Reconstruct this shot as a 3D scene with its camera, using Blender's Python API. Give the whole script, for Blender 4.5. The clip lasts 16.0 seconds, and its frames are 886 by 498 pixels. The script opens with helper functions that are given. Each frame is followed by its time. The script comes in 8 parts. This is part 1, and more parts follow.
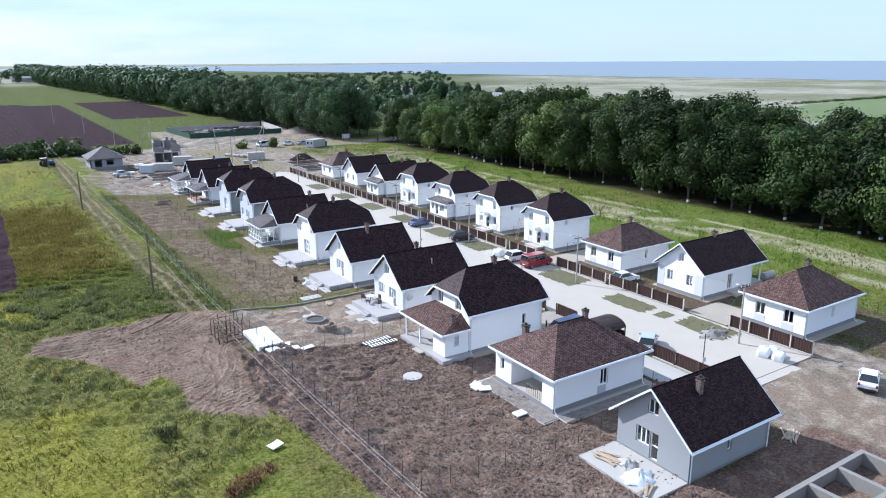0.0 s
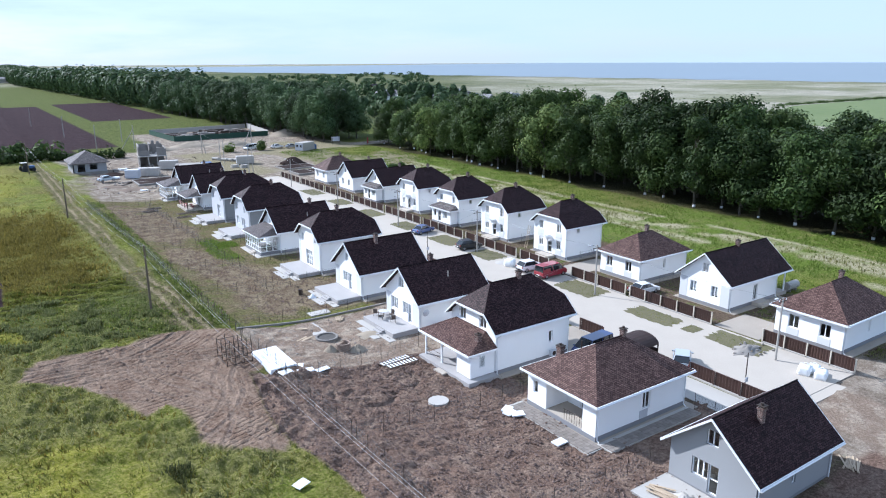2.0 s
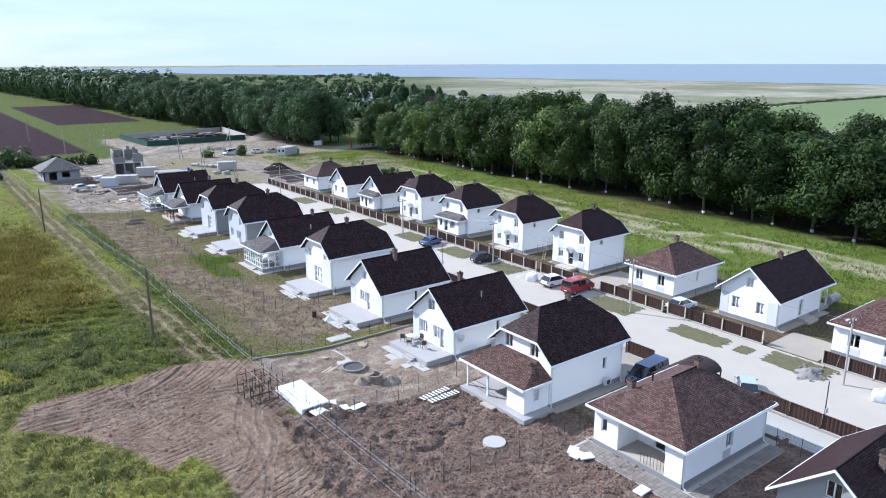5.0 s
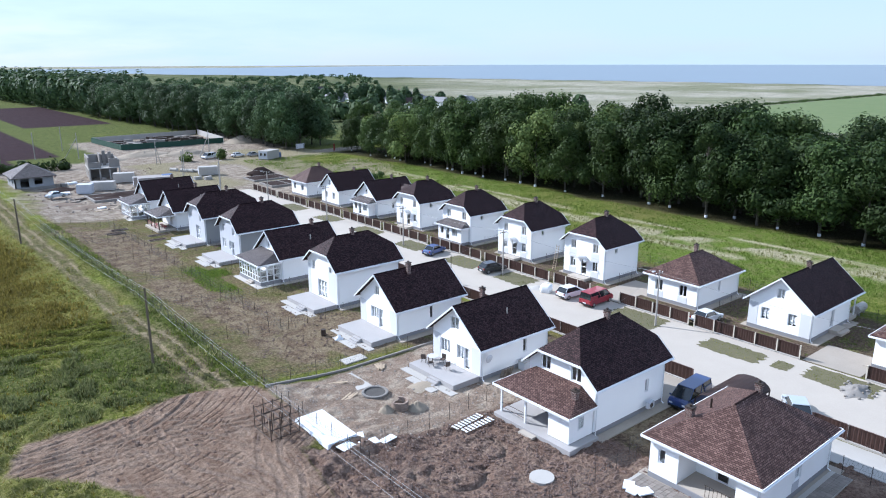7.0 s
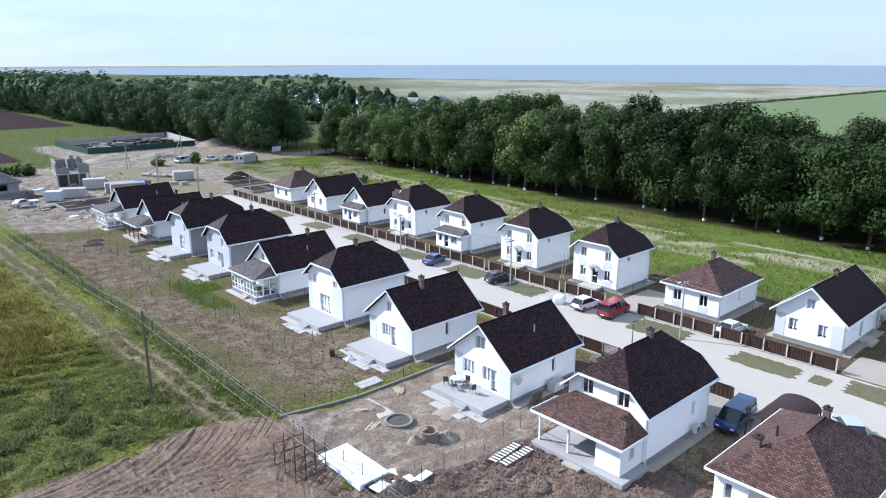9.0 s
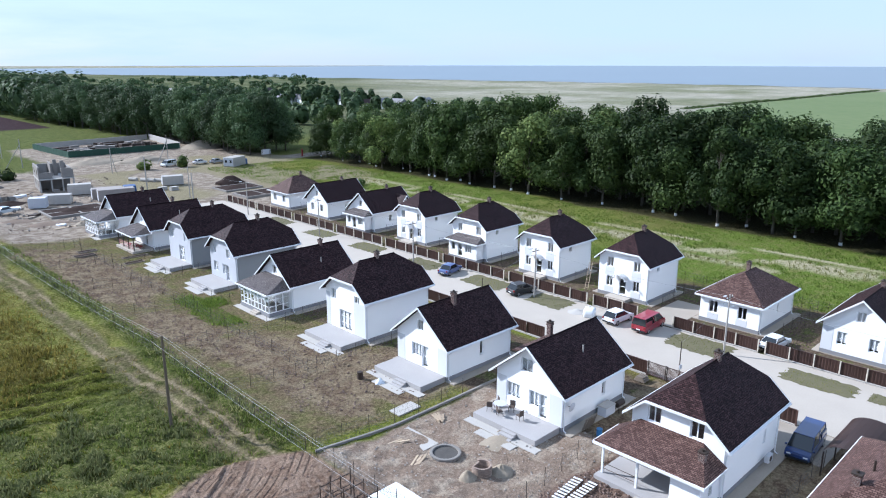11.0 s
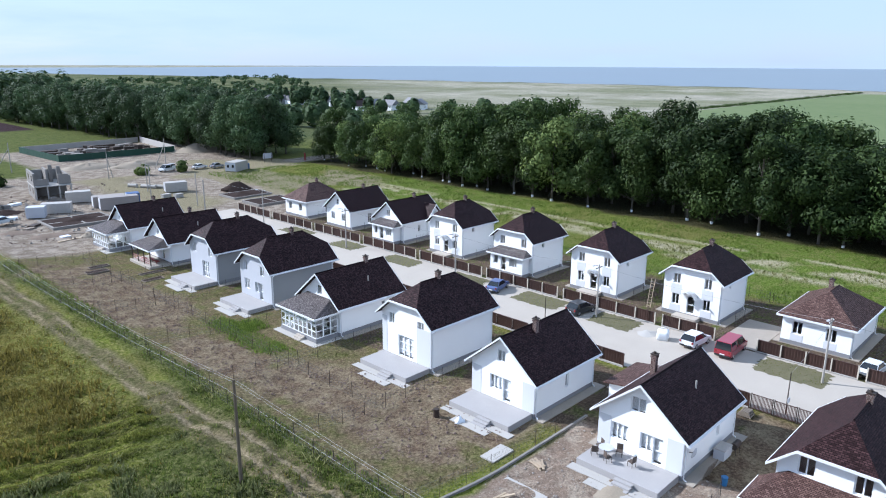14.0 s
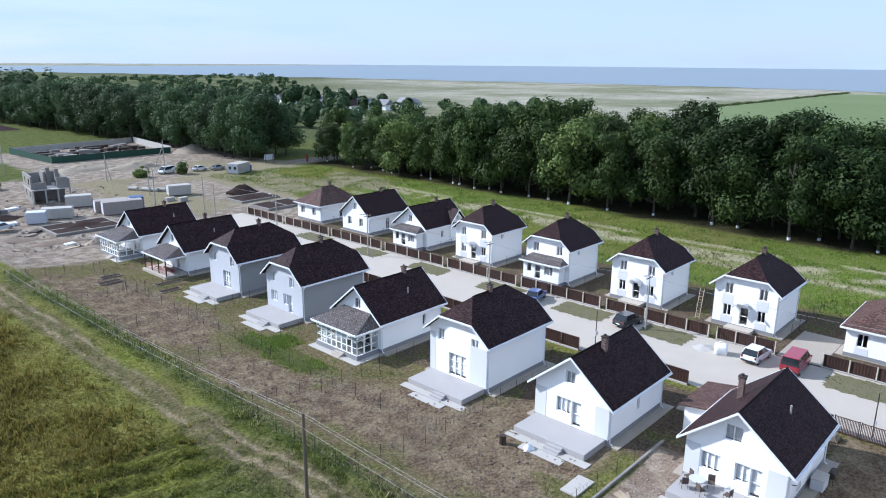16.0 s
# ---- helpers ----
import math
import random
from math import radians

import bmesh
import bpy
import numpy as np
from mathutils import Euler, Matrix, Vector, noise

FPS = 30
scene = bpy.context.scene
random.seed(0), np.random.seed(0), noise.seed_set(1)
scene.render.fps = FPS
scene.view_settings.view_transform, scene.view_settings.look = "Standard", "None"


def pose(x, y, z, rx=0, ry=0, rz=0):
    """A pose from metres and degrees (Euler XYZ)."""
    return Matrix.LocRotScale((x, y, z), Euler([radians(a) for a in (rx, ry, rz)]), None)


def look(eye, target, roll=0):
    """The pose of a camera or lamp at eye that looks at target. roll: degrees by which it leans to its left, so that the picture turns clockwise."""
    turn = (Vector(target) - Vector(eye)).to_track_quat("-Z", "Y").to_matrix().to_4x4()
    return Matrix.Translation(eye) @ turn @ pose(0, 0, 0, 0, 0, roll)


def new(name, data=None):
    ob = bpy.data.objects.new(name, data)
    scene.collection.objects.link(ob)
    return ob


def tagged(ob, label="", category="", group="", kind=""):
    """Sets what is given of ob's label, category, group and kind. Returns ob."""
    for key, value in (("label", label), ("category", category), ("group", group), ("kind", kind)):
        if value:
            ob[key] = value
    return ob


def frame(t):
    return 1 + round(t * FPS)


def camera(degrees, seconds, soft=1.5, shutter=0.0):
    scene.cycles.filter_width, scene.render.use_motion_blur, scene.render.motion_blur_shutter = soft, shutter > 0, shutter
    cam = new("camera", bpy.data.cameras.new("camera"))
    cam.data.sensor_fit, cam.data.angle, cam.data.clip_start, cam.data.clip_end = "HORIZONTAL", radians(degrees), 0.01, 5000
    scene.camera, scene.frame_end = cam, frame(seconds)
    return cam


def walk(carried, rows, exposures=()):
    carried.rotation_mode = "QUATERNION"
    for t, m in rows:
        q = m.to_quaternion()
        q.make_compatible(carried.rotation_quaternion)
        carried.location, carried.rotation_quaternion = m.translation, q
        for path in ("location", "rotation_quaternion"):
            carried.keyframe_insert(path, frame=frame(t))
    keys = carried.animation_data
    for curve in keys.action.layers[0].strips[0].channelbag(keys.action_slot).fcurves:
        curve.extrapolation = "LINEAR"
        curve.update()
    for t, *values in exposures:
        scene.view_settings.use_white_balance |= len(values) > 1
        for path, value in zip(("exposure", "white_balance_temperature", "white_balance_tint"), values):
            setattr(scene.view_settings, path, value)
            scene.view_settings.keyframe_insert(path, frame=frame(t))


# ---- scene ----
cam = camera(64.0, 16.0, soft=1.08)
METRES, EYE, TILT, LEAN, TURN = 59.64, 30.0, 0.0, 0.0, -32.8
ROWS = [
    (0.0, 0.0, 0.0, 0.0, -0.1, -15.2, 0.35),
    (0.5, -0.0179, 0.0192, 0.0007, -0.48, -15.18, 0.33),
    (1.0, -0.0355, 0.0384, 0.0013, -0.89, -15.16, 0.31),
    (1.5, -0.0534, 0.0583, 0.0018, -1.31, -15.15, 0.27),
    (2.0, -0.0717, 0.0791, 0.0023, -1.71, -15.13, 0.25),
    (2.5, -0.091, 0.0996, 0.0028, -2.15, -15.12, 0.26),
    (3.0, -0.1105, 0.1196, 0.0028, -2.6, -15.1, 0.24),
    (3.5, -0.1297, 0.1394, 0.0029, -3.04, -15.09, 0.23),
    (4.0, -0.1487, 0.1598, 0.0035, -3.48, -15.1, 0.22),
    (4.5, -0.1684, 0.1809, 0.0035, -3.96, -15.06, 0.21),
    (5.0, -0.1882, 0.2021, 0.0043, -4.44, -15.05, 0.17),
    (7.5, -0.2898, 0.3198, 0.0066, -7.56, -15.02, 0.13),
    (8.0, -0.3095, 0.3442, 0.0069, -8.31, -15.03, 0.11),
    (8.5, -0.3286, 0.3684, 0.0071, -9.05, -15.01, 0.1),
    (9.0, -0.3488, 0.393, 0.0074, -9.66, -15.01, 0.07),
    (11.5, -0.4514, 0.5191, 0.0093, -11.9, -14.98, -0.08),
    (12.0, -0.4727, 0.5443, 0.0096, -12.2, -14.98, -0.12),
    (12.5, -0.4949, 0.5694, 0.0096, -12.46, -14.96, -0.18),
    (13.0, -0.517, 0.5951, 0.0103, -12.66, -14.97, -0.22),
    (13.5, -0.5399, 0.6215, 0.0106, -12.99, -14.95, -0.25),
    (14.0, -0.563, 0.6483, 0.0107, -13.32, -14.93, -0.28),
    (14.5, -0.5863, 0.6747, 0.0106, -13.64, -14.93, -0.32),
    (15.0, -0.6094, 0.7012, 0.0105, -13.96, -14.96, -0.34),
    (15.5, -0.6328, 0.7274, 0.0104, -14.29, -14.98, -0.38),
    (16.0, -0.6561, 0.7541, 0.0104, -14.63, -14.99, -0.44),
]
walk(cam, [(t, pose(0, 0, EYE, TILT, LEAN, TURN) @ pose(METRES * x, METRES * y, METRES * z, 90 + pitch, roll, yaw)) for t, x, y, z, yaw, pitch, roll in ROWS],
     exposures=[(0.0, 0.57, 5550, 12), (9.0, 0.55, 5550, 12), (16.0, 0.43, 5550, 12)])

# ---- world, sun ----
SUN_TO = Vector((-0.38, 0.735, 0.562)).normalized()      # direction towards the sun
world = bpy.data.worlds.new("sky")
scene.world = world
world.use_nodes = True
wn, wl = world.node_tree.nodes, world.node_tree.links
wn.clear()
w_out = wn.new("ShaderNodeOutputWorld")
w_bg = wn.new("ShaderNodeBackground")
w_sky = wn.new("ShaderNodeTexSky")
w_sky.sky_type = "NISHITA"
w_sky.sun_disc = False
w_sky.sun_elevation = math.asin(SUN_TO.z)
w_sky.sun_rotation = math.atan2(SUN_TO.x, SUN_TO.y)
w_sky.air_density, w_sky.dust_density, w_sky.ozone_density = 1.0, 0.5, 2.0
w_tc = wn.new("ShaderNodeTexCoord")
w_map = wn.new("ShaderNodeMapping")
w_map.inputs["Scale"].default_value = (1.6, 1.6, 9.0)
w_noise = wn.new("ShaderNodeTexNoise")
w_noise.inputs["Scale"].default_value = 2.6
w_noise.inputs["Detail"].default_value = 7.0
w_noise.inputs["Roughness"].default_value = 0.55
w_ramp = wn.new("ShaderNodeValToRGB")
w_ramp.color_ramp.elements[0].position, w_ramp.color_ramp.elements[1].position = 0.38, 0.66
w_mix = wn.new("ShaderNodeMix")
w_mix.data_type = "RGBA"
w_mix.inputs["B"].default_value = (4.6, 5.6, 7.0, 1)
w_mul = wn.new("ShaderNodeMath")
w_mul.operation = "MULTIPLY_ADD"
w_mul.inputs[1].default_value, w_mul.inputs[2].default_value = 0.30, 0.70
wl.new(w_tc.outputs["Generated"], w_map.inputs["Vector"])
wl.new(w_map.outputs["Vector"], w_noise.inputs["Vector"])
wl.new(w_noise.outputs["Fac"], w_ramp.inputs["Fac"])
wl.new(w_ramp.outputs["Color"], w_mul.inputs[0])
wl.new(w_mul.outputs[0], w_mix.inputs["Factor"])
wl.new(w_sky.outputs["Color"], w_mix.inputs["A"])
wl.new(w_mix.outputs["Result"], w_bg.inputs["Color"])
w_bg.inputs["Strength"].default_value = 0.108
wl.new(w_bg.outputs["Background"], w_out.inputs["Surface"])

sun = new("sun", bpy.data.lights.new("sun", "SUN"))
sun.data.energy, sun.data.angle, sun.data.color = 5.2, radians(0.6), (1.0, 0.96, 0.90)
sun.matrix_world = look((0, 0, 60), Vector((0, 0, 60)) - SUN_TO)

# ---- materials ----
def mat(name, base, second=None, rough=0.8, metal=0.0, scale=3.0, fine=40.0, bump=0.15, dist=0.02, amount=0.6, coat=0.0, island=0.0, spec=0.5):
    """Base colour broken up by two noises, with a fine relief; island: change of brightness from piece to piece."""
    m = bpy.data.materials.new(name)
    m.use_nodes = True
    n, l = m.node_tree.nodes, m.node_tree.links
    p = n["Principled BSDF"]
    second = second or tuple(c * 0.72 for c in base)
    tc = n.new("ShaderNodeTexCoord")
    a, b = n.new("ShaderNodeTexNoise"), n.new("ShaderNodeTexNoise")
    a.inputs["Scale"].default_value, a.inputs["Detail"].default_value = scale, 6
    b.inputs["Scale"].default_value, b.inputs["Detail"].default_value = fine, 4
    for t in (a, b):
        l.new(tc.outputs["Object"], t.inputs["Vector"])
    mixf = n.new("ShaderNodeMath")
    mixf.operation = "MULTIPLY_ADD"
    mixf.inputs[1].default_value = 0.5
    l.new(b.outputs["Fac"], mixf.inputs[0])
    half = n.new("ShaderNodeMath")
    half.operation = "MULTIPLY"
    half.inputs[1].default_value = 0.5
    l.new(a.outputs["Fac"], half.inputs[0])
    l.new(half.outputs[0], mixf.inputs[2])
    ramp = n.new("ShaderNodeMapRange")
    ramp.inputs["From Min"].default_value, ramp.inputs["From Max"].default_value = 0.5 - 0.25 / max(amount, 0.05), 0.5 + 0.25 / max(amount, 0.05)
    l.new(mixf.outputs[0], ramp.inputs["Value"])
    mx = n.new("ShaderNodeMix")
    mx.data_type = "RGBA"
    mx.inputs["A"].default_value, mx.inputs["B"].default_value = (*second, 1), (*base, 1)
    l.new(ramp.outputs["Result"], mx.inputs["Factor"])
    colour = mx.outputs["Result"]
    if island:
        oi = n.new("ShaderNodeObjectInfo")
        mr = n.new("ShaderNodeMapRange")
        mr.inputs["To Min"].default_value, mr.inputs["To Max"].default_value = 1 - island, 1 + island
        hs = n.new("ShaderNodeHueSaturation")
        l.new(oi.outputs["Random"], mr.inputs["Value"])
        l.new(mr.outputs["Result"], hs.inputs["Value"])
        l.new(colour, hs.inputs["Color"])
        colour = hs.outputs["Color"]
    l.new(colour, p.inputs["Base Color"])
    p.inputs["Roughness"].default_value, p.inputs["Metallic"].default_value = rough, metal
    p.inputs["Coat Weight"].default_value = coat
    p.inputs["Specular IOR Level"].default_value = spec
    if bump:
        bp = n.new("ShaderNodeBump")
        bp.inputs["Strength"].default_value, bp.inputs["Distance"].default_value = bump, dist
        l.new(b.outputs["Fac"], bp.inputs["Height"])
        l.new(bp.outputs["Normal"], p.inputs["Normal"])
    return m


def glass(name, tint=(0.92, 0.95, 0.96)):
    m = bpy.data.materials.new(name)
    m.use_nodes = True
    p = m.node_tree.nodes["Principled BSDF"]
    p.inputs["Base Color"].default_value = (*tint, 1)
    p.inputs["Roughness"].default_value = 0.03
    p.inputs["Transmission Weight"].default_value = 1.0
    p.inputs["IOR"].default_value = 1.6
    return m


def shingle(name, dark, light):
    """Laminated bitumen shingles in courses, laid out in metres along the roof's own face."""
    m = bpy.data.materials.new(name)
    m.use_nodes = True
    n, l = m.node_tree.nodes, m.node_tree.links
    p = n["Principled BSDF"]
    uv = n.new("ShaderNodeUVMap")
    br = n.new("ShaderNodeTexBrick")
    br.offset, br.squash_frequency = 0.5, 2
    br.inputs["Scale"].default_value = 1.0
    br.inputs["Brick Width"].default_value, br.inputs["Row Height"].default_value = 0.26, 0.15
    br.inputs["Mortar Size"].default_value, br.inputs["Mortar Smooth"].default_value = 0.022, 0.3
    br.inputs["Bias"].default_value = -0.1
    br.inputs["Color1"].default_value, br.inputs["Color2"].default_value = (*dark, 1), (*light, 1)
    br.inputs["Mortar"].default_value = (*[c * 0.45 for c in dark], 1)
    l.new(uv.outputs["UV"], br.inputs["Vector"])
    no = n.new("ShaderNodeTexNoise")
    no.inputs["Scale"].default_value, no.inputs["Detail"].default_value = 0.7, 5
    l.new(uv.outputs["UV"], no.inputs["Vector"])
    mr = n.new("ShaderNodeMapRange")
    mr.inputs["From Min"].default_value, mr.inputs["From Max"].default_value = 0.3, 0.7
    mr.inputs["To Min"].default_value, mr.inputs["To Max"].default_value = 0.8, 1.2
    l.new(no.outputs["Fac"], mr.inputs["Value"])
    hs = n.new("ShaderNodeHueSaturation")
    l.new(br.outputs["Color"], hs.inputs["Color"])
    l.new(mr.outputs["Result"], hs.inputs["Value"])
    l.new(hs.outputs["Color"], p.inputs["Base Color"])
    p.inputs["Roughness"].default_value = 0.5
    p.inputs["Specular IOR Level"].default_value = 0.08
    bp = n.new("ShaderNodeBump")
    bp.invert = True
    bp.inputs["Strength"].default_value, bp.inputs["Distance"].default_value = 0.7, 0.03
    l.new(br.outputs["Fac"], bp.inputs["Height"])
    l.new(bp.outputs["Normal"], p.inputs["Normal"])
    return m


WHITE = mat("white_render", (0.90, 0.90, 0.895), (0.84, 0.84, 0.835), 0.9, scale=0.5, fine=25, bump=0.08)
GREY_WALL = mat("grey_render", (0.31, 0.315, 0.32), (0.26, 0.265, 0.27), 0.9, scale=0.5, fine=25, bump=0.1)
PANEL = mat("light_grey_panel", (0.52, 0.53, 0.56), (0.46, 0.47, 0.5), 0.85, scale=0.8, fine=30, bump=0.08)
FACING = mat("pale_facing_panel", (0.66, 0.665, 0.68), (0.60, 0.605, 0.62), 0.85, scale=0.8, fine=30, bump=0.08)
PLINTH = mat("grey_plinth", (0.25, 0.25, 0.26), (0.19, 0.19, 0.2), 0.85, scale=1.2, fine=18, bump=0.2)
TRIM = mat("white_trim", (0.8, 0.81, 0.82), (0.74, 0.75, 0.76), 0.45, scale=1.0, bump=0.0)
PVC = mat("white_pvc", (0.82, 0.83, 0.84), (0.78, 0.79, 0.8), 0.35, scale=2.0, bump=0.0)
CONCRETE = mat("concrete", (0.44, 0.415, 0.38), (0.34, 0.32, 0.29), 0.9, scale=0.6, fine=14, bump=0.2)
PAVER = mat("grey_pavers", (0.45, 0.40, 0.34), (0.355, 0.315, 0.265), 0.9, scale=0.35, fine=9, bump=0.25)
DRIVE = mat("drive_pavers", (0.37, 0.325, 0.27), (0.25, 0.215, 0.175), 0.9, scale=0.5, fine=8, bump=0.3)
TERRACE = mat("terrace_tiles", (0.39, 0.372, 0.36), (0.295, 0.28, 0.272), 0.85, scale=0.6, fine=12, bump=0.2)
# Darker copy of the brown shingles: shade of steep slopes put into the colour.
ROOF_SHADED = shingle("shaded_brown_shingles", (0.020, 0.0095, 0.010), (0.072, 0.037, 0.037))
ROOF_BROWN = shingle("brown_shingles", (0.078, 0.044, 0.037), (0.185, 0.116, 0.098))


def brickwork(name, dark, light, joint):
    """Coursed bricks with pale joints, laid in metres round the faces of an upright block."""
    m = bpy.data.materials.new(name)
    m.use_nodes = True
    n, l = m.node_tree.nodes, m.node_tree.links
    p = n["Principled BSDF"]
    tc, sp, ad, cb, br = n.new("ShaderNodeTexCoord"), n.new("ShaderNodeSeparateXYZ"), n.new("ShaderNodeMath"), n.new("ShaderNodeCombineXYZ"), n.new("ShaderNodeTexBrick")
    l.new(tc.outputs["Object"], sp.inputs[0])
    l.new(sp.outputs["X"], ad.inputs[0])
    l.new(sp.outputs["Y"], ad.inputs[1])
    l.new(ad.outputs[0], cb.inputs["X"])
    l.new(sp.outputs["Z"], cb.inputs["Y"])
    l.new(cb.outputs[0], br.inputs["Vector"])
    br.inputs["Scale"].default_value = 1.0
    br.inputs["Brick Width"].default_value, br.inputs["Row Height"].default_value, br.inputs["Mortar Size"].default_value = 0.26, 0.085, 0.012
    br.inputs["Color1"].default_value, br.inputs["Color2"].default_value, br.inputs["Mortar"].default_value = (*dark, 1), (*light, 1), (*joint, 1)
    l.new(br.outputs["Color"], p.inputs["Base Color"])
    p.inputs["Roughness"].default_value = 0.85
    bp = n.new("ShaderNodeBump")
    bp.invert = True
    bp.inputs["Strength"].default_value, bp.inputs["Distance"].default_value = 0.6, 0.01
    l.new(br.outputs["Fac"], bp.inputs["Height"])
    l.new(bp.outputs["Normal"], p.inputs["Normal"])
    return m


CHIMNEY = brickwork("dark_red_brick", (0.055, 0.026, 0.022), (0.13, 0.065, 0.052), (0.30, 0.25, 0.22))
# Pale colour of sheets added behind panes in place of reflected sky.
PALE_BACKING = mat("pale_backing", (0.74, 0.75, 0.77), (0.62, 0.63, 0.66), 0.8, scale=3, fine=15, bump=0.1)
GLASS = glass("window_glass")
ROOM = mat("room_plaster", (0.30, 0.29, 0.28), (0.25, 0.24, 0.23), 0.95, scale=1.0, bump=0.0)
FENCE_BROWN = mat("brown_profiled_steel", (0.085, 0.045, 0.035), (0.065, 0.034, 0.027), 0.5, scale=1.5, fine=20, bump=0.05, island=0.15)
POST_CREAM = mat("cream_post", (0.62, 0.56, 0.46), (0.5, 0.45, 0.37), 0.8, scale=2, fine=25, bump=0.1)
STEEL_DARK = mat("dark_steel", (0.05, 0.045, 0.04), (0.09, 0.06, 0.045), 0.6, metal=0.6, scale=4, fine=30, bump=0.1)
WOOD_GREY = mat("weathered_wood", (0.27, 0.22, 0.17), (0.17, 0.14, 0.11), 0.85, scale=2, fine=22, bump=0.3)
WOOD_POLE = mat("dark_pole_wood", (0.165, 0.130, 0.085), (0.095, 0.072, 0.048), 0.9, scale=2, fine=18, bump=0.3)
POLE_CONC = mat("pole_concrete", (0.42, 0.39, 0.35), (0.32, 0.3, 0.27), 0.9, scale=1.5, fine=16, bump=0.2)
WIRE = mat("wire", (0.38, 0.38, 0.37), (0.30, 0.30, 0.30), 0.8, bump=0.0)
BARK = mat("bark", (0.10, 0.085, 0.065), (0.06, 0.05, 0.04), 0.95, scale=2, fine=14, bump=0.5, dist=0.05)


def leaf_mat(name, a, b, through_light=0.26):
    m = bpy.data.materials.new(name)
    m.use_nodes = True
    n, l = m.node_tree.nodes, m.node_tree.links
    p = n["Principled BSDF"]
    ge, oi = n.new("ShaderNodeNewGeometry"), n.new("ShaderNodeObjectInfo")
    mx, hs = n.new("ShaderNodeMix"), n.new("ShaderNodeHueSaturation")
    mx.data_type = "RGBA"
    mx.inputs["A"].default_value, mx.inputs["B"].default_value = (*a, 1), (*b, 1)
    l.new(ge.outputs["Random Per Island"], mx.inputs["Factor"])
    mr = n.new("ShaderNodeMapRange")
    mr.inputs["To Min"].default_value, mr.inputs["To Max"].default_value = 0.62, 1.40
    l.new(oi.outputs["Random"], mr.inputs["Value"])
    l.new(mr.outputs["Result"], hs.inputs["Value"])
    l.new(mx.outputs["Result"], hs.inputs["Color"])
    l.new(hs.outputs["Color"], p.inputs["Base Color"])
    p.inputs["Roughness"].default_value = 0.65
    p.inputs["Specular IOR Level"].default_value = 0.15
    tr = n.new("ShaderNodeBsdfTranslucent")
    l.new(hs.outputs["Color"], tr.inputs["Color"])
    ms = n.new("ShaderNodeMixShader")
    ms.inputs["Fac"].default_value = through_light
    l.new(p.outputs["BSDF"], ms.inputs[1])
    l.new(tr.outputs["BSDF"], ms.inputs[2])
    l.new(ms.outputs["Shader"], n["Material Output"].inputs["Surface"])
    return m


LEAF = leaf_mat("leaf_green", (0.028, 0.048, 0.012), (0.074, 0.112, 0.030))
# Darker copy of the green leaf: shade on the near belt put into its colour.
LEAF_SHADED = leaf_mat("leaf_green_shaded", (0.015, 0.030, 0.008), (0.048, 0.076, 0.020))
# Lighter, bluer leaf copy for far trees: distance haze put into the colour.
LEAF_HAZED = leaf_mat("leaf_green_hazed", (0.034, 0.060, 0.025), (0.078, 0.120, 0.048))
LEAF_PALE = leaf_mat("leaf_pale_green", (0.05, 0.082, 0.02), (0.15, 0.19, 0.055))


# ---- mesh helpers ----
def mesh_of(name, bm, material):
    me = bpy.data.meshes.new(name)
    bm.normal_update()
    bm.to_mesh(me)
    bm.free()
    for m in (material if isinstance(material, (list, tuple)) else [material]):
        me.materials.append(m)
    return me


def part(name, bm, material, parent, label="", m=None):
    """Links a bmesh, or a ready mesh, as one mesh object under a thing or a part."""
    ob = new(name, bm if isinstance(bm, bpy.types.Mesh) else mesh_of(name, bm, material))
    if parent is not None:
        ob.parent = parent
    if m is not None:
        ob.matrix_basis = m
    if label:
        ob["label"] = label
    return ob


def thing(name, at, label, category, group="", kind="", rz=0.0):
    ob = new(name)
    ob.empty_display_size = 0.3
    ob.matrix_basis = pose(*at, 0, 0, rz)
    return tagged(ob, label, category, group, kind)


def boxes(*specs, bevel=0.0):
    """One bmesh of boxes (x0, y0, z0, x1, y1, z1)."""
    bm = bmesh.new()
    for x0, y0, z0, x1, y1, z1 in specs:
        v = [bm.verts.new(c) for c in ((x0, y0, z0), (x1, y0, z0), (x1, y1, z0), (x0, y1, z0), (x0, y0, z1), (x1, y0, z1), (x1, y1, z1), (x0, y1, z1))]
        for f in ((3, 2, 1, 0), (4, 5, 6, 7), (0, 1, 5, 4), (1, 2, 6, 5), (2, 3, 7, 6), (3, 0, 4, 7)):
            bm.faces.new([v[i] for i in f])
    if bevel:
        bmesh.ops.bevel(bm, geom=bm.edges[:], offset=bevel, segments=1, affect="EDGES")
    return bm


def bar(bm, a, b, r, sides=6, r2=None):
    """A round bar from a to b, added to bm."""
    a, b = Vector(a), Vector(b)
    r2 = r if r2 is None else r2
    d = (b - a).normalized()
    u = d.orthogonal().normalized()
    w = d.cross(u)
    rings = []
    for p, rr in ((a, r), (b, r2)):
        rings.append([bm.verts.new(p + (u * math.cos(k * math.tau / sides) + w * math.sin(k * math.tau / sides)) * rr) for k in range(sides)])
    for k in range(sides):
        j = (k + 1) % sides
        bm.faces.new((rings[0][k], rings[0][j], rings[1][j], rings[1][k]))
    bm.faces.new(rings[0][::-1])
    bm.faces.new(rings[1])
    return bm


def bars(*segs, r=0.03, sides=6):
    bm = bmesh.new()
    for a, b in segs:
        bar(bm, a, b, r, sides)
    return bm


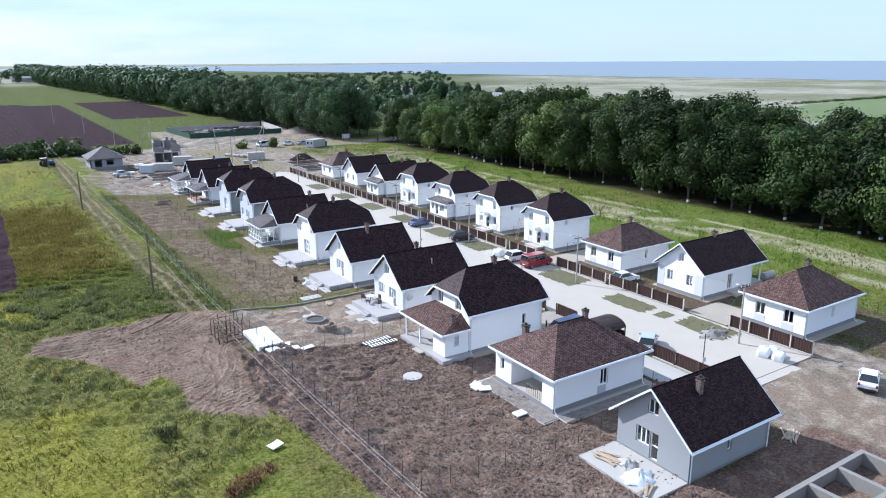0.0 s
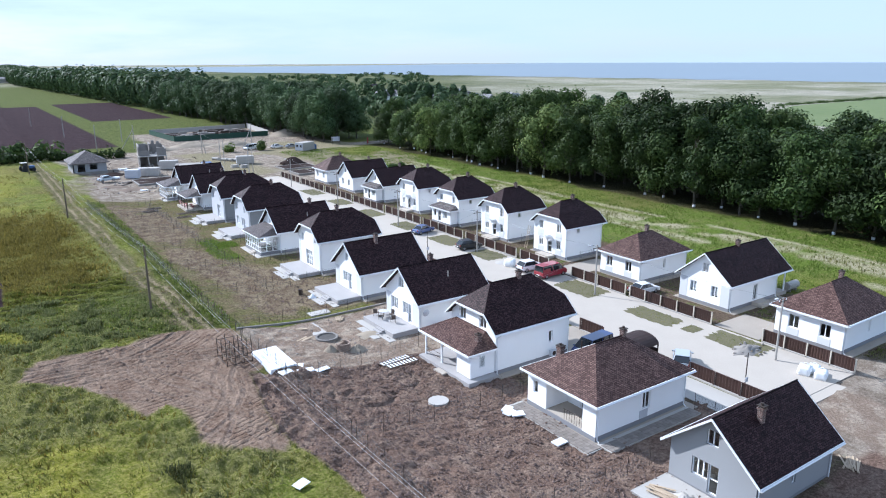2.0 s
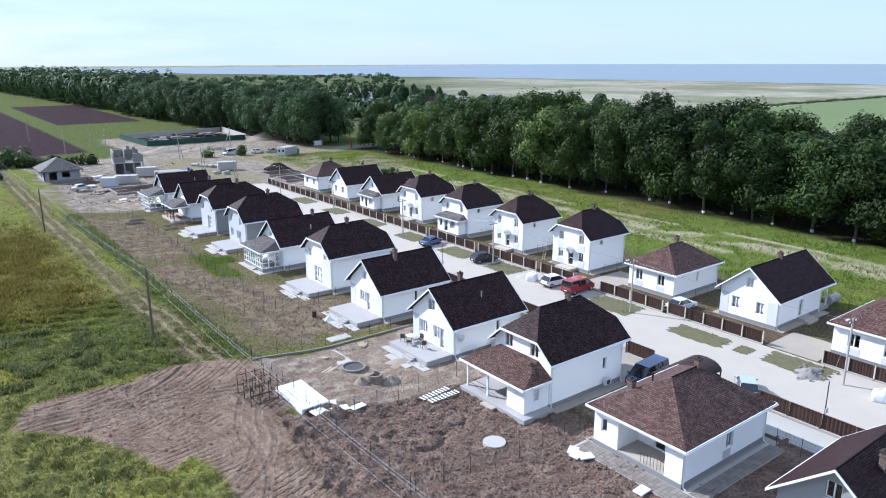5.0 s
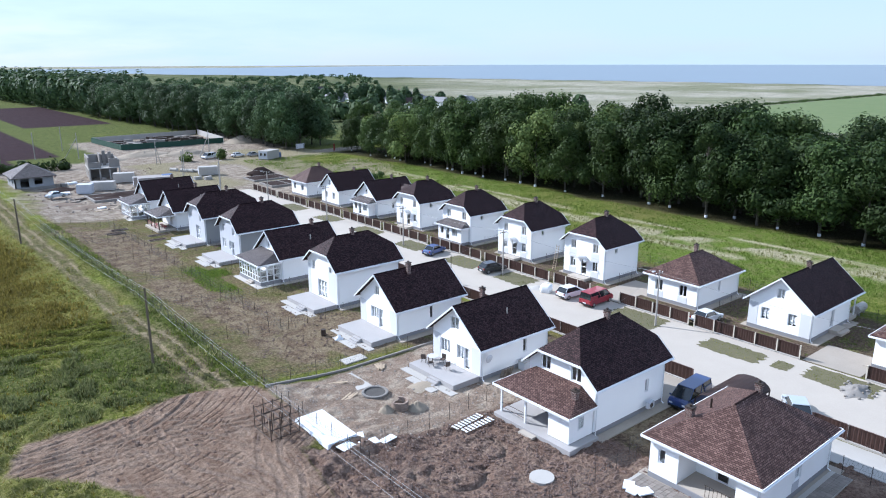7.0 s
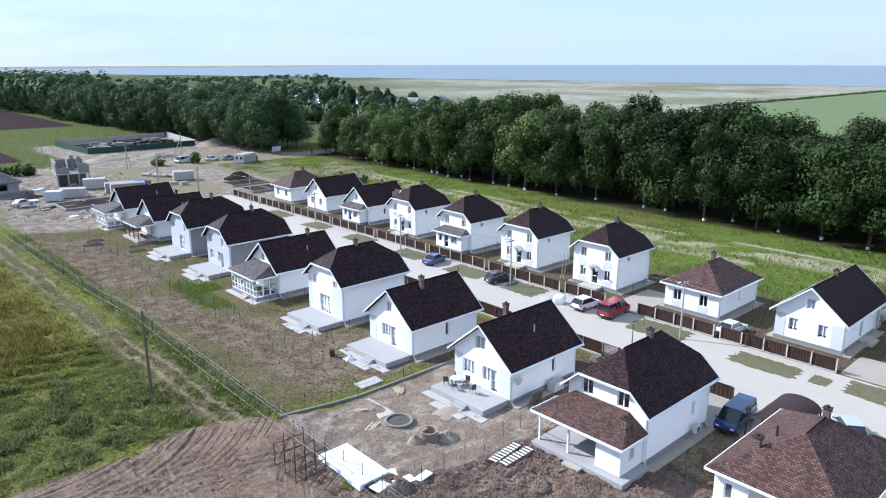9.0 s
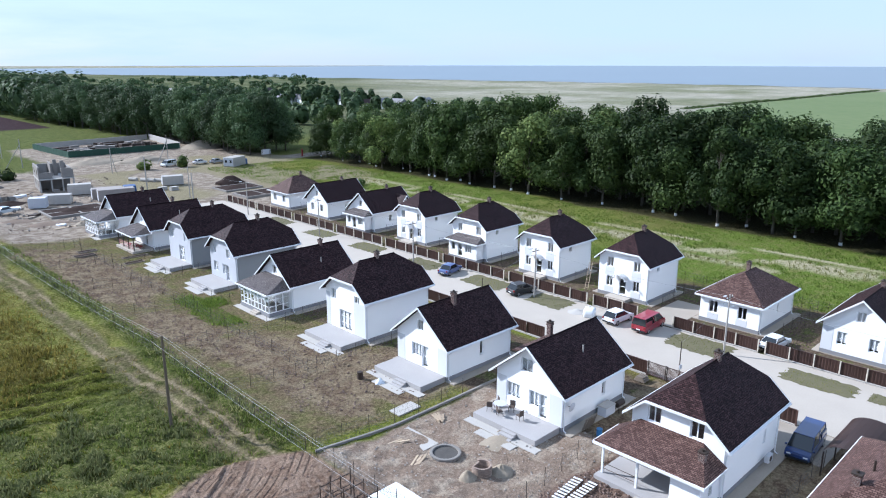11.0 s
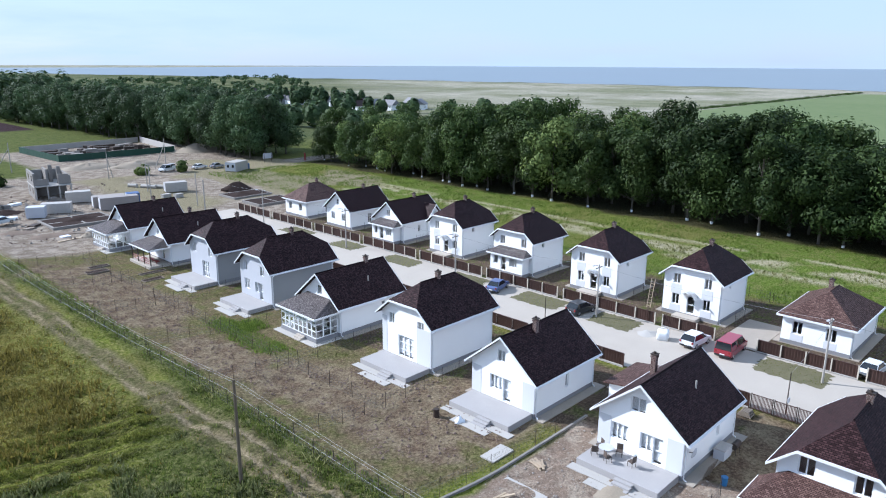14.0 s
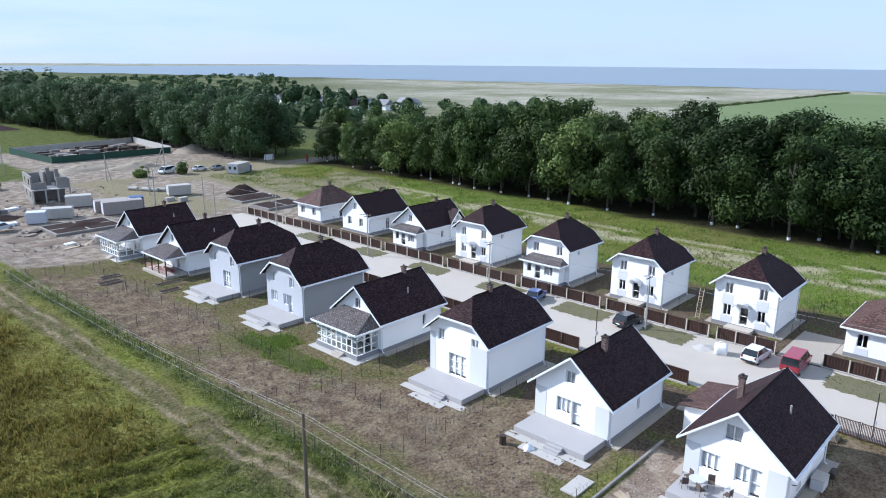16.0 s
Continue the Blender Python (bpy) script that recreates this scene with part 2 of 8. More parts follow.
def prism(points, y0, y1):
    """A polygon in x, z pulled along y."""
    bm = bmesh.new()
    a = [bm.verts.new((x, y0, z)) for x, z in points]
    b = [bm.verts.new((x, y1, z)) for x, z in points]
    n = len(points)
    for i in range(n):
        j = (i + 1) % n
        bm.faces.new((a[i], b[i], b[j], a[j]))
    bm.faces.new(a)
    bm.faces.new(b[::-1])
    bmesh.ops.recalc_face_normals(bm, faces=bm.faces[:])
    return bm


from mathutils.geometry import tessellate_polygon


def wall_sheet(outer, holes, m, depth=0.25):
    """A wall in its own plane (u, v), with openings cut through it and reveals of that depth; m places it, its local +y goes inwards."""
    bm = bmesh.new()
    loops = [[Vector((u, 0, v)) for u, v in outer]] + [[Vector((u, 0, v)) for u, v in ((a, c), (a, d), (b, d), (b, c))] for a, c, b, d in holes]
    flat = [p for lp in loops for p in lp]
    tris = tessellate_polygon([[(p.x, p.z, 0) for p in lp] for lp in loops])
    for off in (0.0, depth):
        vs = [bm.verts.new((p.x, off, p.z)) for p in flat]
        for t in tris:
            try:
                bm.faces.new([vs[i] for i in t])
            except ValueError:
                pass
        if off == 0.0:
            first = vs
    i = 0
    for lp in loops:
        k = len(lp)
        for j in range(k):
            a, b = i + j, i + (j + 1) % k
            bm.faces.new((first[a], first[b], vs[b], vs[a]))
        i += k
    bmesh.ops.recalc_face_normals(bm, faces=bm.faces[:])
    bm.transform(m)
    return bm


def ground_z(x, y=0.0):
    """The lie of the land: the field stands about a metre over the built plots."""
    s = min(max((x - 19.0) / 13.0, 0.0), 1.0)
    s = s * s * (3 - 2 * s)
    return 0.7 - 1.06 * s


# ---- the land ----
def value_noise(x, y, scale, seed):
    """Smooth value noise on arrays, 0 to 1."""
    rng = np.random.RandomState(seed)
    tab = rng.rand(256, 256)
    u, v = x / scale, y / scale
    i, j = np.floor(u).astype(int), np.floor(v).astype(int)
    fu, fv = u - i, v - j
    fu, fv = fu * fu * (3 - 2 * fu), fv * fv * (3 - 2 * fv)
    a, b = tab[i % 256, j % 256], tab[(i + 1) % 256, j % 256]
    c, d = tab[i % 256, (j + 1) % 256], tab[(i + 1) % 256, (j + 1) % 256]
    return (a * (1 - fu) + b * fu) * (1 - fv) + (c * (1 - fu) + d * fu) * fv


def smooth(a, b, v):
    s = np.clip((v - a) / (b - a), 0, 1)
    return s * s * (3 - 2 * s)


def inside(x, y, x0, x1, y0, y1, soft, wob):
    """1 within a rectangle, with a soft and wavering edge."""
    d = np.minimum(np.minimum(x - x0, x1 - x), np.minimum(y - y0, y1 - y)) + wob
    return smooth(-soft, soft, d)


def patch(x, y, corners, soft, wob):
    """1 within a polygon, with a soft and wavering edge."""
    d = np.full(x.shape, 1e9)
    odd = np.zeros(x.shape, dtype=bool)
    for (ax, ay), (bx, by) in zip(corners, corners[1:] + corners[:1]):
        ex, ey = bx - ax, by - ay
        t = np.clip(((x - ax) * ex + (y - ay) * ey) / (ex * ex + ey * ey), 0, 1)
        d = np.minimum(d, np.hypot(x - ax - t * ex, y - ay - t * ey))
        if ay != by:
            odd ^= ((ay > y) != (by > y)) & (x < ex * (y - ay) / (by - ay) + ax)
    return smooth(-soft, soft, np.where(odd, d, -d) + wob)


MUD_AREA = [(0.6, 79.6), (2.6, 84.0), (10.4, 83.6), (15.5, 84.6), (21.9, 82.6), (22.3, 71.0), (19.4, 69.0), (18.4, 62.2), (18.3, 55.6), (16.6, 54.0), (14.4, 55.9), (12.0, 58.2),
            (12.5, 65.0), (11.1, 67.4), (9.2, 66.2), (7.9, 70.9), (5.3, 75.1)]
SOIL_EDGE = [(18.4, 62.6), (19.4, 69.2), (22.6, 67.6), (29.0, 66.8), (41.0, 65.4), (41.0, 27.0), (31.0, 22.0), (21.5, 20.0), (19.6, 36.0), (18.6, 44.0), (18.3, 50.0), (17.3, 57.0)]
BARE_AREA = [(23.2, 165.0), (23.0, 138.0), (24.0, 118.0), (24.6, 100.0), (25.5, 87.0), (33.5, 85.0), (38.6, 91.0), (38.6, 103.0), (34.0, 108.0), (29.8, 112.5), (28.0, 120.0), (29.0, 131.0), (33.5, 140.0), (33.5, 150.0), (30.0, 164.0)]


def steps(*spans):
    """Grid lines: (from, to, step) spans end to end."""
    out = [spans[0][0]]
    for a, b, s in spans:
        k = max(1, round(abs(b - a) / s))
        out += [a + (b - a) * (i + 1) / k for i in range(k)]
    return np.array(out)


def build_ground():
    far = [200, 320, 480, 700, 1000, 1500, 2200, 3000, 3780]
    xs = np.concatenate([[-v for v in far[::-1]], steps((-120, -16, 4.0), (-16, 0, 0.5), (0, 22.8, 0.12), (22.8, 42, 0.26), (42, 130, 1.3), (130, 170, 4)), far[1:]])
    xs[len(far) - 1] = -200
    ys = np.concatenate([[-3780, -2000, -800, -300, -100], steps((-40, 16, 4.0), (16, 46, 0.4), (46, 53.6, 0.2), (53.6, 85.4, 0.12), (85.4, 88, 0.2), (88, 118, 0.45), (118, 190, 0.9), (190, 330, 2.0), (330, 1000, 6)), [1200, 1500, 2000, 2700, 3300, 3780]])
    X, Y = np.meshgrid(xs, ys)
    x, y = X.ravel(), Y.ravel()
    shrink = np.minimum(1.0, 3780.0 / np.maximum(np.hypot(x, y), 1.0))
    x, y = x * shrink, y * shrink
    n1, n2, n3 = value_noise(x, y, 9.0, 1), value_noise(x, y, 2.3, 2), value_noise(x, y, 0.8, 3)
    big = value_noise(x, y, 38.0, 4)
    wob = (n1 - 0.5) * 5 + (n2 - 0.5) * 2.5
    s = smooth(19.0, 32.0, x)
    z = 0.7 - 1.06 * s
    # ploughed garden plots, mud with wheel ruts, building yard, dry plots
    soil = patch(x, y, SOIL_EDGE, 0.4, wob * 0.12)
    soil = np.maximum(soil, inside(x, y, 38, 52, 34.5, 41.5, 0.4, wob * 0.1))
    soil = np.maximum(soil, inside(x, y, 40, 56, 10, 28.5, 0.6, wob * 0.2))
    mud = patch(x, y, MUD_AREA, 0.7, wob * 0.28) * (1 - soil)

    yard = inside(x, y, 22, 42, 64.2, 81.2, 0.6, wob * 0.3)
    yard = np.maximum(yard, inside(x, y, 56.5, 65.0, -40, 35.5, 0.8, wob * 0.25))
    bare = patch(x, y, BARE_AREA, 2.2, wob * 1.0) * (0.35 + 0.65 * smooth(0.20, 0.42, value_noise(x, y, 7.0, 9) * 0.55 + n2 * 0.45))
    bare = np.maximum(bare, inside(x, y, 26.0, 39.6, 83.4, 99.0, 1.5, wob * 0.8) * smooth(0.24, 0.46, value_noise(x, y, 6.0, 19) * 0.5 + n2 * 0.5))
    bare = np.maximum(bare, inside(x, y, 41.5, 55.2, 64.6, 70.4, 0.5, wob * 0.1))
    bare = np.maximum(bare, inside(x, y, 41.5, 55.2, 52.0, 55.8, 0.5, wob * 0.1))
    # Belt floor mask: leaf litter darkened by painted-in shade of the crowns.
    shaded_litter = smooth(121.0, 125.5, x + (n1 - 0.5) * 4) * (1 - smooth(150, 153, x)) * (1 - smooth(232, 238, y)) * smooth(-60, -40, y)
    site = inside(x, y, 24, 118, 183, 262, 4, wob * 1.6) * (1 - inside(x, y, 88, 125, 150, 236, 3, wob))
    site = np.maximum(site, inside(x, y, 40, 92, 172, 190, 2, wob * 0.6))
    site = np.maximum(site, inside(x, y, 53.5, 64, -40, 34, 1.0, wob * 0.5))
    site = np.maximum(site, inside(x, y, 54, 76, 10, 41, 2.5, wob * 1.2))
    site = np.maximum(site, inside(x, y, 53, 66, -40, 40, 1.0, wob * 0.6))
    site = np.maximum(site, inside(x, y, 23, 40, 172, 186, 1.5, wob * 0.6))
    site = np.maximum(site, inside(x, y, 58, 118, 254, 323, 3, wob * 0.6))
    site = np.maximum(site, inside(x, y, 98, 140, 236, 244, 1.5, wob * 0.4))
    plough = np.maximum(inside(x, y, -90, 47.5, 282, 556, 1.5, 0), inside(x, y, -90, 32, 262, 300, 2.0, wob * 0.3))
    plough = np.maximum(plough, inside(x, y, -60, 1.3, 104.5, 168, 0.6, wob * 0.15))
    plough = np.maximum(plough, inside(x, y, 58, 97, 402, 572, 1.5, 0))
    plough = np.maximum(plough, inside(x, y, -60, 6.5, 240, 312, 2, wob * .4))
    # yards between the houses: trodden earth with weeds
    plots = inside(x, y, 40, 54, 26, 184, 0.8, wob * 0.2)
    plots = np.maximum(plots, inside(x, y, 69, 88, 26, 184, 0.8, wob * 0.4))
    strip = inside(x, y, 88, 124, -30, 190, 1.0, 0)            # green strip in front of the trees
    pale = strip * np.exp(-((x - 107.5 - 1.2 * np.sin(y / 23.0) - (big - 0.5) * 4) / 2.6) ** 2) * 1.2 * smooth(0.2, 0.52, n2 * 0.5 + n1 * 0.5)
    pale = np.maximum(pale, strip * np.exp(-((x - 112.2 - (big - 0.5) * 3) / 0.9) ** 2) * smooth(0.2, 0.5, n1))
    pale = np.maximum(pale, strip * 0.9 * np.exp(-((x - 101.0 - (big - 0.5) * 4) / 1.3) ** 2) * smooth(0.25, 0.6, n1))
    strip2 = strip * (0.35 + 0.65 * smooth(0.25, 0.5, big))
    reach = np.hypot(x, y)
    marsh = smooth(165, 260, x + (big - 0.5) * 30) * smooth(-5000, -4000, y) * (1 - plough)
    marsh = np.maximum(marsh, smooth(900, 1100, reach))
    garden = inside(x, y, 22.3, 40, 82.5, 182, 0.8, wob * 0.2)
    wild = (1 - s) * smooth(0.35, 0.7, value_noise(x, y, 14, 12) * 0.6 + n1 * 0.4) * (1 - 0.85 * smooth(92, 99, y))
    gold = smooth(22, -4, x) * (1 - smooth(16, 22, x)) * smooth(0.3, 0.65, value_noise(x * 3.0, y * 0.8, 12, 14) * 0.7 + n2 * 0.3)
    gold = np.maximum(gold, (1 - smooth(1.5, 5.5, x + (n1 - 0.5) * 4)) * (1 - smooth(98, 106, y)) * (0.55 + 0.5 * n2))
    dark = (1 - s) * inside(x, y, 1.5, 20, 84, 103, 3.0, wob * 1.4) * smooth(0.3, 0.65, n1)
    dark = np.maximum(dark, inside(x, y, 19.5, 23.4, 84, 172, 0.7, wob * 0.25) * (0.6 + 0.5 * n1))
    # relief
    rut = np.zeros_like(x)
    for i, (cx, cy, r0) in enumerate(((5.0, 93.5, 10.8), (4.0, 94.0, 12.6), (5.5, 92.5, 14.4), (3.0, 95.5, 16.6), (32.0, 92.0, 13.6), (33.0, 90.0, 16.0), (10.0, 145.0, 64.0), (12.0, 150.0, 71.5), (6.0, 40.0, 38.4), (9.0, 36.0, 40.6),
                                      (33.0, 60.0, 15.4), (34.0, 63.0, 18.6), (-1.0, 58.0, 15.8), (-2.0, 61.0, 18.4), (6.0, 70.0, 11.6), (24.0, 48.0, 12.0), (30.0, 76.0, 19.6), (2.0, 66.0, 14.8), (40.0, 84.0, 30.0), (-20.0, 60.0, 38.0))):
        r = np.hypot(x - cx, y - cy) + (n1 - 0.5) * 0.5
        for k in (-0.85, 0.85):
            e = r - r0 - k
            rut += (np.exp(-((np.abs(e) - 0.13) / 0.09) ** 2) - 0.8 * np.exp(-((np.abs(e) - 0.36) / 0.11) ** 2)) * smooth(0.25, 0.45, value_noise(x, y, 9.0, 90 + i))
    churn = mud * smooth(0.45, 0.7, value_noise(x, y, 5.0, 77))
    z += -0.068 * np.clip(rut, -1.2, 1.2) * mud + mud * ((n3 - 0.5) * 0.04 + (n2 - 0.5) * 0.06) + churn * (value_noise(x, y, 0.4, 8) - 0.5) * 0.12
    furrow = np.sin((y + (n1 - 0.5) * 0.7) * math.tau / 0.9)
    ring = np.exp(-((np.hypot((x - 26.9) * 0.85, y - 60.0) - 2.5) / 0.2) ** 2) * (n1 > 0.3) + np.exp(-((np.hypot(x - 31.6, y - 61.2) - 1.7) / 0.2) ** 2) * (x > 31) + np.exp(-((np.hypot((x - 26.9) * 0.85, y - 60.0) - 1.5) / 0.18) ** 2) * (x < 26.5)
    z += soil * ((n3 - 0.5) * 0.20 + (value_noise(x, y, 0.42, 8) - 0.5) * 0.16 + (n2 - 0.5) * 0.12 + furrow * 0.02 - np.clip(ring, 0, 1) * 0.30)
    swath = np.sin((y * 0.92 + x * 0.38 + (n1 - 0.5) * 1.6) * math.tau / 2.4) * (inside(x, y, -20, 17, 101, 112, 2, wob) + inside(x, y, -2, 15, 58, 73, 2, wob) + 0.5 * inside(x, y, -30, 14, 24, 50, 3, wob))
    z += (1 - s) * (1 - mud) * ((n3 - 0.5) * 0.40 * (0.55 + wild) + (n2 - 0.5) * 0.42 + 0.15 * swath)
    rutted = np.maximum(np.clip(rut, 0, 1) * mud, np.clip(ring, 0, 1) * soil)
    z += bare * (n3 - 0.5) * 0.12 + yard * ((n3 - 0.5) * 0.12 + (n2 - 0.5) * 0.1)
    z += site * (n1 - 0.5) * 0.25
    lane = np.interp(y, [82, 88, 98, 107, 117, 128, 143, 160, 260], [19.0, 18.2, 18.4, 17.6, 17.8, 17.7, 17.6, 16.9, 17.5]) + (n1 - 0.5) * 0.6
    worn = smooth(0.28, 0.6, 0.55 * value_noise(x, y * 0.4, 1.1, 17) + 0.45 * n1)
    track = (np.exp(-((x - lane - 0.8) / 0.26) ** 2) + np.exp(-((x - lane + 0.8) / 0.30) ** 2)) * (0.35 + 0.75 * worn)
    track = np.clip(track, 0, 1) * (y > 82) * (y < 260)
    lane_side = inside(x, y, lane - 1.9, lane + 1.6, 82, 250, 0.6, wob * 0.25)
    z -= 0.08 * track
    nx, ny = len(xs), len(ys)
    idx = np.arange(nx * ny).reshape(ny, nx)
    quads = np.stack([idx[:-1, :-1], idx[:-1, 1:], idx[1:, 1:], idx[1:, :-1]], axis=-1).reshape(-1, 4)
    me = bpy.data.meshes.new("ground")
    me.vertices.add(nx * ny)
    me.vertices.foreach_set("co", np.stack([x, y, z], axis=-1).ravel())
    me.loops.add(quads.size)
    me.loops.foreach_set("vertex_index", quads.ravel())
    me.polygons.add(len(quads))
    me.polygons.foreach_set("loop_start", np.arange(0, quads.size, 4))
    me.polygons.foreach_set("loop_total", np.full(len(quads), 4))
    me.update(calc_edges=True)
    me.polygons.foreach_set("use_smooth", np.ones(len(quads), dtype=bool))
    for nm, val in (("soil", soil), ("mud", mud), ("yard", yard), ("bare", bare), ("track", track), ("site", site), ("plough", plough), ("plots", plots),
                    ("pale", pale), ("marsh", marsh), ("wild", wild), ("gold", gold), ("dark", dark), ("strip", strip2), ("rutted", rutted), ("garden", garden), ("tan", inside(x, y, -70, 15.5, 108.5, 165, 7.0, wob * 1.4)), ("shaded_litter", shaded_litter), ("lowland", (1 - smooth(0.60, 0.72, np.arctan2(x, np.maximum(y, 1.0)) + (big - 0.5) * 0.05)) * smooth(150, 175, x) * (1 - smooth(1650, 1800, reach))), ("lane_side", lane_side),  ("waste", inside(x, y, 58, 118, 190, 262, 4, wob) * smooth(0.42, 0.58, 0.6 * value_noise(x, y, 16, 31) + 0.4 * n1)), ("swath", inside(x, y, -60, 17.2, 100.5, 111, 1.6, wob * 0.7)), ("far_field", smooth(238, 262, y + wob))):
        at = me.attributes.new(nm, "FLOAT", "POINT")
        at.data.foreach_set("value", val.astype(np.float32))
    zone_masks = {'soil': soil, 'mud': mud, 'wild': wild, 'gold': gold, 'dark': dark, 'bare': np.maximum(bare, track), 'pale': pale, 'site': site, 'plough': plough, 'yard': yard, 'plots': plots, 'z': z, 'shaded_litter': shaded_litter, 'lane_side': lane_side}
    return me, xs, ys, {k: v.reshape(len(ys), len(xs)) for k, v in zone_masks.items()}


def ground_material():
    m = bpy.data.materials.new("open_ground")
    m.use_nodes = True
    n, l = m.node_tree.nodes, m.node_tree.links
    p = n["Principled BSDF"]
    tc = n.new("ShaderNodeTexCoord")

    def noise_at(scale, detail=6, rough=0.6):
        t = n.new("ShaderNodeTexNoise")
        t.inputs["Scale"].default_value, t.inputs["Detail"].default_value, t.inputs["Roughness"].default_value = scale, detail, rough
        l.new(tc.outputs["Object"], t.inputs["Vector"])
        return t.outputs["Fac"]

    def sharp(f, lo, hi):
        r = n.new("ShaderNodeMapRange")
        r.inputs["From Min"].default_value, r.inputs["From Max"].default_value = lo, hi
        l.new(f, r.inputs["Value"])
        return r.outputs["Result"]

    def mix(f, a, b):
        x = n.new("ShaderNodeMix")
        x.data_type = "RGBA"
        l.new(f, x.inputs["Factor"])
        for key, c in (("A", a), ("B", b)):
            if isinstance(c, tuple):
                x.inputs[key].default_value = (*c, 1)
            else:
                l.new(c, x.inputs[key])
        return x.outputs["Result"]

    turn = n.new("ShaderNodeMapping")
    turn.inputs["Rotation"].default_value, turn.inputs["Scale"].default_value = (0, 0, 0.39), (0.16, 1.5, 1.0)
    l.new(tc.outputs["Object"], turn.inputs["Vector"])
    streak_tex = n.new("ShaderNodeTexNoise")
    streak_tex.inputs["Scale"].default_value, streak_tex.inputs["Detail"].default_value, streak_tex.inputs["Distortion"].default_value = 0.9, 6, 0.6
    l.new(turn.outputs["Vector"], streak_tex.inputs["Vector"])
    streak = streak_tex.outputs["Fac"]
    coarse, mid, fine, tiny = noise_at(0.06, 5), noise_at(0.55, 6), noise_at(3.2, 6, 0.7), noise_at(11, 4, 0.7)

    def arcs(cx, cy, gap):
        """Concentric wheel marks round a turning point."""
        mp, wv = n.new("ShaderNodeMapping"), n.new("ShaderNodeTexWave")
        mp.inputs["Location"].default_value = (-cx, -cy, 0)
        l.new(tc.outputs["Object"], mp.inputs["Vector"])
        wv.wave_type, wv.rings_direction = "RINGS", "Z"
        wv.inputs["Scale"].default_value, wv.inputs["Distortion"].default_value = math.tau / (20 * gap), 9.0
        wv.inputs["Detail"].default_value, wv.inputs["Detail Scale"].default_value = 2.0, 0.12
        l.new(mp.outputs["Vector"], wv.inputs["Vector"])
        return wv.outputs["Fac"]

    def times(a, b):
        t = n.new("ShaderNodeMath")
        t.operation = "MULTIPLY"
        l.new(a, t.inputs[0])
        l.new(b, t.inputs[1])
        return t.outputs[0]

    def zone(name, soft=0.35, add=0.5):
        """The zone's mask, its edge broken up by the noise."""
        a = n.new("ShaderNodeAttribute")
        a.attribute_name = name
        ad = n.new("ShaderNodeMath")
        ad.operation = "MULTIPLY_ADD"
        ad.inputs[1].default_value = add
        l.new(fine, ad.inputs[0])
        l.new(a.outputs["Fac"], ad.inputs[2])
        return sharp(ad.outputs[0], 0.5 + add * 0.5 - soft, 0.5 + add * 0.5 + soft)

    def two(a, b, f, lo=0.35, hi=0.65):
        return mix(sharp(f, lo, hi), a, b)

    grass = mix(sharp(mid, 0.38, 0.62), two((0.055, 0.074, 0.011), (0.145, 0.160, 0.030), fine, 0.36, 0.64), two((0.090, 0.118, 0.014), (0.225, 0.245, 0.050), fine, 0.36, 0.64))
    grass = mix(sharp(coarse, 0.42, 0.62), grass, two((0.075, 0.076, 0.018), (0.20, 0.170, 0.060), fine, 0.36, 0.64))
    col = grass
    col = mix(zone("gold"), col, two((0.125, 0.130, 0.015), (0.295, 0.275, 0.048), fine, 0.36, 0.64))
    col = mix(zone("tan", 0.6, 0.9), col, mix(sharp(mid, 0.36, 0.66), two((0.072, 0.064, 0.013), (0.170, 0.146, 0.036), fine), two((0.094, 0.096, 0.017), (0.215, 0.200, 0.050), fine)))
    col = mix(zone("swath"), col, mix(sharp(streak, 0.44, 0.58), two((0.030, 0.034, 0.006), (0.085, 0.085, 0.018), fine, 0.38, 0.62), two((0.085, 0.102, 0.014), (0.200, 0.210, 0.036), fine, 0.36, 0.64)))
    col = mix(zone("wild"), col, two((0.078, 0.084, 0.018), (0.205, 0.195, 0.062), fine, 0.36, 0.66))
    col = mix(zone("dark"), col, mix(sharp(mid, 0.40, 0.62), two((0.036, 0.048, 0.010), (0.100, 0.112, 0.028), fine, 0.38, 0.62), two((0.058, 0.072, 0.018), (0.138, 0.148, 0.046), fine, 0.38, 0.62)))
    col = mix(zone("strip"), col, mix(sharp(mid, 0.46, 0.62), two((0.060, 0.100, 0.012), (0.160, 0.215, 0.036), fine, 0.38, 0.62), two((0.090, 0.105, 0.024), (0.200, 0.210, 0.066), fine, 0.38, 0.62)))
    col = mix(zone("far_field"), col, two((0.048, 0.068, 0.015), (0.098, 0.112, 0.030), mid))
    col = mix(zone("pale"), col, two((0.20, 0.19, 0.10), (0.48, 0.43, 0.29), fine, 0.36, 0.64))
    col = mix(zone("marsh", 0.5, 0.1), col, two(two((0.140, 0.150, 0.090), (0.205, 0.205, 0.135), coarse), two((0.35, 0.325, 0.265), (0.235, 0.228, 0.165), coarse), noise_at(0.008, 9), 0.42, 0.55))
    col = mix(zone("lowland", 0.5, 0.1), col, two(two((0.040, 0.058, 0.022), (0.075, 0.090, 0.040), mid), two((0.085, 0.100, 0.045), (0.13, 0.135, 0.07), mid), noise_at(0.012, 9), 0.46, 0.56))
    col = mix(zone("plots"), col, two(two((0.062, 0.044, 0.032), (0.150, 0.112, 0.082), fine), two((0.060, 0.075, 0.022), (0.140, 0.150, 0.048), fine), mid, 0.52, 0.66))
    col = mix(zone("garden"), col, mix(sharp(mid, 0.40, 0.64), two((0.088, 0.066, 0.038), (0.195, 0.150, 0.088), fine), two((0.066, 0.070, 0.022), (0.155, 0.152, 0.055), fine)))
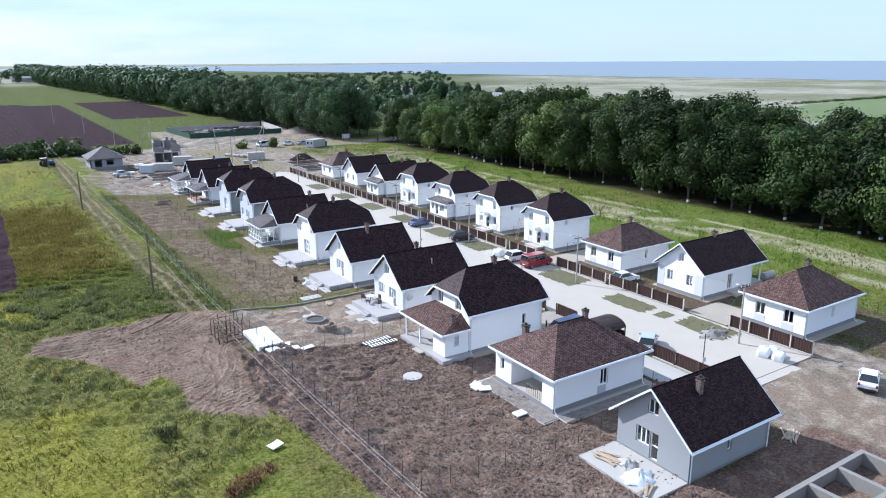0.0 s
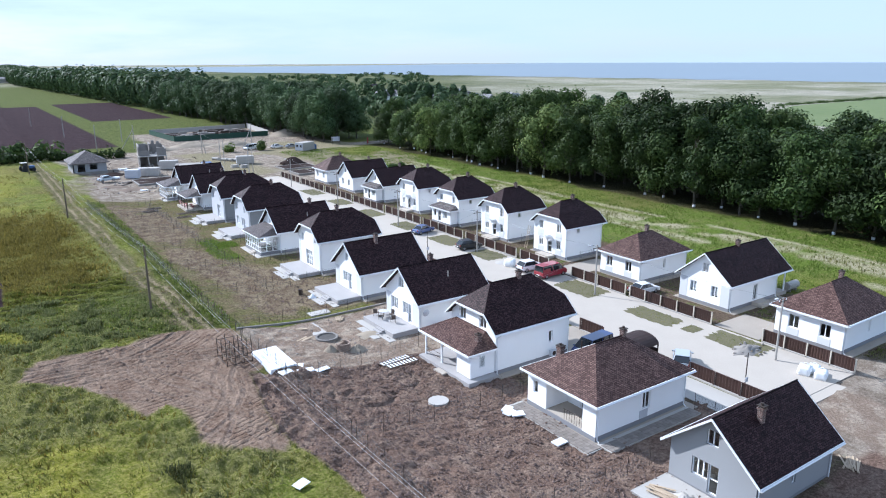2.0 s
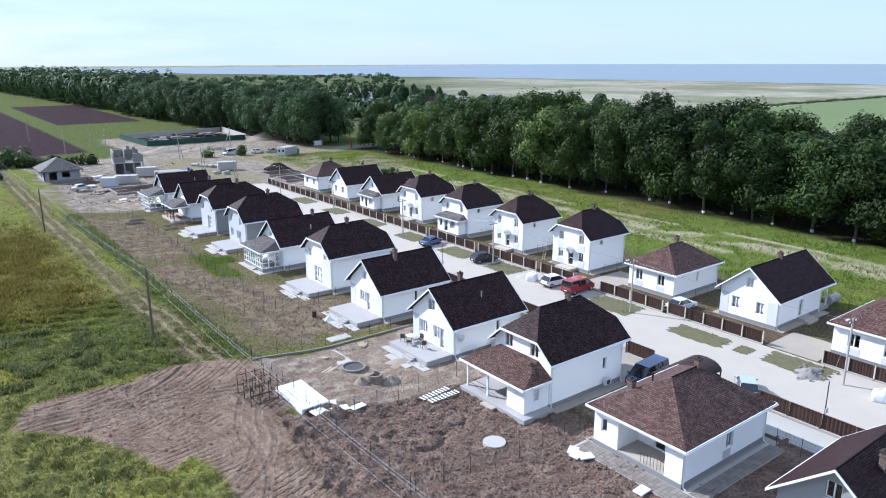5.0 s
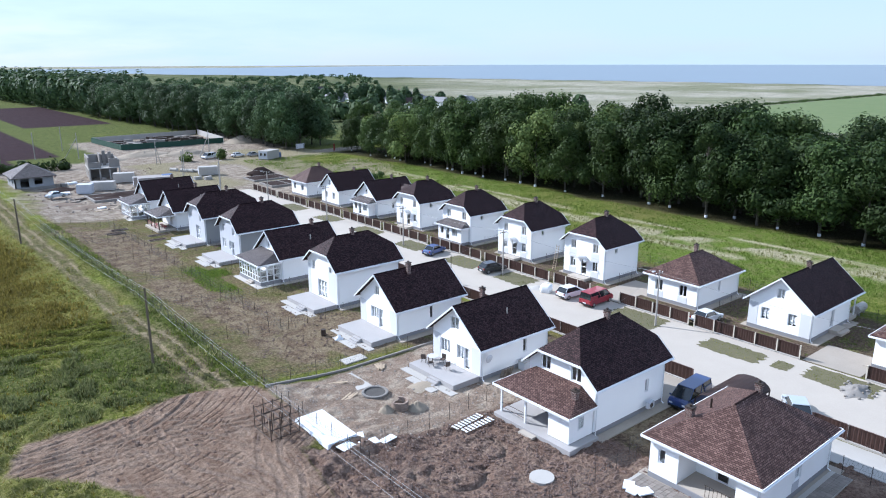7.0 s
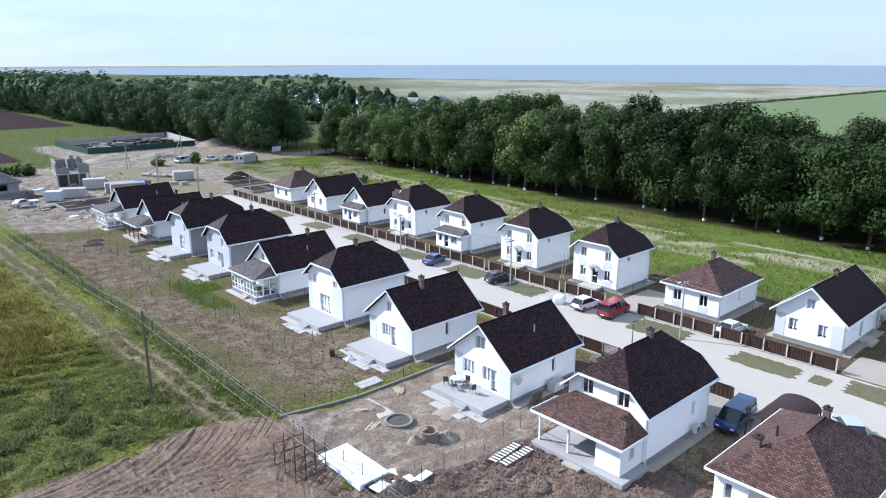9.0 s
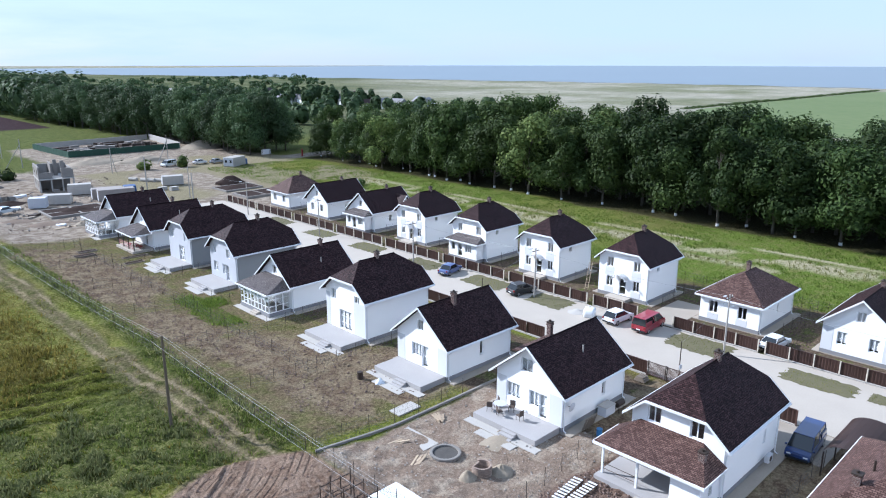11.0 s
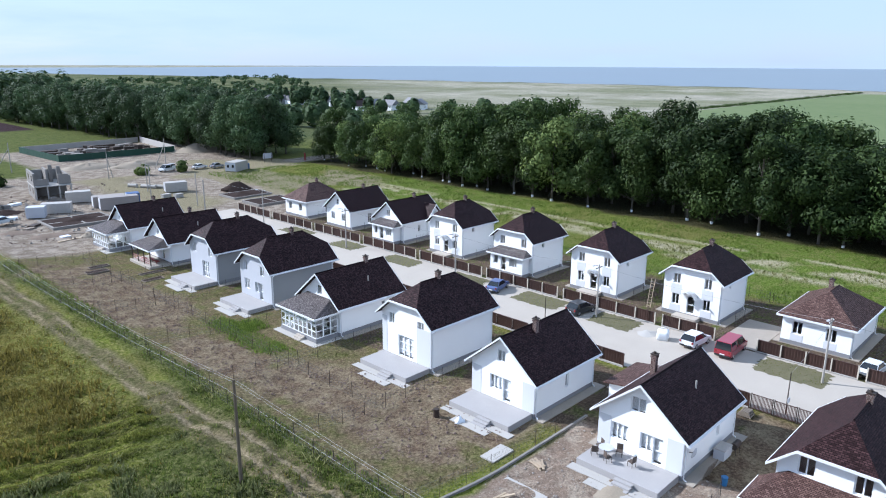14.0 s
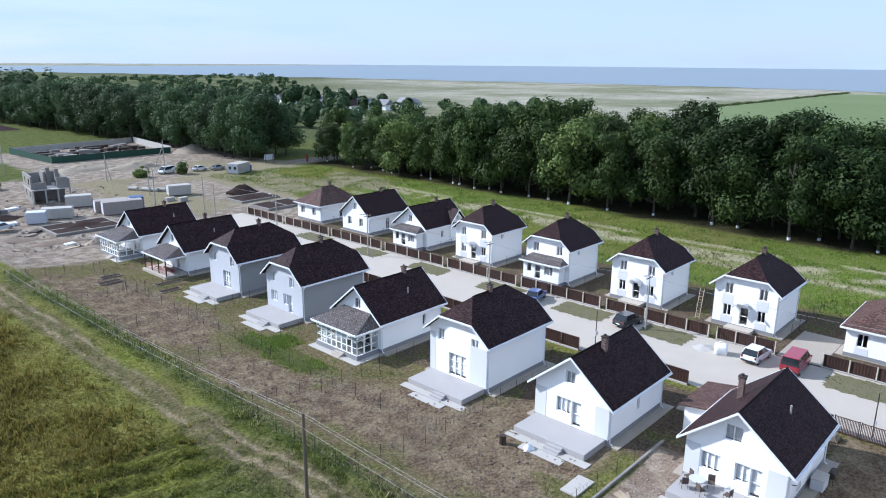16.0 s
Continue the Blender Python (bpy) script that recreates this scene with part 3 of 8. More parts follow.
    col = mix(zone("bare"), col, two(two((0.072, 0.047, 0.032), (0.19, 0.138, 0.092), fine, 0.36, 0.64), two((0.15, 0.115, 0.070), (0.28, 0.225, 0.15), fine, 0.36, 0.64), mid, 0.40, 0.62))
    col = mix(zone("lane_side", 0.5, 0.8), col, mix(sharp(mid, 0.44, 0.60), two((0.052, 0.056, 0.018), (0.125, 0.120, 0.046), fine), two((0.085, 0.070, 0.036), (0.175, 0.145, 0.078), fine)))
    # Near-black litter colour holds the shade under the trees.
    col = mix(zone("shaded_litter", 0.4, 0.6), col, two((0.018, 0.020, 0.008), (0.050, 0.048, 0.020), fine))
    col = mix(zone("track", 0.55, 1.2), col, two((0.145, 0.115, 0.066), (0.29, 0.236, 0.150), fine, 0.36, 0.64))
    col = mix(zone("site"), col, two(two((0.140, 0.110, 0.083), (0.250, 0.204, 0.160), fine), two((0.27, 0.225, 0.178), (0.37, 0.32, 0.258), fine), mid, 0.42, 0.62))
    col = mix(zone("waste"), col, two((0.150, 0.132, 0.075), (0.29, 0.248, 0.165), fine, 0.36, 0.64))
    col = mix(zone("yard"), col, two(two((0.195, 0.143, 0.106), (0.27, 0.208, 0.160), fine), two((0.27, 0.218, 0.168), (0.42, 0.355, 0.275), fine), mid, 0.48, 0.66))
    col = mix(zone("mud"), col, two(two((0.128, 0.082, 0.057), (0.215, 0.148, 0.107), fine, 0.36, 0.64), two((0.22, 0.156, 0.113), (0.295, 0.216, 0.160), fine), mid, 0.40, 0.64))
    patch = noise_at(0.22, 4, 0.65)
    marks = times(times(sharp(arcs(3, 98, 0.62), 0.62, 1.25), zone("mud")), sharp(patch, 0.47, 0.60))
    marks2 = times(times(sharp(arcs(44, 72, 0.70), 0.62, 1.6), zone("mud")), sharp(patch, 0.50, 0.40))
    col = mix(marks, col, two((0.085, 0.056, 0.042), (0.15, 0.105, 0.080), fine))
    col = mix(marks2, col, two((0.25, 0.19, 0.147), (0.31, 0.24, 0.19), fine))
    col = mix(zone("soil"), col, two(two((0.088, 0.055, 0.042), (0.225, 0.155, 0.118), fine, 0.34, 0.68), two((0.15, 0.105, 0.080), (0.31, 0.23, 0.176), fine, 0.36, 0.66), mid, 0.46, 0.66))
    col = mix(zone("rutted"), col, two((0.15, 0.108, 0.083), (0.24, 0.182, 0.142), fine))
    col = mix(zone("plough", 0.3, 0.2), col, two((0.027, 0.016, 0.019), (0.046, 0.029, 0.031), mid))
    grain = n.new("ShaderNodeMapRange")
    grain.inputs["From Min"].default_value, grain.inputs["From Max"].default_value = 0.33, 0.67
    grain.inputs["To Min"].default_value, grain.inputs["To Max"].default_value = 0.66, 1.36
    l.new(noise_at(6.5, 5, 0.75), grain.inputs["Value"])
    tone = n.new("ShaderNodeHueSaturation")
    l.new(col, tone.inputs["Color"])
    l.new(grain.outputs["Result"], tone.inputs["Value"])
    l.new(tone.outputs["Color"], p.inputs["Base Color"])
    p.inputs["Roughness"].default_value = 0.95
    p.inputs["Specular IOR Level"].default_value = 0.03
    ad = n.new("ShaderNodeMath")
    ad.operation = "MULTIPLY_ADD"
    ad.inputs[1].default_value = 0.5
    l.new(tiny, ad.inputs[0])
    dip = n.new("ShaderNodeMath")
    dip.operation = "SUBTRACT"
    l.new(fine, dip.inputs[0])
    l.new(marks, dip.inputs[1])
    l.new(dip.outputs[0], ad.inputs[2])
    bp = n.new("ShaderNodeBump")
    bp.inputs["Strength"].default_value, bp.inputs["Distance"].default_value = 0.9, 0.22
    l.new(ad.outputs[0], bp.inputs["Height"])
    l.new(bp.outputs["Normal"], p.inputs["Normal"])
    return m


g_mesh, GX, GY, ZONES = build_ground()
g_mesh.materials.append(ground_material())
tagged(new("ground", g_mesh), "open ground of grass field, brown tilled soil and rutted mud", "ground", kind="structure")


# sea beyond the marsh, between a near and a far shore given by bearing
def build_water():
    near = [(-4, 2340), (7, 2330), (9, 2100), (13, 1930), (20, 1620), (33, 1300), (45, 1120), (56, 1030), (67, 967), (77, 906), (95, 880), (130, 880)]
    bm = bmesh.new()
    prev = None
    for k in range(269):
        a = -4 + k * 0.5
        d = np.interp(a, [q[0] for q in near], [q[1] for q in near])
        d *= 1 + 0.008 * math.sin(a * 0.9) + 0.006 * math.sin(a * 2.3 + 1)
        d2 = np.interp(a, [-4, 0, 24, 34, 44, 130], [2350, 2750, 2850, 3300, 3785, 3785])
        u = Vector((math.sin(radians(a)), math.cos(radians(a)), 0))
        cur = [bm.verts.new(u * v + Vector((0, 0, -0.15))) for v in (d, max(d2, d + 5))]
        if prev:
            bm.faces.new((prev[0], cur[0], cur[1], prev[1]))
        prev = cur
    bmesh.ops.recalc_face_normals(bm, faces=bm.faces[:])
    return bm


WATER = mat("sea_water", (0.15, 0.182, 0.195), (0.115, 0.150, 0.168), 0.3, scale=0.004, fine=0.05, bump=0.2, dist=1.0)
tagged(part("water", build_water(), WATER, None), "calm blue-grey sea beyond the marsh", "sea", kind="structure")

# the street: pale pavers between the two rows of plots
ZG = -0.36
tagged(part("road", boxes((55.6, 36.5, ZG - 0.3, 68.9, 186, ZG + 0.07), (57.0, 35.4, ZG - 0.3, 65.4, 36.5, ZG + 0.03)), PAVER, None), "pale dusty concrete-paved village street", "road", kind="structure")
tagged(part("road", boxes((153.0, -20, ZG - 0.3, 159.5, 236, ZG + 0.05)), PAVER, None), "pale road behind the tree belt", "road", kind="structure")
tagged(part("pavement", boxes((51.2, 36.4, ZG - 0.3, 55.0, 47.8, ZG + 0.06)), CONCRETE, None), "pale concrete yard beside the bungalow", "paving", kind="structure")
for x0, y0, x1, y1 in ((69.3, 47.0, 75.5, 52.6), (69.3, 76.2, 79.0, 80.6), (50.0, 53.0, 55.5, 62.0), (49.9, 79.2, 55.5, 83.2), (50.0, 92.5, 55.5, 96.5), (50.0, 106.5, 55.5, 110.5)):
    tagged(part("pavement", boxes((x0, y0, ZG - 0.3, x1, y1, ZG + 0.05)), DRIVE, None), "dusty tan paving of a driveway", "paving", kind="structure")


# ---- houses ----
def roof_mesh(tops, thick=0.16):
    """Roof sheets from polygons of the top face, in metres; UVs run along the eave and up the slope."""
    bm = bmesh.new()
    uv = bm.loops.layers.uv.new("UVMap")
    for poly in tops:
        P = [Vector(q) for q in poly]
        nrm = (P[1] - P[0]).cross(P[2] - P[0]).normalized()
        if nrm.z < 0:
            P.reverse()
            nrm = -nrm
        u = Vector((0, 0, 1)).cross(nrm)
        u = u.normalized() if u.length > 1e-4 else Vector((1, 0, 0))
        w = nrm.cross(u)
        low = [bm.verts.new(q - Vector((0, 0, thick))) for q in P]
        top = [bm.verts.new(q) for q in P]
        faces = [bm.faces.new(top), bm.faces.new(low[::-1])]
        for i in range(len(P)):
            j = (i + 1) % len(P)
            faces.append(bm.faces.new((low[i], low[j], top[j], top[i])))
        for f in faces:
            for lo in f.loops:
                lo[uv].uv = (lo.vert.co.dot(u), lo.vert.co.dot(w))
    return bm


def edge_boards(segs, high=0.18, out=0.03):
    """White boards along roof edges: (a, b) top points, board hangs below."""
    bm = bmesh.new()
    for a, b in segs:
        a, b = Vector(a), Vector(b)
        side = Vector((b.y - a.y, a.x - b.x, 0)).normalized() * out
        up = Vector((0, 0, 0.02))
        dn = Vector((0, 0, -high))
        v = [bm.verts.new(q) for q in (a - side + dn, b - side + dn, b + side + dn, a + side + dn, a - side + up, b - side + up, b + side + up, a + side + up)]
        for f in ((3, 2, 1, 0), (4, 5, 6, 7), (0, 1, 5, 4), (1, 2, 6, 5), (2, 3, 7, 6), (3, 0, 4, 7)):
            bm.faces.new([v[i] for i in f])
    bmesh.ops.recalc_face_normals(bm, faces=bm.faces[:])
    return bm


def window_part(parent, m, w, h, cols=2, rows=1, name="window", backing=0.0):
    """White frame with mullions in an opening w by h; m puts its lower left corner, +y inwards. door: which column is a door leaf."""
    f = 0.085
    cw, rh = w / cols, h / rows
    lights = [(c * cw + f * (1 if c == 0 else 0.6), r * rh + f * (1 if r == 0 else 0.5), (c + 1) * cw - f * (1 if c == cols - 1 else 0.6), (r + 1) * rh - f * (1 if r == rows - 1 else 0.5)) for c in range(cols) for r in range(rows)]
    fr = part(name, wall_sheet([(0, 0), (w, 0), (w, h), (0, h)], lights, Matrix.Identity(4), 0.07), PVC, parent, "white plastic frame", m)
    for c in range(cols):
        part("pane", boxes((c * cw + 0.06, 0.03, 0.06, (c + 1) * cw - 0.06, 0.045, h - 0.06)), GLASS, fr).visible_shadow = False
        # Added pale sheet: stands in for the sky's reflection in the glass.
        if backing > 0:
            part("pane_backing", boxes((c * cw + 0.04, 0.10, h * (1 - backing) + 0.02, (c + 1) * cw - 0.04, 0.115, h - 0.02)), PALE_BACKING, fr, "pale sheet added behind the pane")
    return fr


def chimney_part(parent, x, y, z0, z1, s=0.42):
    ch = part("chimney", boxes((x - s / 2, y - s / 2, z0, x + s / 2, y + s / 2, z1)), CHIMNEY, parent, "dark brick chimney")
    part("chimney_collar", boxes((x - s / 2 - 0.05, y - s / 2 - 0.05, z1 - 0.26, x + s / 2 + 0.05, y + s / 2 + 0.05, z1 - 0.10)), CHIMNEY, ch)
    part("chimney_cap", boxes((x - s / 2 - 0.08, y - s / 2 - 0.08, z1, x + s / 2 + 0.08, y + s / 2 + 0.08, z1 + 0.07)), STEEL_DARK, ch)
    part("flue", bars(((x, y, z1 + 0.07), (x, y, z1 + 0.24)), r=0.11, sides=10), STEEL_DARK, ch)


FRONT = Matrix(((0, 1, 0, 0), (-1, 0, 0, 0), (0, 0, 1, 0), (0, 0, 0, 1)))   # u runs towards -y, inwards is +x


def house(at, label, L, W, style, eave, ridge, wall=WHITE, holes=(), side_holes=((0.62, 1.5, 0.5, 1.3),), terrace=None, panels=(), roof=None,
          chimney=(0.6, 0.5), skylight=None, clip=5.9, setback=2.1, over=0.55, group="houses of the new village", side_wall=None, back_over=0.55, porch_cut=None, name="house", backing=0.0):
    """A house whose front looks towards -x. Local origin: the ground at the front's near corner; x goes into the house, y along its front.
    holes: front openings (u from the far side, v, width, height, columns, rows); eave, ridge: heights of the roof's edge and ridge over the ground."""
    h = thing(name, at, label, "house", group)
    roof = roof or ROOF_SHADED
    side_wall = side_wall or wall
    pl, c = 0.5, W / 2
    pitch = (ridge - eave) / (c + over)
    top_at = lambda y: ridge - abs(y - c) * pitch - 0.2
    wt = top_at(0)
    fm = Matrix.Translation((0, W, 0)) @ FRONT
    if style == "gable":
        outer = [(0, pl), (W, pl), (W, wt), (c, ridge - 0.2), (0, wt)]
        back = outer
    elif style == "half_hip":
        hw = (ridge - clip) / pitch
        outer = [(0, pl), (W, pl), (W, wt), (min(W, c + hw), min(clip, top_at(c + hw)) - 0.02), (max(0, c - hw), min(clip, top_at(c - hw)) - 0.02), (0, wt)]
        back = outer
    else:
        wt = eave - 0.12
        outer = [(0, pl), (W, pl), (W, wt), (0, wt)]
        back = outer
    if porch_cut:
        a, b, dep = porch_cut      # recessed porch between y = a and y = b
        seg = [(W - W, W - b), (W - a, W)]
        for u0, u1 in seg:
            hs = [q for q in holes if u0 <= q[0] < u1]
            part("wall", wall_sheet([(u0, pl), (u1, pl), (u1, wt), (u0, wt)], [(q[0], q[1], q[0] + q[2], q[1] + q[3]) for q in hs], fm), wall, h)
        part("wall", wall_sheet([(W - b, pl), (W - a, pl), (W - a, wt), (W - b, wt)], [(W - b + 1.6, 0.55, W - b + 2.6, 2.6), (W - b + 2.9, 1.3, W - b + 3.7, 2.5)], Matrix.Translation((dep, 0, 0)) @ fm), wall, h)
        window_part(h, Matrix.Translation((dep, 0, 0)) @ fm @ Matrix.Translation((W - b + 1.6, 0.12, 0.55)), 1.0, 2.05, 1, 2, "door")
        window_part(h, Matrix.Translation((dep, 0, 0)) @ fm @ Matrix.Translation((W - b + 2.9, 0.12, 1.3)), 0.8, 1.2, 1, 1)
        part("wall", boxes((0.25, a - 0.12, pl, dep, a, wt)), wall, h)
        part("wall", boxes((0.25, b, pl, dep, b + 0.12, wt)), wall, h)
        part("porch_floor", boxes((0.05, a + 0.01, pl - 0.02, dep - 0.01, b - 0.01, pl + 0.06)), PAVER, h)
        part("beam", boxes((0.0, a, wt - 0.35, 0.25, b, wt - 0.01)), wall, h)
    else:
        part("wall", wall_sheet(outer, [(q[0], q[1], q[0] + q[2], q[1] + q[3]) for q in holes], fm), wall, h)
    for q in holes:
        window_part(h, fm @ Matrix.Translation((q[0], 0.12, q[1])), q[2], q[3], q[4], q[5], "window" if q[1] > 0.8 else "door", backing)
    sm = Matrix.Translation((0, 0, 0))
    sides = [(a * L, v, w, hh) for a, v, w, hh in side_holes]
    part("wall", wall_sheet([(0.26, pl), (L - 0.26, pl), (L - 0.26, wt - 0.02), (0.26, wt - 0.02)], [(a, v, a + w, v + hh) for a, v, w, hh in sides], sm), side_wall, h)
    for a, v, w, hh in sides:
        window_part(h, sm @ Matrix.Translation((a, 0.12, v)), w, hh, 1 if w < 0.9 else 2, 1, "window" if v > 0.8 else "door")
    part("wall", wall_sheet([(0.26, pl), (L - 0.26, pl), (L - 0.26, wt - 0.02), (0.26, wt - 0.02)], [], Matrix.Translation((L, W, 0)) @ Matrix.Rotation(math.pi, 4, "Z")), side_wall, h)
    part("wall", wall_sheet(back, [], Matrix.Translation((L, 0, 0)) @ Matrix.Rotation(math.pi / 2, 4, "Z")), wall, h)
    part("room_floor", boxes((0.3, 0.3, pl - 0.1, L - 0.3, W - 0.3, pl + 0.02)), ROOM, h)
    part("plinth", boxes((-0.03, -0.03, -0.3, L + 0.03, W + 0.03, pl + 0.003)), PLINTH, h, "dark grey plinth")
    part("apron", boxes((-0.1, -1.0, -0.3, L + 0.8, W + 0.8, 0.09)), DRIVE, h, "grey-brown paved apron")
    for u, w, v0, v1 in panels:
        part("wall_panel", boxes((-0.025, W - u - w, v0, -0.002, W - u, v1)), FACING, h, "light grey facing panel")
    # roof
    o, bo = over, back_over
    if style == "gable":
        tops = [[(-o, -o, eave), (L + bo, -o, eave), (L + bo, c, ridge), (-o, c, ridge)], [(-o, c, ridge), (L + bo, c, ridge), (L + bo, W + o, eave), (-o, W + o, eave)]]
        segs = [((-o, -o, eave), (L + bo, -o, eave)), ((L + bo, W + o, eave), (-o, W + o, eave)), ((-o, -o, eave), (-o, c, ridge)), ((-o, c, ridge), (-o, W + o, eave)),
                ((L + bo, -o, eave), (L + bo, c, ridge)), ((L + bo, c, ridge), (L + bo, W + o, eave))]
    elif style == "half_hip":
        hw = (ridge - clip) / pitch
        y0, y1, b0, b1 = c - hw, c + hw, setback, L - setback
        tops = [[(-o, -o, eave), (L + bo, -o, eave), (L + bo, y0, clip), (b1, c, ridge), (b0, c, ridge), (-o, y0, clip)],
                [(-o, W + o, eave), (-o, y1, clip), (b0, c, ridge), (b1, c, ridge), (L + bo, y1, clip), (L + bo, W + o, eave)],
                [(-o, y0, clip), (b0, c, ridge), (-o, y1, clip)], [(L + bo, y0, clip), (L + bo, y1, clip), (b1, c, ridge)]]
        segs = []
        for xx in (-o, L + bo):
            segs += [((xx, -o, eave), (xx, y0, clip)), ((xx, y0, clip), (xx, y1, clip)), ((xx, y1, clip), (xx, W + o, eave))]
        segs += [((-o, -o, eave), (L + bo, -o, eave)), ((L + bo, W + o, eave), (-o, W + o, eave))]
    else:
        r0, r1 = c * 0.95, L - c * 0.95
        if L < W:
            r0 = r1 = L / 2
        A, B, C, D = (-o, -o, eave), (L + o, -o, eave), (L + o, W + o, eave), (-o, W + o, eave)
        R0, R1 = (r0, c, ridge), (r1, c, ridge)
        tops = [[A, B, R1, R0], [B, C, R1], [C, D, R0, R1], [D, A, R0]]
        segs = [(A, B), (B, C), (C, D), (D, A)]
        part("soffit", boxes((-o + 0.05, -o + 0.05, eave - 0.2, L + o - 0.05, W + o - 0.05, eave - 0.13)), TRIM, h)
    part("roof", roof_mesh(tops), roof, h, "brown bitumen shingle roof")
    for sg in segs:
        part("fascia", edge_boards([sg]), TRIM, h, "white painted fascia")
    g = [((-o, -o - 0.09, eave - 0.1), (L + bo, -o - 0.09, eave - 0.1))]
    part("gutter", bars(*g, r=0.06), TRIM, h, "white gutter")
    for dx in (0.12, L - 0.12):
        part("downpipe", bars(((dx, -o - 0.09, eave - 0.12), (dx, -0.1, eave - 0.55)), ((dx, -0.1, eave - 0.55), (dx, -0.1, 0.25)), ((dx, -0.1, 0.25), (dx, -0.35, 0.13)), r=0.05), TRIM, h, "white downpipe")
    part("ridge_cap", bars(((tops[0][-1][0] if style == "gable" else (setback if style == "half_hip" else r0), c, ridge), (L + bo if style == "gable" else (L - setback if style == "half_hip" else r1), c, ridge)), r=0.07), roof, h)
    if chimney:
        fx, fy = chimney[:2]
        zc = ridge - abs(fy - 0.5) * W * pitch
        chimney_part(h, fx * L, fy * W, zc - 0.5, ridge + 0.62 if len(chimney) < 3 else zc + chimney[2])
    if skylight:
        fx, yy = skylight
        zz = ridge - abs(yy - c) * pitch
        part("vent_pipe", bars(((0, 0, -0.1), (0, 0, 0.62)), r=0.075, sides=10), POLE_CONC, h, "slim grey vent pipe", Matrix.Translation((fx * L, yy, zz + 0.01)))
    if terrace:
        x0, y0, y1, zt = terrace
        part("terrace", boxes((x0, y0, -0.3, -0.035, y1, zt), bevel=0.02), TERRACE, h, "grey paved terrace")
        ys = y0 + 0.28 * (y1 - y0)
        for k in range(3):
            part("step", boxes((x0 - 0.33 * (3 - k), ys, -0.3, x0 - 0.33 * (2 - k) - 0.004, ys + 1.5, (k + 0.6) * zt / 3.6)), TERRACE, h)
        part("path_slab", boxes((x0 - 1.9, ys - 0.9, -0.3, x0 - 1.0, ys + 3.2, 0.06)), CONCRETE, h, "pale concrete slab")
        part("terrace_edge", boxes((x0 - 0.9, y0 - 0.7, -0.3, x0 - 0.02, ys - 0.02, 0.05)), CONCRETE, h)
        part("terrace_edge", boxes((x0 - 0.9, ys + 1.52, -0.3, x0 - 0.02, y1 + 0.3, 0.05)), CONCRETE, h)
    return h


XA, XB = 39.7, 74.2
T_STD = (-3.4, 0.2, 7.2, 0.55)
G_STD = ((2.2, 1.45, 1.5, 1.4, 3, 1), (3.75, 0.56, 0.95, 2.29, 1, 2), (3.0, 4.35, 0.95, 1.15, 2, 1))
H_STD = ((2.5, 0.6, 2.0, 2.35, 3, 3), (1.0, 3.9, 0.9, 1.25, 2, 1), (5.4, 3.9, 0.9, 1.25, 2, 1))
GP = ((0.0, 1.15, 0.52, 3.25), (6.05, 1.3, 0.52, 3.25))
HP = ((0.0, 0.75, 0.52, 4.6), (5.3, 2.05, 0.52, 4.45))

house((XA, 28.7, ZG - 0.3), "unfinished grey rendered gable house with dark shingle roof", 9.6, 7.0, "gable", 3.25, 6.65, GREY_WALL, ((1.9, 1.45, 1.35, 1.4, 3, 1), (3.3, 0.56, 0.8, 2.29, 1, 2), (2.9, 4.3, 1.0, 1.2, 2, 1)), ((0.46, 1.5, 0.5, 1.3),), chimney=(0.38, 0.34, 1.15))
A2 = house((38.4, 42.0, ZG), "white hip-roofed bungalow with recessed porch and brown shingles", 11.3, 8.3, "hip", 3.55, 6.35, WHITE, ((0.7, 1.5, 0.6, 1.2, 1, 1),), ((0.5, 1.3, 0.95, 1.55),), roof=ROOF_BROWN, chimney=(0.66, 0.5), porch_cut=(1.5, 5.9, 2.6))
A3 = house((XA, 56.6, ZG), "white two-storey house with half-hipped roof and porch", 9.8, 7.4, "half_hip", 4.55, 8.3, WHITE, ((1.3, 4.3, 1.1, 1.35, 2, 1), (4.7, 4.3, 1.1, 1.35, 2, 1), (1.6, 0.56, 1.6, 2.3, 2, 1)), ((0.72, 1.9, 0.5, 1.25),), clip=6.15, roof=ROOF_SHADED)
house((XA, 70.5, ZG), "white gable house with furnished terrace and satellite dish", 9.5, 7.4, "gable", 3.5, 7.0, WHITE, ((1.2, 1.4, 1.5, 1.45, 3, 1), (3.75, 1.4, 1.1, 1.45, 2, 1), (4.87, 0.56, 0.85, 2.29, 1, 2), (2.75, 4.35, 1.3, 1.3, 2, 1)), ((0.62, 1.5, 0.55, 1.5),), T_STD, GP, chimney=(0.55, 0.75, 1.75), skylight=(0.55, 1.8), backing=0.9)
house((XA, 84.4, ZG), "white gable house with bare paved terrace", 9.5, 7.4, "gable", 3.5, 7.0, WHITE, G_STD, ((0.5, 1.5, 0.5, 1.5),), T_STD, GP, chimney=(0.42, 0.42, 1.2), backing=0.9)
house((40.1, 97.7, ZG), "white two-storey house with half-hipped roof and terrace", 9.5, 7.4, "half_hip", 4.9, 8.5, WHITE, ((2.5, 0.6, 2.3, 2.35, 3, 3), (1.0, 3.9, 0.9, 1.25, 2, 1), (5.4, 3.9, 0.9, 1.25, 2, 1)), (), T_STD, HP, clip=6.7, chimney=(0.5, 0.5), backing=0.9)
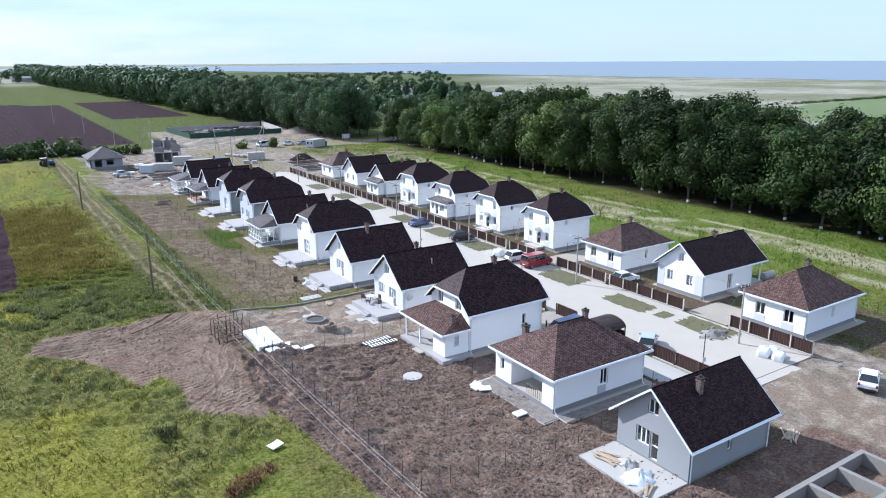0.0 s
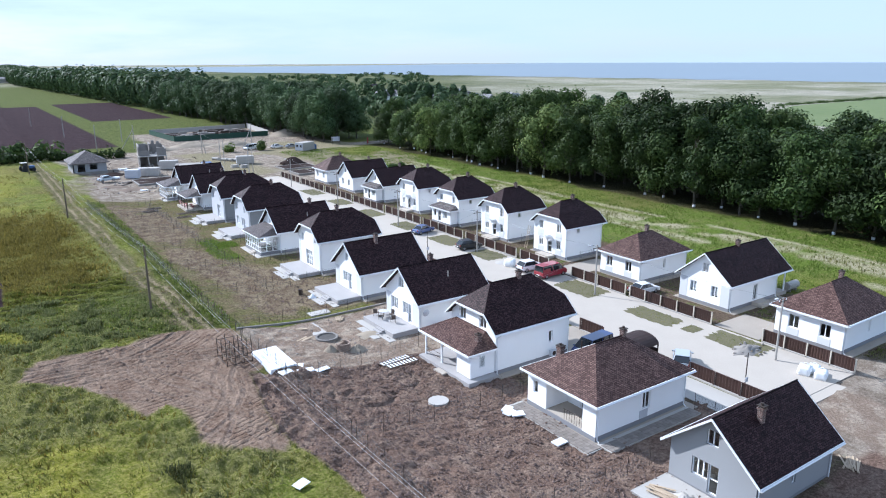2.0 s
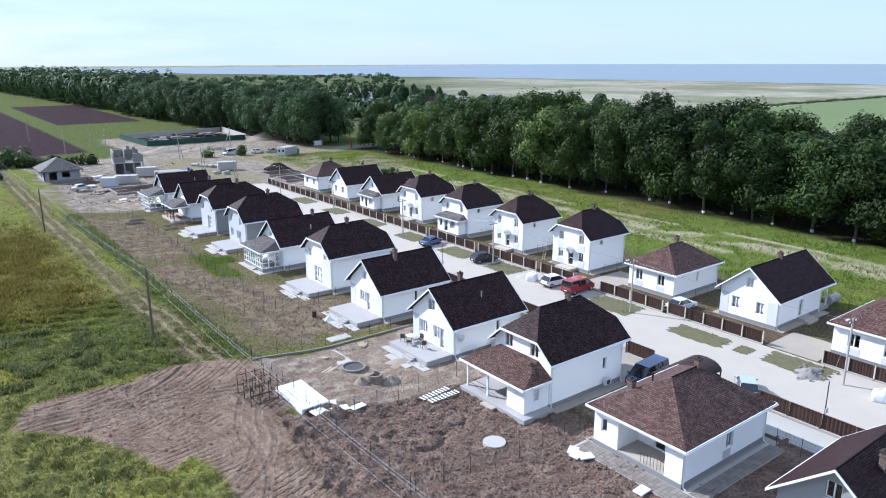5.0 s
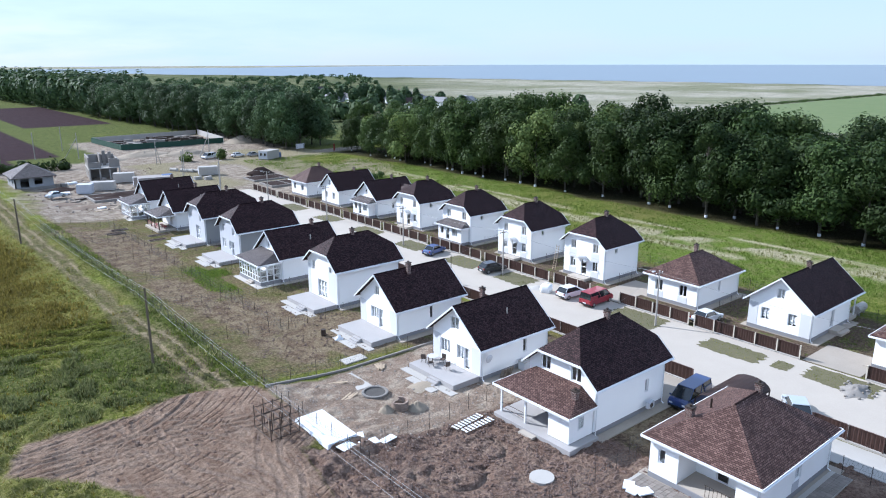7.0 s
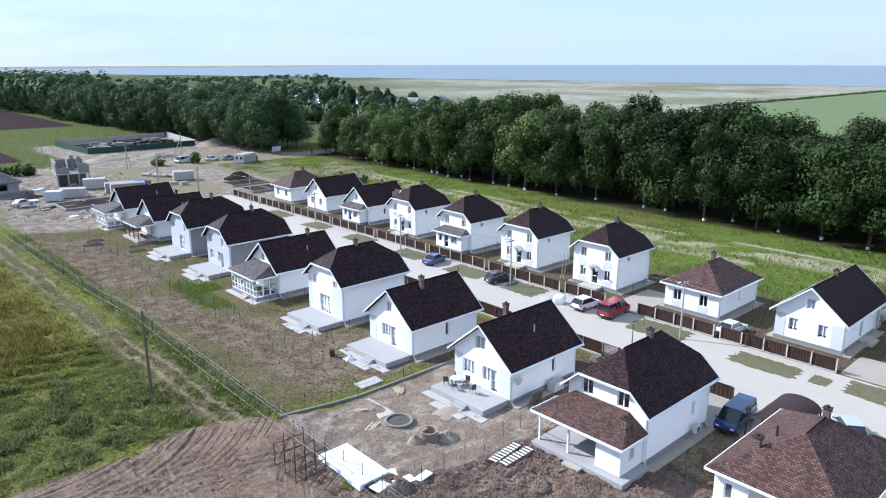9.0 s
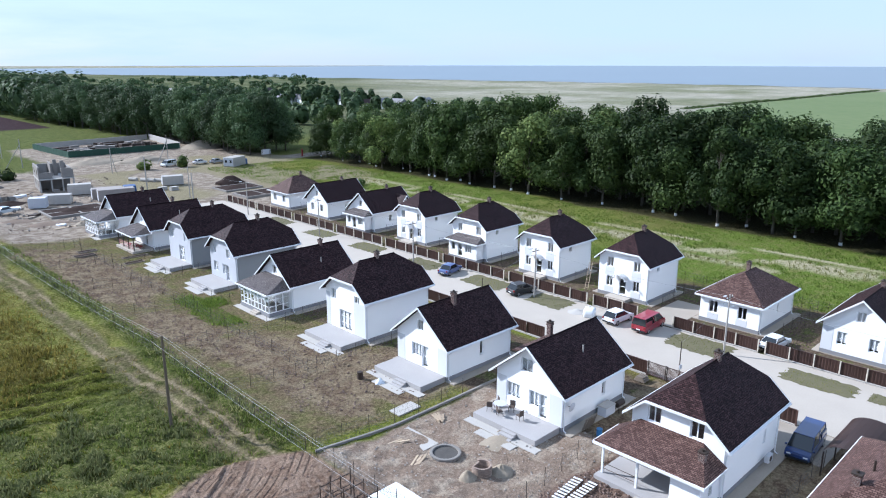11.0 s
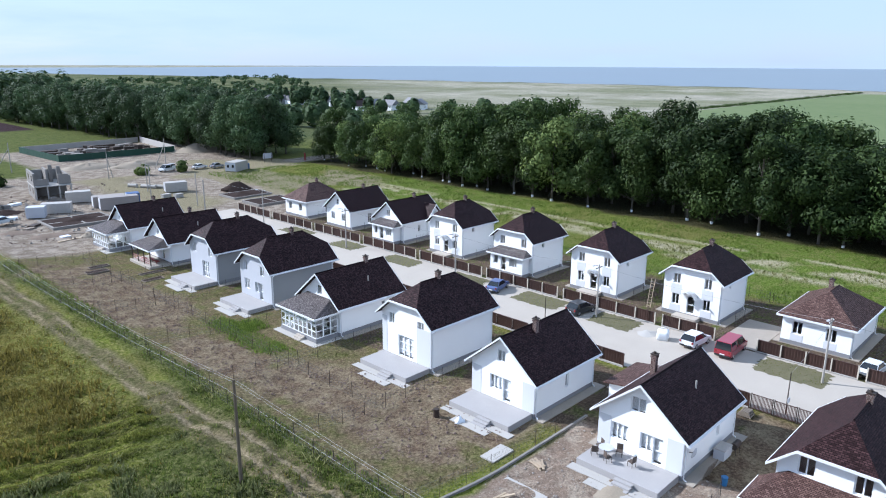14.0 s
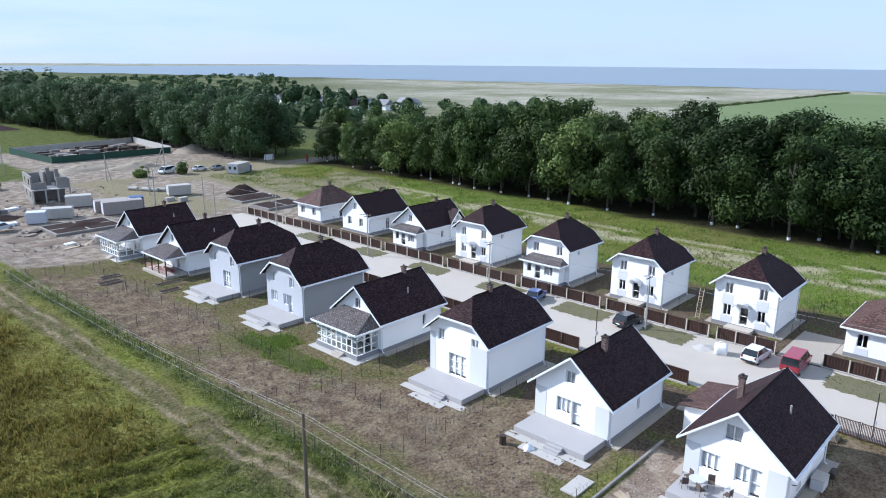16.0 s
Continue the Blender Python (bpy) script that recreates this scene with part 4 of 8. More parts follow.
A7 = house((XA, 112.1, ZG), "white gable house with glazed front veranda", 9.5, 7.4, "gable", 3.5, 7.0, WHITE, ((1.4, 1.4, 1.3, 1.4, 2, 1), (4.6, 0.56, 0.95, 2.2, 1, 2), (3.2, 4.3, 0.95, 1.2, 2, 1)), ((0.68, 1.5, 0.5, 1.3),), chimney=(0.75, 0.5), skylight=(0.6, 1.6))
# Darker grey on the side walls paints in their shade; the front stays pale.
house((XA, 126.0, ZG), "grey two-storey house with half-hipped dark roof", 9.8, 7.4, "half_hip", 4.7, 8.4, PANEL, ((0.9, 1.4, 1.3, 1.4, 3, 1), (3.5, 1.4, 0.95, 1.4, 2, 1), (4.47, 0.56, 0.85, 2.24, 1, 2), (1.1, 4.0, 0.7, 1.2, 1, 1), (4.9, 3.9, 0.9, 1.25, 2, 1)), (), T_STD, (), clip=6.6, side_wall=GREY_WALL, chimney=(0.6, 0.5), backing=0.9)
# Side walls again in the darker grey, with the shade put into the colour.
house((XA, 139.9, ZG), "pale grey two-storey house with half-hipped dark roof", 9.8, 7.4, "half_hip", 4.7, 8.4, PANEL, ((3.4, 0.6, 1.9, 2.35, 3, 3), (1.0, 3.9, 0.9, 1.25, 2, 1), (5.4, 3.9, 0.9, 1.25, 2, 1)), (), T_STD, (), clip=6.6, side_wall=GREY_WALL, chimney=(0.6, 0.5), backing=0.9)
A10 = house((XA, 154.0, ZG), "white gable house with dark porch and red railings", 9.5, 7.4, "gable", 3.5, 7.0, WHITE, ((1.5, 1.4, 1.4, 1.4, 2, 1), (4.4, 0.56, 0.95, 2.2, 1, 2), (3.2, 4.3, 0.95, 1.2, 2, 1)), (), chimney=(0.62, 0.6), skylight=(0.6, 1.6))
A11 = house((XA, 168.4, ZG), "white gable house with large glazed veranda", 9.5, 7.4, "gable", 3.5, 7.0, WHITE, ((1.5, 1.4, 1.4, 1.4, 2, 1), (4.4, 0.56, 0.95, 2.2, 1, 2), (3.2, 4.3, 0.95, 1.2, 2, 1)), (), chimney=(0.65, 0.5), skylight=(0.7, 1.6))

W4 = ((1.2, 1.4, 0.95, 1.4, 2, 1), (5.2, 1.4, 0.95, 1.4, 2, 1), (3.2, 0.58, 1.0, 2.2, 1, 2), (1.2, 4.1, 0.95, 1.35, 2, 1), (5.2, 4.1, 0.95, 1.35, 2, 1))
P4 = ((1.0, 1.35, 2.83, 4.07), (5.0, 1.35, 2.83, 4.07), (1.0, 1.35, 0.52, 1.37), (5.0, 1.35, 0.52, 1.37))
BH = [house((72.6, 39.6, ZG), "white hip-roofed bungalow with brown shingles behind brown fence", 10.4, 7.6, "hip", 3.55, 6.5, WHITE, ((1.5, 1.35, 1.2, 1.5, 2, 1), (5.0, 1.35, 1.2, 1.5, 2, 1)), ((0.5, 1.5, 0.45, 1.3),), roof=ROOF_BROWN, panels=((1.4, 1.4, 0.52, 1.33), (4.9, 1.4, 0.52, 1.33)), chimney=(0.62, 0.55))]
BH.append(house((XB, 54.2, ZG), "white gable house with dark roof and rear porch", 10.2, 7.2, "gable", 3.5, 6.9, WHITE, ((1.5, 1.4, 1.0, 1.45, 2, 1), (4.6, 1.4, 1.0, 1.45, 2, 1), (3.1, 4.3, 0.9, 1.2, 2, 1)), ((0.5, 0.55, 0.95, 2.1),), None, ((0.0, 1.1, 0.52, 3.2), (6.0, 1.2, 0.52, 3.2)), chimney=(0.62, 0.5), back_over=2.6, backing=0.85))
BH.append(house((XB, 68.1, ZG), "small white hip-roofed bungalow with brown shingles", 10.0, 7.2, "hip", 3.45, 6.1, WHITE, ((1.1, 1.35, 1.1, 1.5, 2, 1), (4.6, 1.35, 1.1, 1.5, 2, 1)), ((0.5, 1.5, 0.45, 1.3),), roof=ROOF_BROWN, panels=((1.0, 1.3, 0.52, 1.33), (4.5, 1.3, 0.52, 1.33)), chimney=(0.62, 0.6)))
for yb in (82.6, 96.6, 124.6):
    BH.append(house((XB, yb, ZG), "white two-storey house with half-hipped roof and arched door canopy", 7.8, 7.3, "half_hip", 5.1, 8.6, WHITE, W4, ((0.3, 4.0, 0.6, 0.9),), None, P4, clip=6.5, chimney=(0.6, 0.5)))
B6 = house((XB, 110.7, ZG), "white two-storey house with half-hipped roof and entrance porch", 7.8, 7.3, "half_hip", 5.1, 8.6, WHITE, W4[3:], ((0.3, 4.0, 0.6, 0.9),), None, (), clip=6.5, chimney=(0.6, 0.5))
B8 = house((XB, 138.6, ZG), "white gable house with front bay porch", 9.5, 7.2, "gable", 3.6, 7.0, WHITE, ((3.1, 4.3, 0.9, 1.2, 2, 1),), ((0.4, 1.5, 0.6, 1.2),), chimney=(0.66, 0.5))
house((XB, 152.9, ZG), "white gable house with dark side door", 9.5, 7.2, "gable", 3.5, 6.9, WHITE, ((1.5, 1.4, 1.0, 1.45, 2, 1), (4.6, 1.4, 1.0, 1.45, 2, 1), (3.1, 4.3, 0.9, 1.2, 2, 1)), ((0.45, 0.55, 0.95, 2.1),), chimney=(0.66, 0.5))
house((XB, 166.8, ZG), "small white hip-roofed bungalow at the end of the street", 9.5, 7.2, "hip", 3.5, 6.4, WHITE, ((1.1, 1.35, 1.1, 1.5, 2, 1), (4.6, 1.35, 1.1, 1.5, 2, 1)), ((0.5, 0.6, 0.8, 2.0),), roof=ROOF_BROWN, chimney=(0.62, 0.6))


# ---- trees ----
def tree_meshes(seed, height=21.0, spread=5.2, leaves=1500, size=0.72, crown_from=0.04):
    """A trunk with limbs, and a crown of many small leaf clumps in uneven masses with gaps."""
    rnd = random.Random(seed)
    bt = bmesh.new()
    pts = [Vector((0, 0, -0.3))]
    for k in range(1, 6):
        pts.append(Vector((rnd.uniform(-.35, .35) * k * 0.5, rnd.uniform(-.35, .35) * k * 0.5, height * 0.15 * k)))
    for k in range(5):
        bar(bt, pts[k], pts[k + 1], 0.34 * (1 - k * 0.17), 7, 0.34 * (1 - (k + 1) * 0.17))
    masses = []
    for k in range(22):
        a = rnd.uniform(0, math.tau)
        f = crown_from + (1 - crown_from) * ((k + rnd.random()) / 22)
        wide = spread * (0.62 + 0.55 * math.sin(math.pi * min(1, 0.18 + f * 0.78))) * 0.72
        r = wide * math.sqrt(rnd.uniform(0.12, 1))
        c = Vector((math.cos(a) * r, math.sin(a) * r, height * (f * 0.88 + 0.04)))
        masses.append((c, rnd.uniform(1.8, 3.4) * spread / 5.8))
        base = pts[min(4, max(1, int(f * 5)))]
        bar(bt, base, base.lerp(c, 0.85), 0.11, 5, 0.03)
    masses.append((Vector((pts[5].x, pts[5].y, height * 0.92)), 1.7 * spread / 5.2))
    verts, faces = [], []
    for k in range(leaves):
        c, rr = masses[rnd.randrange(len(masses))]
        d = Vector((rnd.gauss(0, 1), rnd.gauss(0, 1), rnd.gauss(0, 0.8))).normalized() * rr * (0.55 + 0.5 * rnd.random())
        q = c + d
        nrm = (d.normalized() + Vector((rnd.uniform(-1, 1), rnd.uniform(-1, 1), rnd.uniform(-0.3, 1.0))) * 0.26).normalized()
        u = nrm.orthogonal().normalized()
        w = nrm.cross(u)
        t = rnd.uniform(0, math.tau)
        u, w = u * math.cos(t) + w * math.sin(t), w * math.cos(t) - u * math.sin(t)
        s = size * rnd.uniform(0.6, 1.25)
        i = len(verts)
        verts += [q - u * s * 0.5, q - w * s * 0.36 + nrm * s * 0.1, q + u * s * 0.45 + w * s * 0.3]
        faces.append((i, i + 1, i + 2))
    me = bpy.data.meshes.new("crown")
    me.from_pydata([tuple(v) for v in verts], [], faces)
    return mesh_of("trunk", bt, BARK), me


KINDS = []
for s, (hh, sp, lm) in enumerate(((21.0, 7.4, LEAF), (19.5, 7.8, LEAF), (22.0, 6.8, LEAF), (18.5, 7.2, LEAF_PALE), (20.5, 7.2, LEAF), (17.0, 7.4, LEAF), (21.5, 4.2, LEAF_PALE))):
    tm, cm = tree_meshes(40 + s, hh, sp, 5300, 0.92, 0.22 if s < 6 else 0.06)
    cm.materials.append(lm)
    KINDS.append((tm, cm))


# Same crowns again, recoloured with the hazed and the shaded leaf copies.
for s, leaf in ((0, LEAF_HAZED), (1, LEAF_HAZED), (4, LEAF_HAZED), (0, LEAF_SHADED), (1, LEAF_SHADED), (2, LEAF_SHADED), (5, LEAF_SHADED)):
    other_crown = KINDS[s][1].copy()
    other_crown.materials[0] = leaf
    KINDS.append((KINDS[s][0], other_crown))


WASH_MESH = mesh_of("whitewash", bar(bmesh.new(), (0, 0, 0), (0, 0, 0.6), 0.37, 8, 0.36), TRIM)


def tree(x, y, k, scale, label="tall leafy deciduous tree in the dense belt", name="tree", group="tree belt", z=None, wash=False):
    t = thing(name, (x, y, ground_z(x) if z is None else z), label, "tree", group, rz=random.uniform(0, 360))
    t.scale = (scale, scale, scale * random.uniform(0.92, 1.08))
    part("trunk", KINDS[k][0], None, t)
    part("crown", KINDS[k][1], None, t)
    if wash:
        part("whitewash", WASH_MESH, None, t, "whitewashed foot of the trunk")
    return t


random.seed(7)
yy = 10.0
while yy < 238:
    for row in range(4 if yy < 227 else 2):
        x = 126.5 + row * 6.2 + random.uniform(-2.0, 2.0) + (4 if yy > 190 else 0) * 0.4
        y = yy + random.uniform(-2.4, 2.4)
        if row == 0 and random.random() < 0.10:
            continue
        # Towards low y most crowns take the darker leaf copy, painting in shade.
        shaded = random.random() < np.interp(yy, [60, 100, 150], [0.9, 0.75, 0.1])
        tree(x, y, random.choice((10, 11, 12, 13)) if shaded else random.choice((0, 0, 1, 2, 3, 4, 4, 5, 6) if row else (0, 1, 4, 2, 3, 5)), random.uniform(0.78, 1.03) * (0.92 if row == 0 else 1.0) * (1.0 if yy < 185 else 0.87 if yy < 214 else 0.76), wash=row == 0 and random.random() < 0.7)
    yy += 5.2
yy = 253.0
while yy < 460:
    for row in range(3):
        x = 114.5 - 0.055 * (yy - 256) + row * 7 + random.uniform(-2, 2)
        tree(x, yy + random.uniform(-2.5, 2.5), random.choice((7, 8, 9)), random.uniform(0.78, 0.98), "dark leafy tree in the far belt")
    yy += 7.0


def far_woods():
    """The rest of the belt and the woods behind it, too far to count."""
    rnd = np.random.RandomState(5)
    cs = []
    for y in np.arange(462, 1500, 9.0):
        for row in range(4):
            cs.append((max(72.0, 103.5 - 0.055 * (y - 462)) + row * 9 + rnd.uniform(-3, 3), y + rnd.uniform(-3, 3), rnd.uniform(16, 22) + (2.5 if y < 800 else 0), rnd.uniform(4.5, 6.5)))
    for k in range(120):
        cs.append((rnd.uniform(175, 330), rnd.uniform(280, 620), rnd.uniform(6, 11), rnd.uniform(3, 5)))
    for k in range(150):
        cs.append((rnd.uniform(-260, 90), rnd.uniform(1050, 1500), rnd.uniform(8, 16), rnd.uniform(5, 8)))
    for k in range(260):
        y = rnd.uniform(480, 1150)
        cs.append((rnd.uniform(150, max(200, y * 0.66)), y, rnd.uniform(3, 7), rnd.uniform(3, 7)))
    for k in range(26):
        cs.append((rnd.uniform(268, 312), rnd.uniform(420, 520), rnd.uniform(8, 13), rnd.uniform(2, 3)))
    V = []
    for x, y, h, r in cs:
        k = 150 if h > 7.5 else 50
        d = rnd.normal(size=(k, 3))
        d /= np.linalg.norm(d, axis=1)[:, None]
        q = d * np.array([r, r, h * 0.5]) * rnd.uniform(0.75, 1.08, (k, 1)) + np.array([x, y, h * 0.52])
        t = np.cross(d, rnd.normal(size=(k, 3)))
        t /= np.linalg.norm(t, axis=1)[:, None]
        w = np.cross(d, t)
        s = rnd.uniform(0.9, 1.9, (k, 1))
        V.append(np.stack([q - t * s, q - w * s * 0.7 + d * 0.3, q + t * s, q + w * s * 0.7], axis=1).reshape(-1, 3))
    V = np.concatenate(V)
    me = bpy.data.meshes.new("far_woods")
    me.from_pydata(V.tolist(), [], np.arange(len(V)).reshape(-1, 4).tolist())
    me.materials.append(LEAF_HAZED)
    tagged(new("far_woods", me), "dark green woods receding towards the horizon", "woods", kind="stuff")


far_woods()


# ---- porches, verandas, canopies ----
ROOF_GREY = shingle("grey_brown_shingles", (0.10, 0.085, 0.082), (0.20, 0.175, 0.168))
RED_PAINT = mat("red_paint", (0.30, 0.03, 0.03), (0.22, 0.025, 0.025), 0.5, scale=3, bump=0.05)


def porch_roof(h, x0, y0, y1, ze, zt, material, d=1.6):
    tops = [[(x0, y0, ze), (-0.03, y0 + d, zt), (-0.03, y1 - d, zt), (x0, y1, ze)], [(x0, y0, ze), (-0.03, y0, ze), (-0.03, y0 + d, zt)], [(x0, y1, ze), (-0.03, y1 - d, zt), (-0.03, y1, ze)]]
    part("porch_roof", roof_mesh(tops, 0.1), material, h, "shingled porch roof")
    for a, b in (((x0, y0, ze), (x0, y1, ze)), ((x0, y0, ze), (-0.03, y0, ze)), ((x0, y1, ze), (-0.03, y1, ze))):
        part("porch_fascia", edge_boards([(a, b)], 0.2), TRIM, h)


def veranda(h, x0, y0, y1, group=""):
    """A glazed veranda in front of a house: plinth, white frames with many panes, a low hipped roof, steps."""
    part("veranda_base", boxes((x0 - 0.05, y0 - 0.05, -0.3, -0.035, y1 + 0.05, 0.55)), PLINTH, h)
    part("veranda_slab", boxes((x0 - 0.9, y0 - 0.8, -0.3, -0.12, y1 + 0.5, 0.06)), CONCRETE, h, "pale concrete slab")
    n = 8
    w = (y1 - y0) / n
    fm = Matrix.Translation((x0, y1, 0.55)) @ FRONT
    for k in range(n):
        window_part(h, fm @ Matrix.Translation((k * w, 0, 0)), w, 2.5, 1, 3, "veranda_window", 0.45 if k % 3 else 0.0)
    m = 3
    ws = (-0.03 - x0) / m
    for k in range(m):
        window_part(h, Matrix.Translation((x0 + k * ws, y0, 0.55)), ws, 2.5, 1, 3, "veranda_window")
        window_part(h, Matrix.Translation((x0 + k * ws, y1 - 0.07, 0.55)), ws, 2.5, 1, 3, "veranda_window")
    porch_roof(h, x0 - 0.45, y0 - 0.4, y1 + 0.4, 3.1, 4.25, ROOF_GREY)
    part("ceiling_board", boxes((x0 - 0.35, y0 - 0.3, 3.0 - 0.06, -0.04, y1 + 0.3, 3.0)), TRIM, h)
    ys = y0 + 0.3 * (y1 - y0)
    for k in range(3):
        part("step", boxes((x0 - 0.05 - 0.3 * (3 - k), ys, -0.3, x0 - 0.05 - 0.3 * (2 - k) - 0.004, ys + 1.4, 0.12 + 0.13 * k)), PAVER, h)


veranda(A7, -3.1, 0.35, 7.2)
veranda(A11, -3.5, 0.3, 7.2)

# corner porch with a small store room
part("store_wall", boxes((-3.0, 0.15, 0.4, -0.03, 0.4, 2.95)), WHITE, A3)
part("store_wall", boxes((-3.0, 0.404, 0.4, -2.78, 2.4, 2.95)), WHITE, A3)
part("store_wall", boxes((-2.776, 2.2, 0.4, -0.03, 2.4, 2.95)), WHITE, A3)
window_part(A3, Matrix.Translation((-1.9, 0.10, 1.3)), 0.7, 1.2, 1, 1)
part("porch_floor", boxes((-3.7, -0.6, -0.3, -0.035, 8.2, 0.35), bevel=0.02), TERRACE, A3, "paved porch floor")
for px, py in ((-3.0, 7.9), (-3.0, 5.0)):
    part("post", boxes((px - 0.08, py - 0.08, 0.35, px + 0.08, py + 0.08, 2.95)), TRIM, A3)
for z in (0.75, 1.2):
    part("rail", bars(((-3.0, 5.0, z), (-3.0, 7.9, z)), r=0.025), STEEL_DARK, A3)
part("beam", boxes((-3.1, 2.4, 2.72, -2.9, 8.0, 2.95)), TRIM, A3)
porch_roof(A3, -3.6, -0.35, 8.5, 3.05, 4.25, ROOF_BROWN, 1.9)
chimney_part(A3, -1.5, 0.9, 3.0, 4.45, 0.45)
part("step", boxes((-4.3, 3.0, -0.3, -3.71, 4.6, 0.18)), PAVER, A3)

part("wall_panel", boxes((5.3, -0.025, 0.52, 6.35, -0.002, 1.28)), PANEL, A2, "grey panel under the window")
chimney_part(A2, 2.2, 6.6, 4.3, 5.75, 0.5)
part("vent_pipe", bars(((4.4, 6.2, 4.6), (4.4, 6.2, 5.9)), r=0.08, sides=10), STEEL_DARK, A2)

# dark porch with red railings
porch_roof(A10, -3.3, 0.2, 7.2, 2.9, 3.9, ROOF_GREY)
part("porch_floor", boxes((-3.4, 0.1, -0.3, -0.035, 7.2, 0.4), bevel=0.02), PAVER, A10)
for py in (0.5, 2.7, 4.8, 6.9):
    part("post", boxes((-3.05, py - 0.07, 0.4, -2.91, py + 0.07, 2.85)), STEEL_DARK, A10)
    if py < 6:
        for z in (0.7, 1.0, 1.3):
            part("railing", bars(((-2.98, py, z), (-2.98, py + 2.1, z)), r=0.04), RED_PAINT, A10, "red painted railing")
for px, py in ((-1.6, 1.6), (-1.5, 3.4), (-2.1, 4.6)):
    part("bench", boxes((px - 0.25, py - 0.6, 0.75, px + 0.25, py + 0.6, 0.83), (px - 0.2, py - 0.5, 0.4, px - 0.12, py - 0.42, 0.75), (px + 0.12, py + 0.42, 0.4, px + 0.2, py + 0.5, 0.75)), RED_PAINT, A10, "red wooden bench")

# arched door canopies and stoops of the two-storey houses by the street
for h in BH[3:6]:
    bm = bmesh.new()
    prev = None
    for k in range(9):
        a = math.pi * k / 8
        row = [bm.verts.new((x, 3.7 + math.cos(a) * 1.0, 2.75 + math.sin(a) * 0.75)) for x in (-1.15, -0.03)]
        if prev:
            bm.faces.new((prev[0], row[0], row[1], prev[1]))
        prev = row
    bmesh.ops.solidify(bm, geom=bm.faces[:], thickness=0.07)
    part("door_canopy", bm, TRIM, h, "white arched canopy")
    part("stoop", boxes((-1.5, 2.2, -0.3, -0.035, 5.3, 0.42)), PAVER, h)
    part("step", boxes((-1.85, 2.6, -0.3, -1.504, 4.9, 0.24)), PAVER, h)
for h, y0, y1 in ((B6, 0.5, 6.6), (B8, 0.6, 6.2)):
    fm = Matrix.Translation((-1.6, y1, 0)) @ FRONT
    w = y1 - y0
    part("bay_wall", wall_sheet([(0, 0.5), (w, 0.5), (w, 3.0), (0, 3.0)], [(0.6, 1.35, 1.4, 2.7), (2.0, 0.56, 2.95, 2.65), (3.6, 1.35, 5.0, 2.7)], fm), WHITE, h)
    window_part(h, fm @ Matrix.Translation((0.6, 0.1, 1.35)), 0.8, 1.35, 1, 1)
    window_part(h, fm @ Matrix.Translation((2.0, 0.1, 0.56)), 0.95, 2.09, 1, 2, "door")
    window_part(h, fm @ Matrix.Translation((3.6, 0.1, 1.35)), 1.4, 1.35, 3, 1)
    part("bay_wall", boxes((-1.35, y0, 0.5, -0.03, y0 + 0.2, 3.0)), WHITE, h)
    part("bay_wall", boxes((-1.35, y1 - 0.2, 0.5, -0.03, y1, 3.0)), WHITE, h)
    part("bay_base", boxes((-1.66, y0 - 0.06, -0.3, -0.035, y1 + 0.06, 0.498)), PLINTH, h)
    porch_roof(h, -2.1, y0 - 0.5, y1 + 0.5, 3.1, 3.85, ROOF_GREY, 1.0)
    part("step", boxes((-2.6, y0 + 2.6, -0.3, -1.67, y0 + 4.4, 0.25)), PAVER, h)
# cross gable on the side of the bay-porch house
xc = 7.6
part("gable_wall", boxes((xc - 1.7, -0.32, 0.5, xc + 1.7, -0.004, 3.75)), WHITE, B8)
part("gable_wall", prism([(xc - 1.7, 3.754), (xc + 1.7, 3.754), (xc, 5.65)], -0.32, 0.3), WHITE, B8)
window_part(B8, Matrix.Translation((xc - 0.45, -0.40, 4.0)), 0.9, 0.8, 2, 1)
for side in (-1, 1):
    part("gable_roof", roof_mesh([[(xc + side * 2.15, -0.75, 3.62), (xc, -0.75, 6.0), (xc, 2.4, 6.0), (xc + side * 2.15, -0.5, 3.62)]], 0.14), ROOF_SHADED, B8, "dark shingled cross gable roof")
    part("gable_fascia", edge_boards([((xc + side * 2.15, -0.76, 3.62), (xc, -0.76, 6.0))]), TRIM, B8)
# rear porch posts and side stair of the gable house by the street
h = BH[1]
for yy in (0.2, 7.0):
    part("post", boxes((12.3, yy - 0.07, 0.0, 12.44, yy + 0.07, 3.3)), TRIM, h)
part("rear_terrace", boxes((10.25, 0.0, -0.3, 12.9, 7.2, 0.45)), PAVER, h)
part("side_stair", boxes((4.9, -1.5, -0.3, 7.2, -1.02, 0.3), (4.9, -1.02, -0.3, 7.2, -0.05, 0.5)), PAVER, h)
# annex with small hipped roof at the back of the furnished house
ann = thing("annex", (46.2, 78.15, ZG), "small white annex with brown hipped roof", "annex")
part("wall", boxes((0.2, 0.1, 0.0, 5.6, 2.8, 2.6)), WHITE, ann)
part("roof", roof_mesh([[(-0.2, 0, 3.1), (5.9, 0, 3.1), (5.9, 3.2, 2.6), (-0.2, 3.2, 2.6)]], 0.12), ROOF_BROWN, ann)
# satellite dish
dish = thing("satellite_dish", (40.3, 70.4, 2.1), "small grey satellite dish on the house wall", "satellite dish")
bm = bmesh.new()
bmesh.ops.create_uvsphere(bm, u_segments=16, v_segments=10, radius=0.75)
bmesh.ops.delete(bm, geom=[v for v in bm.verts if v.co.z > -0.55], context="VERTS")
bm.transform(Matrix.Rotation(radians(-80), 4, "X") @ Matrix.Translation((0, 0, 0.55)))
part("reflector", bm, PANEL, dish, m=Matrix.Translation((0, -0.35, 0)))
